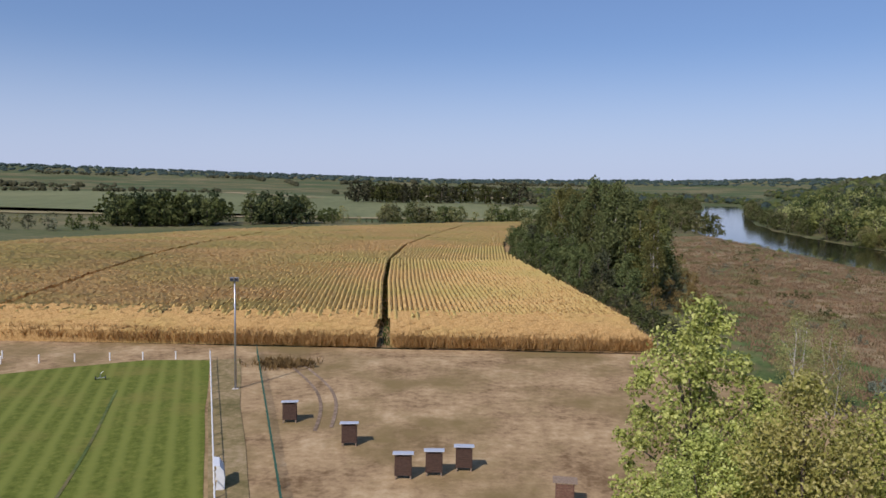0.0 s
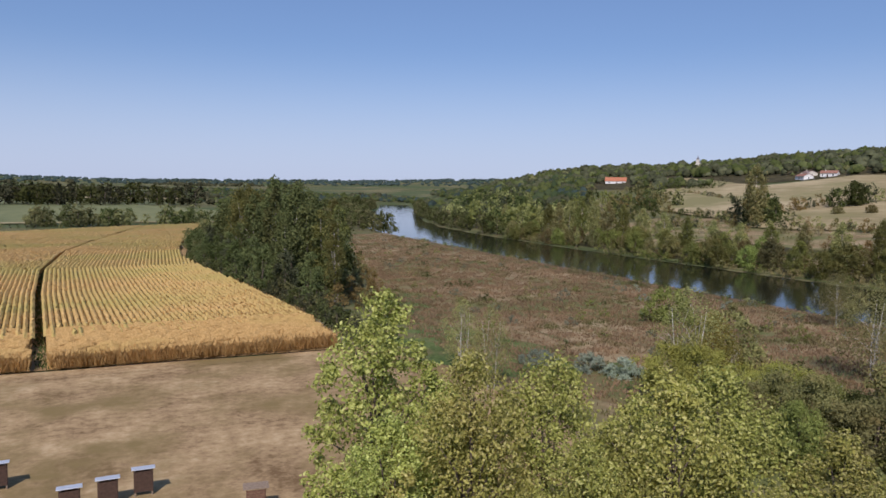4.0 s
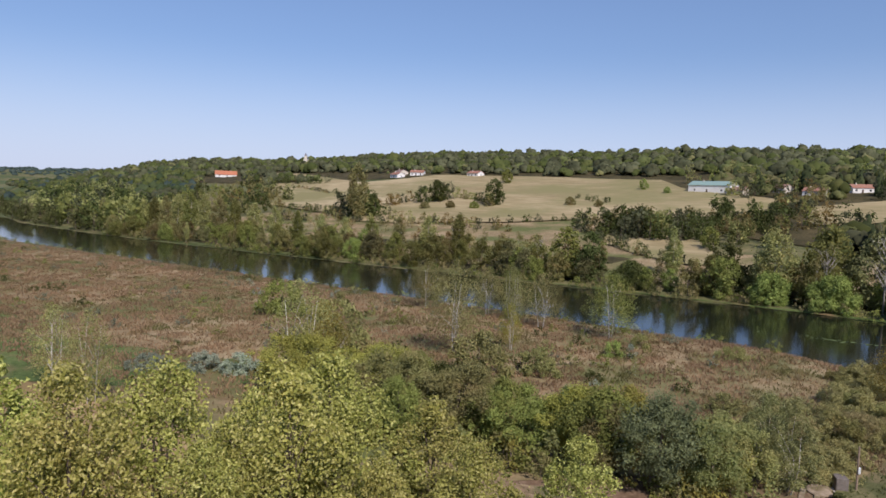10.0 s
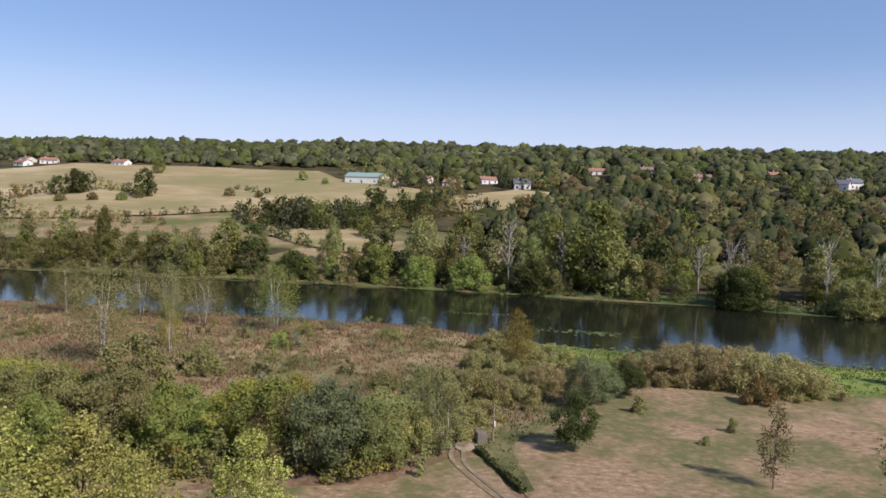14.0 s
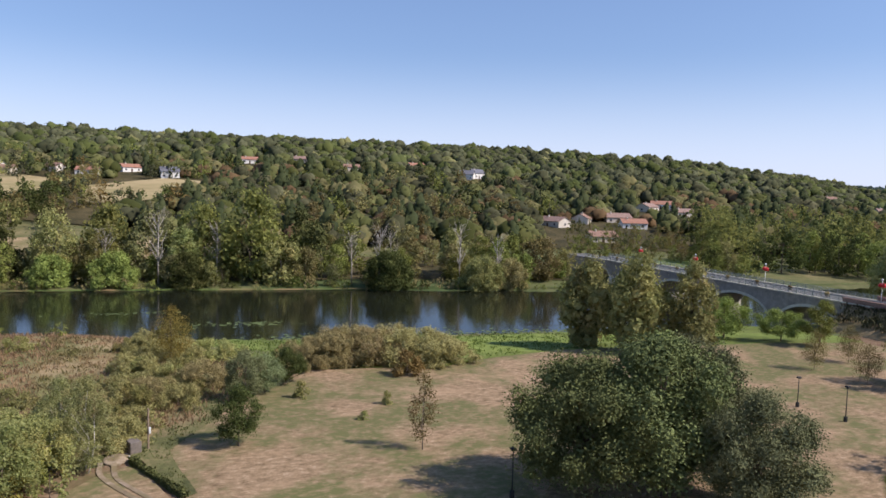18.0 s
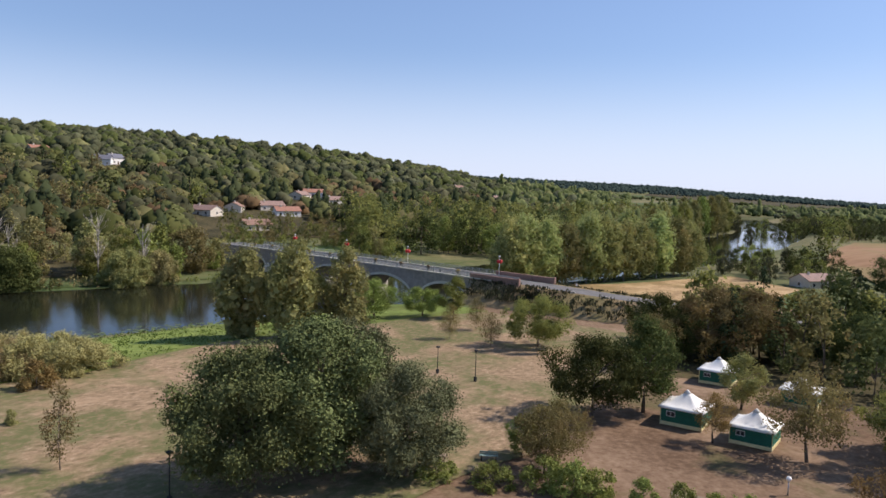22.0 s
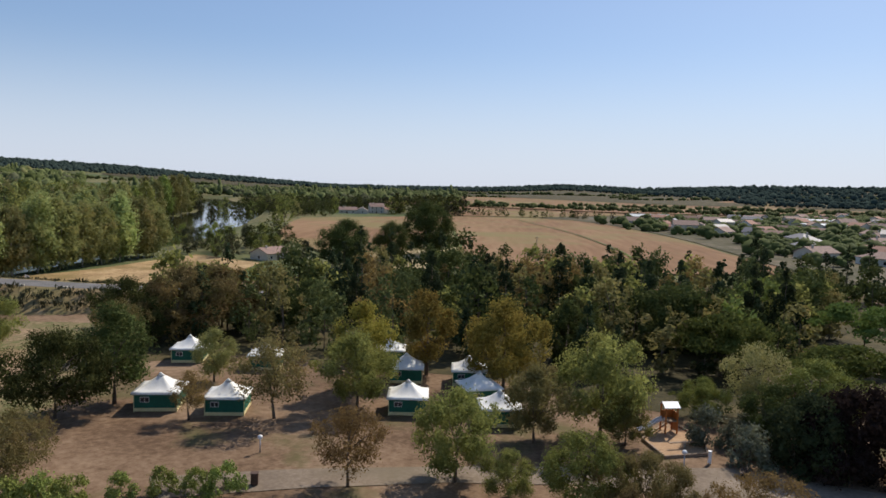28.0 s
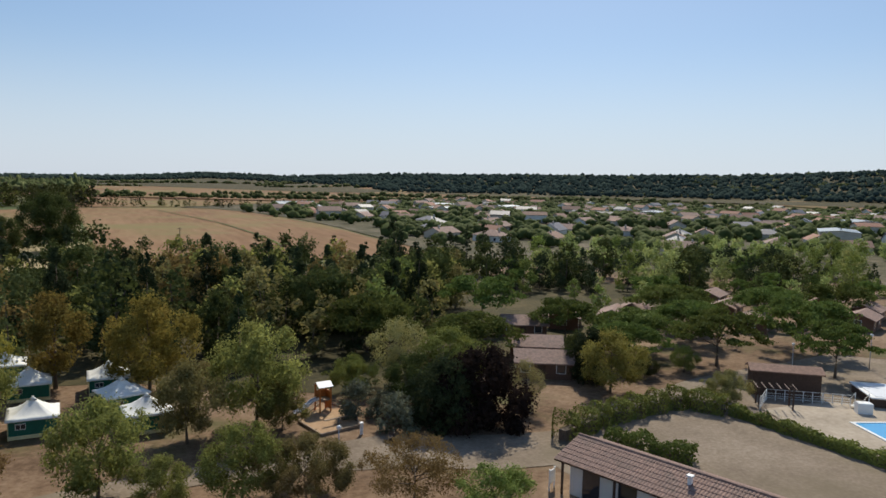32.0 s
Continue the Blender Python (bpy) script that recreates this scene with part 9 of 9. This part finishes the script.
# ---- hedges ----
def hedge(line, h, w, leaf, label, seed):
    r = np.random.default_rng(seed)
    line = np.array(line, float)
    dd = np.concatenate([[0], np.cumsum(np.hypot(*np.diff(line, axis=0).T))])
    k = int(dd[-1] * 380)
    s = r.uniform(0, dd[-1], k)
    a, e = r.uniform(-1, 1, k), r.uniform(0, 1, k)
    face = r.uniform(size=k)
    wob = 0.75 + 0.4 * np.array([noise.noise(Vector((q * 0.6, seed, 0))) for q in s]) + 0.12 * np.sin(s * 2.3)
    side = np.where(face < 0.6, np.sign(a), a)
    up = np.where(face < 0.6, e, 1.0)
    x, y = np.interp(s, dd, line[:, 0]), np.interp(s, dd, line[:, 1])
    x2, y2 = np.interp(s + 0.1, dd, line[:, 0]), np.interp(s + 0.1, dd, line[:, 1])
    x1, y1 = np.interp(s - 0.1, dd, line[:, 0]), np.interp(s - 0.1, dd, line[:, 1])
    q = np.maximum(np.hypot(x2 - x1, y2 - y1), 1e-6)
    nx, ny = -(y2 - y1) / q, (x2 - x1) / q
    c = np.column_stack([x + nx * side * w / 2 * wob, y + ny * side * w / 2 * wob, up * h * wob + r.normal(0, 0.12, k)])
    c[:, 2] = np.maximum(c[:, 2], 0.05)
    nrm = np.column_stack([nx * side, ny * side, np.where(face < 0.6, 0.3, 1.0)]) + r.normal(0, 0.5, (k, 3))
    v, f = leaf_quads(c, nrm, 0.26, 0.17, r)
    t = thing("hedge", label, "hedge", group="hedges")
    part("foliage", mesh_np("foliage", v, f, [M[leaf]]), t)
    bm = bmesh.new()
    for (ax, ay), (bx, by) in zip(line, line[1:]):
        L_ = math.hypot(bx - ax, by - ay)
        n0 = len(bm.verts)
        box(bm, -L_ / 2 + 0.3, L_ / 2 - 0.3, -w * 0.16, w * 0.16, 0, h * 0.42)
        bm.verts.ensure_lookup_table()
        bmesh.ops.transform(bm, matrix=pose((ax + bx) / 2, (ay + by) / 2, 0.02, 0, 0, math.degrees(math.atan2(by - ay, bx - ax))), verts=bm.verts[n0:])
    part("inner_growth", bm, t, "", M["bark"])


hedge([(-34.4, -50.6), (-40, -52.8), (-46, -54.2), (-52.0, -54.8), (-54.0, -51.0)], 2.4, 2.3, "leaf_green", "thick green and yellowish clipped hedge", 1)
hedge([(-37.6, -48.4), (-39.6, -45.6), (-41.6, -42.2)], 1.9, 2.0, "leaf_silk", "low bright green hedge in the yard", 2)
hedge([(-54.6, -51.0), (-55.4, -44.0), (-56.2, -36.0), (-56.6, -27)], 1.2, 1.3, "leaf_green", "long low hedge beside the pool", 3)
hedge([(-22.5, -61.5), (-25.5, -66.0), (-30, -69.5)], 2.6, 2.6, "leaf_grey", "tall silvery green hedge by the play area", 4)
hedge([(60.6, 5.2), (57.0, 3.4), (52.5, 1.0)], 0.45, 0.5, "leaf_maple", "low dull green bramble strip by the track", 5)

# ---- pool terrace ----
M["terrace"] = soil("warm_concrete", [(0, (0.3, 0.25, 0.19)), (0.5, (0.38, 0.32, 0.25)), (1, (0.46, 0.39, 0.31))], 0.2, 2.0, 0.01)
patch("pool_terrace", [(-56.9, -44.6), (-58.8, -51.0), (-66.8, -50.6), (-76, -45), (-84, -34), (-72, -20), (-57.4, -24)], M["terrace"], "pale concrete pool terrace", "terrace", 0.16, 4, 0)
pool = thing("swimming_pool", "bright blue swimming pool in a pale terrace", "pool", pose(-65.6, -36.9, 0.0, 0, 0, -20))
part("water", boxes((-4.5, 4.5, -6.5, 6.5, 0.12, 0.2)), pool, "clear blue water", M["pool"])
for a in ((-4.8, -4.5, -6.8, 6.8), (4.5, 4.8, -6.8, 6.8), (-4.5, 4.5, -6.8, -6.5), (-4.5, 4.5, 6.5, 6.8)):
    part("coping", boxes((*a, 0.1, 0.26), bevel=0.02), pool, "", M["white"])
shed = thing("pool_shed", "dark wooden shed with a tiled roof", "shed", pose(-65.6, -54.4, 0.1, 0, 0, 143))
part("wall", house_walls(6.9, 2.4, 2.7, 0.4, True), shed, "", M["dark_wood"])
part("roof", gable_roof(bmesh.new(), 6.9, 2.4, 2.7, 0.42, 0.3, 0.12), shed, "", M["tile_brown"])
for k in range(14):
    part("board", boxes((-3.4 + k * 0.49, -2.93 + k * 0.49, 1.2, 1.24, 0.05, 2.65)), shed, "", M["dark_wood"])
perg = thing("pergola", "dark timber pergola over the terrace", "pergola", pose(-60.6, -51.2, 0.15, 0, 0, 143))
for x in (-1.6, 1.6):
    for y in (-0.8, 0.8):
        part("post", boxes((x - 0.07, x + 0.07, y - 0.07, y + 0.07, 0, 2.1)), perg, "", M["dark_wood"])
for k in range(6):
    part("beam", boxes((-1.9 + k * 0.74, -1.8 + k * 0.74, -1.1, 1.1, 2.1, 2.2)), perg, "", M["dark_wood"])


def railing(pts, h, label):
    t = thing("railing", label, "railing", group="pool railings")
    for (ax, ay), (bx, by) in zip(pts, pts[1:]):
        L_ = math.hypot(bx - ax, by - ay)
        for k in range(int(L_ / 0.9) + 1):
            f = k * 0.9 / L_
            part("post", boxes((ax + (bx - ax) * f - 0.03, ax + (bx - ax) * f + 0.03, ay + (by - ay) * f - 0.03, ay + (by - ay) * f + 0.03, 0.1, h)), t, "", M["white"])
        for z in (0.35, 0.6, 0.85, h):
            bm = bmesh.new()
            tube(bm, [(ax, ay, z), (bx, by, z)], [0.022, 0.022], 5)
            part("bar", bm, t, "", M["white"])


railing([(-58.6, -51.2), (-62.0, -53.4), (-66.5, -50.2), (-68.6, -48.6)], 1.25, "white metal railing round the terrace")
basin = thing("paddling_basin", "raised dark-walled basin with a white rim", "basin", pose(-77.0, -46.5, 0.1, 0, 0, -35))
part("side_wall", boxes((-6, 6, -3, 3, 0, 0.95), bevel=0.03), basin, "", M["dark_wood"])
part("rim", boxes((-6.2, 6.2, -3.2, 3.2, 0.95, 1.1), bevel=0.03), basin, "", M["white"])
part("cover", boxes((-5.7, 5.7, -2.7, 2.7, 1.1, 1.14)), basin, "", M["sheet"])
steps = thing("pool_steps", "white metal steps up to the basin", "steps", pose(-68.6, -47.9, 0.12, 0, 0, -35))
for k in range(4):
    part("tread", boxes((-0.6, 0.6, k * 0.3, k * 0.3 + 0.28, k * 0.24 + 0.2, k * 0.24 + 0.26)), steps, "", M["white"])
for sx in (-0.65, 0.65):
    bm = bmesh.new()
    tube(bm, [(sx, 0, 0), (sx, 0, 1.0), (sx, 1.1, 1.9), (sx, 1.1, 0)], [0.035] * 4, 6)
    part("handrail", bm, steps, "", M["white"])
part("side_panel", boxes((-0.7, 0.7, 1.2, 2.2, 0, 1.1), bevel=0.02), steps, "", M["white"])

# ---- cabins ----
house_proto("cabin", 7.0, 5.0, 2.3, 1.05, "red_wood", "tile_pink")
for x, y, a in [(-54.3, -90.5, -25), (-48.5, -77.8, -28), (-45.0, -70.3, -28), (-72.3, -92.5, 45), (-79.2, -96, 40), (-96.6, -93, 30), (-119.4, -91, 25), (-119, -82.5, 25), (-110.5, -77.5, 25), (-92, -82.5, 35), (-33, -76, 70), (-64, -94, 50), (-104, -104, 30)]:
    house("cabin", x, y, a, "small wooden cabin with pinkish tiled roof", 0.9, "cabins", 0.1, "cabin")

# ---- playground ----
play = thing("play_tower", "orange wooden play tower with a slide", "playground", pose(-17.5, -65.6, 0.15, 0, 0, 10))
for sx in (-0.55, 0.55):
    for sy in (-0.55, 0.55):
        part("post", boxes((sx - 0.06, sx + 0.06, sy - 0.06, sy + 0.06, 0, 2.5)), play, "", M["orange_wood"])
part("platform", boxes((-0.6, 0.6, -0.6, 0.6, 1.1, 1.2)), play, "", M["wood"])
for a in ((-0.6, 0.6, -0.62, -0.56, 1.2, 1.9), (-0.62, -0.56, -0.6, 0.6, 1.2, 1.9), (-0.62, -0.56, -0.6, 0.6, 0.2, 1.0)):
    part("panel", boxes(a, bevel=0.01), play, "", M["orange_wood"])
part("roof", gable_roof(bmesh.new(), 1.3, 1.2, 2.45, 0.35, 0.1, 0.05), play, "pale sheet roof", M["sheet"])
bm = bmesh.new()
prof = [(0.6, 1.2), (1.1, 1.05), (2.3, 0.3), (2.9, 0.2)]
for sy, hgt_ in ((-0.28, 0.2), (0.28, 0.2)):
    for (xa, za), (xb, zb) in zip(prof, prof[1:]):
        vs = [bm.verts.new(c) for c in ((xa, sy - 0.02, za), (xb, sy - 0.02, zb), (xb, sy - 0.02, zb + hgt_), (xa, sy - 0.02, za + hgt_), (xa, sy + 0.02, za), (xb, sy + 0.02, zb), (xb, sy + 0.02, zb + hgt_), (xa, sy + 0.02, za + hgt_))]
        for f in ((0, 1, 2, 3), (7, 6, 5, 4), (0, 4, 5, 1), (3, 2, 6, 7), (0, 3, 7, 4), (1, 5, 6, 2)):
            bm.faces.new([vs[i] for i in f])
for (xa, za), (xb, zb) in zip(prof, prof[1:]):
    vs = [bm.verts.new(c) for c in ((xa, -0.28, za), (xb, -0.28, zb), (xb, 0.28, zb), (xa, 0.28, za), (xa, -0.28, za - 0.03), (xb, -0.28, zb - 0.03), (xb, 0.28, zb - 0.03), (xa, 0.28, za - 0.03))]
    for f in ((0, 1, 2, 3), (7, 6, 5, 4), (0, 4, 5, 1), (3, 2, 6, 7), (0, 3, 7, 4), (1, 5, 6, 2)):
        bm.faces.new([vs[i] for i in f])
part("slide", bm, play, "grey metal slide", M["sheet"])
for k in range(6):
    bm = bmesh.new()
    tube(bm, [(-0.3, -0.65 - 0.1 * (6 - k) / 6, 0.2 + k * 0.18), (0.3, -0.65 - 0.1 * (6 - k) / 6, 0.2 + k * 0.18)], [0.025, 0.025], 6)
    part("rung", bm, play, "", M["wood"])
swing = thing("climbing_frame", "low wooden climbing frame on sand", "playground", pose(-14.9, -67.2, 0.1, 0, 0, 10))
for sx in (-0.5, 0.5):
    part("post", boxes((sx - 0.05, sx + 0.05, -0.05, 0.05, 0, 1.8)), swing, "", M["dark_wood"])
part("bar", boxes((-0.5, 0.5, -0.04, 0.04, 1.5, 1.6)), swing, "", M["dark_wood"])
see = thing("seesaw", "low wooden seesaw on sand", "seesaw", pose(-17.8, -61.6, 0.15, 0, 0, 15))
part("plank", boxes((-1.4, 1.4, -0.12, 0.12, 0.45, 0.52), bevel=0.01), see, "", M["wood"])
part("pivot", boxes((-0.12, 0.12, -0.15, 0.15, 0, 0.45)), see, "", M["steel"])
edge = thing("timber_edging", "timber edging round the play sand", "edging")
ring_ = [(-14.6, -63.2), (-15.6, -59.0), (-19.4, -60.2), (-20.2, -64.0), (-18.2, -68.4)]
for (ax, ay), (bx, by) in zip(ring_, ring_[1:] + ring_[:1]):
    L_ = math.hypot(bx - ax, by - ay)
    bm = boxes((-L_ / 2, L_ / 2, -0.07, 0.07, 0, 0.26), bevel=0.02)
    bm.transform(pose((ax + bx) / 2, (ay + by) / 2, 0.05, 0, 0, math.degrees(math.atan2(by - ay, bx - ax))))
    part("plank", bm, edge, "", M["wood"])

# ---- benches, bin, boards, posts ----
def bench(x, y, a, mat, label):
    t = thing("bench", label, "bench", pose(x, y, 0.08, 0, 0, a), "benches")
    for k in range(3):
        part("seat_slat", boxes((-0.75, 0.75, -0.22 + k * 0.15, -0.1 + k * 0.15, 0.42, 0.46)), t, "", M[mat])
    for k in range(2):
        part("back_slat", boxes((-0.75, 0.75, 0.24, 0.28, 0.58 + k * 0.17, 0.71 + k * 0.17)), t, "", M[mat])
    for sx in (-0.6, 0.6):
        part("leg", boxes((sx - 0.04, sx + 0.04, -0.2, 0.28, 0, 0.42)), t, "", M["black"])


bench(-20.9, -56.0, 70, "dark_wood", "dark wooden bench by the camp road")
table = thing("picnic_table", "weathered wooden picnic table on dry grass", "table", pose(39.4, -40.4, 0.08, 0, 0, 50))
for k in range(5):
    part("top_plank", boxes((-0.9, 0.9, -0.38 + k * 0.155, -0.24 + k * 0.155, 0.72, 0.76), bevel=0.006), table, "", M["wood"])
for sy in (-0.72, 0.72):
    part("seat_plank", boxes((-0.9, 0.9, sy - 0.13, sy + 0.13, 0.42, 0.46), bevel=0.006), table, "", M["wood"])
for sx in (-0.62, 0.62):
    part("cross_beam", boxes((sx - 0.04, sx + 0.04, -0.84, 0.84, 0.35, 0.42)), table, "", M["wood"])
    for sy in (-0.5, 0.5):
        bm = bmesh.new()
        tube(bm, [(sx, sy * 1.25, 0), (sx, sy * 0.5, 0.72)], [0.05, 0.05], 6)
        part("leg", bm, table, "", M["wood"])
bench(37.1, -44.2, 40, "green_sheet", "green painted bench beside the meadow")
t = thing("litter_bin", "brown wooden litter bin by the road", "bin", pose(16.0, -49.6, 0.08, 0, 0, 10))
part("body", boxes((-0.25, 0.25, -0.25, 0.25, 0.05, 0.85), bevel=0.03), t, "", M["dark_wood"])
part("lid", boxes((-0.29, 0.29, -0.29, 0.29, 0.85, 0.92), bevel=0.02), t, "", M["dark_wood"])
t = thing("information_board", "wide grey information board on two posts", "board", pose(39.1, -40.0, 0.05, 0, 0, -45))
part("panel", boxes((-0.85, 0.85, -0.04, 0.04, 0.55, 1.35), bevel=0.01), t, "", M["sheet"])
part("roof_board", boxes((-0.95, 0.95, -0.2, 0.2, 1.35, 1.42)), t, "", M["wood"])
for sx in (-0.8, 0.8):
    part("post", boxes((sx - 0.05, sx + 0.05, -0.05, 0.05, 0, 1.4)), t, "", M["wood"])
t = thing("utility_cabinet", "grey-brown weathered utility cabinet at the meadow's edge", "cabinet", pose(62.6, 5.2, 0.05, 0, 0, 24))
part("body", boxes((-0.6, 0.6, -0.45, 0.45, 0, 1.15), bevel=0.04), t, "", M["cabinet_brown"])
part("plinth", boxes((-0.8, 0.8, -0.6, 0.6, -0.05, 0.12)), t, "", M["concrete"])
t = thing("electric_post", "pale wooden post with a small meter box", "post", pose(63.1, 4.1, 0.05))
bm = bmesh.new()
tube(bm, [(0, 0, 0), (0, 0, 3.6)], [0.09, 0.07], 8)
part("shaft", bm, t, "", M["wood"])
part("meter_box", boxes((-0.15, 0.15, -0.2, -0.06, 1.5, 1.95)), t, "", M["white"])
t = thing("white_post", "short white service post", "post", pose(-19.0, -58.3, 0.08))
part("shaft", boxes((-0.12, 0.12, -0.12, 0.12, 0, 1.0), bevel=0.02), t, "", M["white"])
part("cap", boxes((-0.14, 0.14, -0.14, 0.14, 1.0, 1.06)), t, "", M["sheet"])
for x, y, h in [(-15, -206, 8.5), (95, -236, 9.0)]:
    t = thing("utility_pole", "tall weathered wooden utility pole", "pole", pose(x, y, 0.1), "utility poles")
    bm = bmesh.new()
    tube(bm, [(0, 0, 0), (0, 0, h)], [0.16, 0.1], 8)
    part("shaft", bm, t, "", M["wood"])
    part("crossarm", boxes((-0.7, 0.7, -0.06, 0.06, h - 0.5, h - 0.38)), t, "", M["wood"])

# brush heap and small hump on the lot
rng = np.random.default_rng(131)
heap = rng.normal((-19.0, 84.8), (1.6, 0.9), (160, 2))
tufts("brush_heap", on_land(heap), 0.9, 0.8, M["leaf_rust"], "heap of dry brown brushwood", rng, blades=6, width=0.07, category="brush", kind="stuff")

# ---- lily pads and weed on the water ----
def pads(count, spots, seed):
    r = np.random.default_rng(seed)
    V, F, off = [], [], 0
    for cx_, cy_, sx, sy, k in spots:
        for _ in range(int(k * count)):
            x, y = r.normal(cx_, sx), r.normal(cy_, sy)
            rad_ = r.uniform(0.15, 0.5)
            a = r.uniform(0, 6.28)
            ring = [(x + rad_ * math.cos(a + q * 0.75), y + rad_ * math.sin(a + q * 0.75) * 0.8, WATER_Z + 0.02 + 0.001 * (off % 7)) for q in range(8)]
            V += ring
            F.append(list(range(off, off + 8)))
            off += 8
    return mesh_np("lily_pads", V, F, [M["pad"]])


tagged(new("lily_pads", pads(500, [(118, -42, 3, 8, 0.7), (121, -20, 2.2, 7, 0.5), (137, -8, 1.3, 7, 0.22), (116, -58, 3, 7, 0.8), (152, 12, 0.8, 5, 0.1), (140, 90, 4, 1, 0.1), (108, -90, 4, 6, 0.5)], 5)), "floating lily pads and weed near the bank", "lily pads", kind="stuff")
for x, y in [(133, 158), (131, 148)]:
    t = thing("buoy", "small white buoy floating on the river", "buoy", pose(x, y, WATER_Z), "river buoys")
    bm = bmesh.new()
    bmesh.ops.create_icosphere(bm, subdivisions=2, radius=0.35, matrix=Matrix.Translation((0, 0, 0.1)))
    part("float", bm, t, "", M["white"], True)
    part("eye", boxes((-0.05, 0.05, -0.05, 0.05, 0.42, 0.6)), t, "", M["steel"])
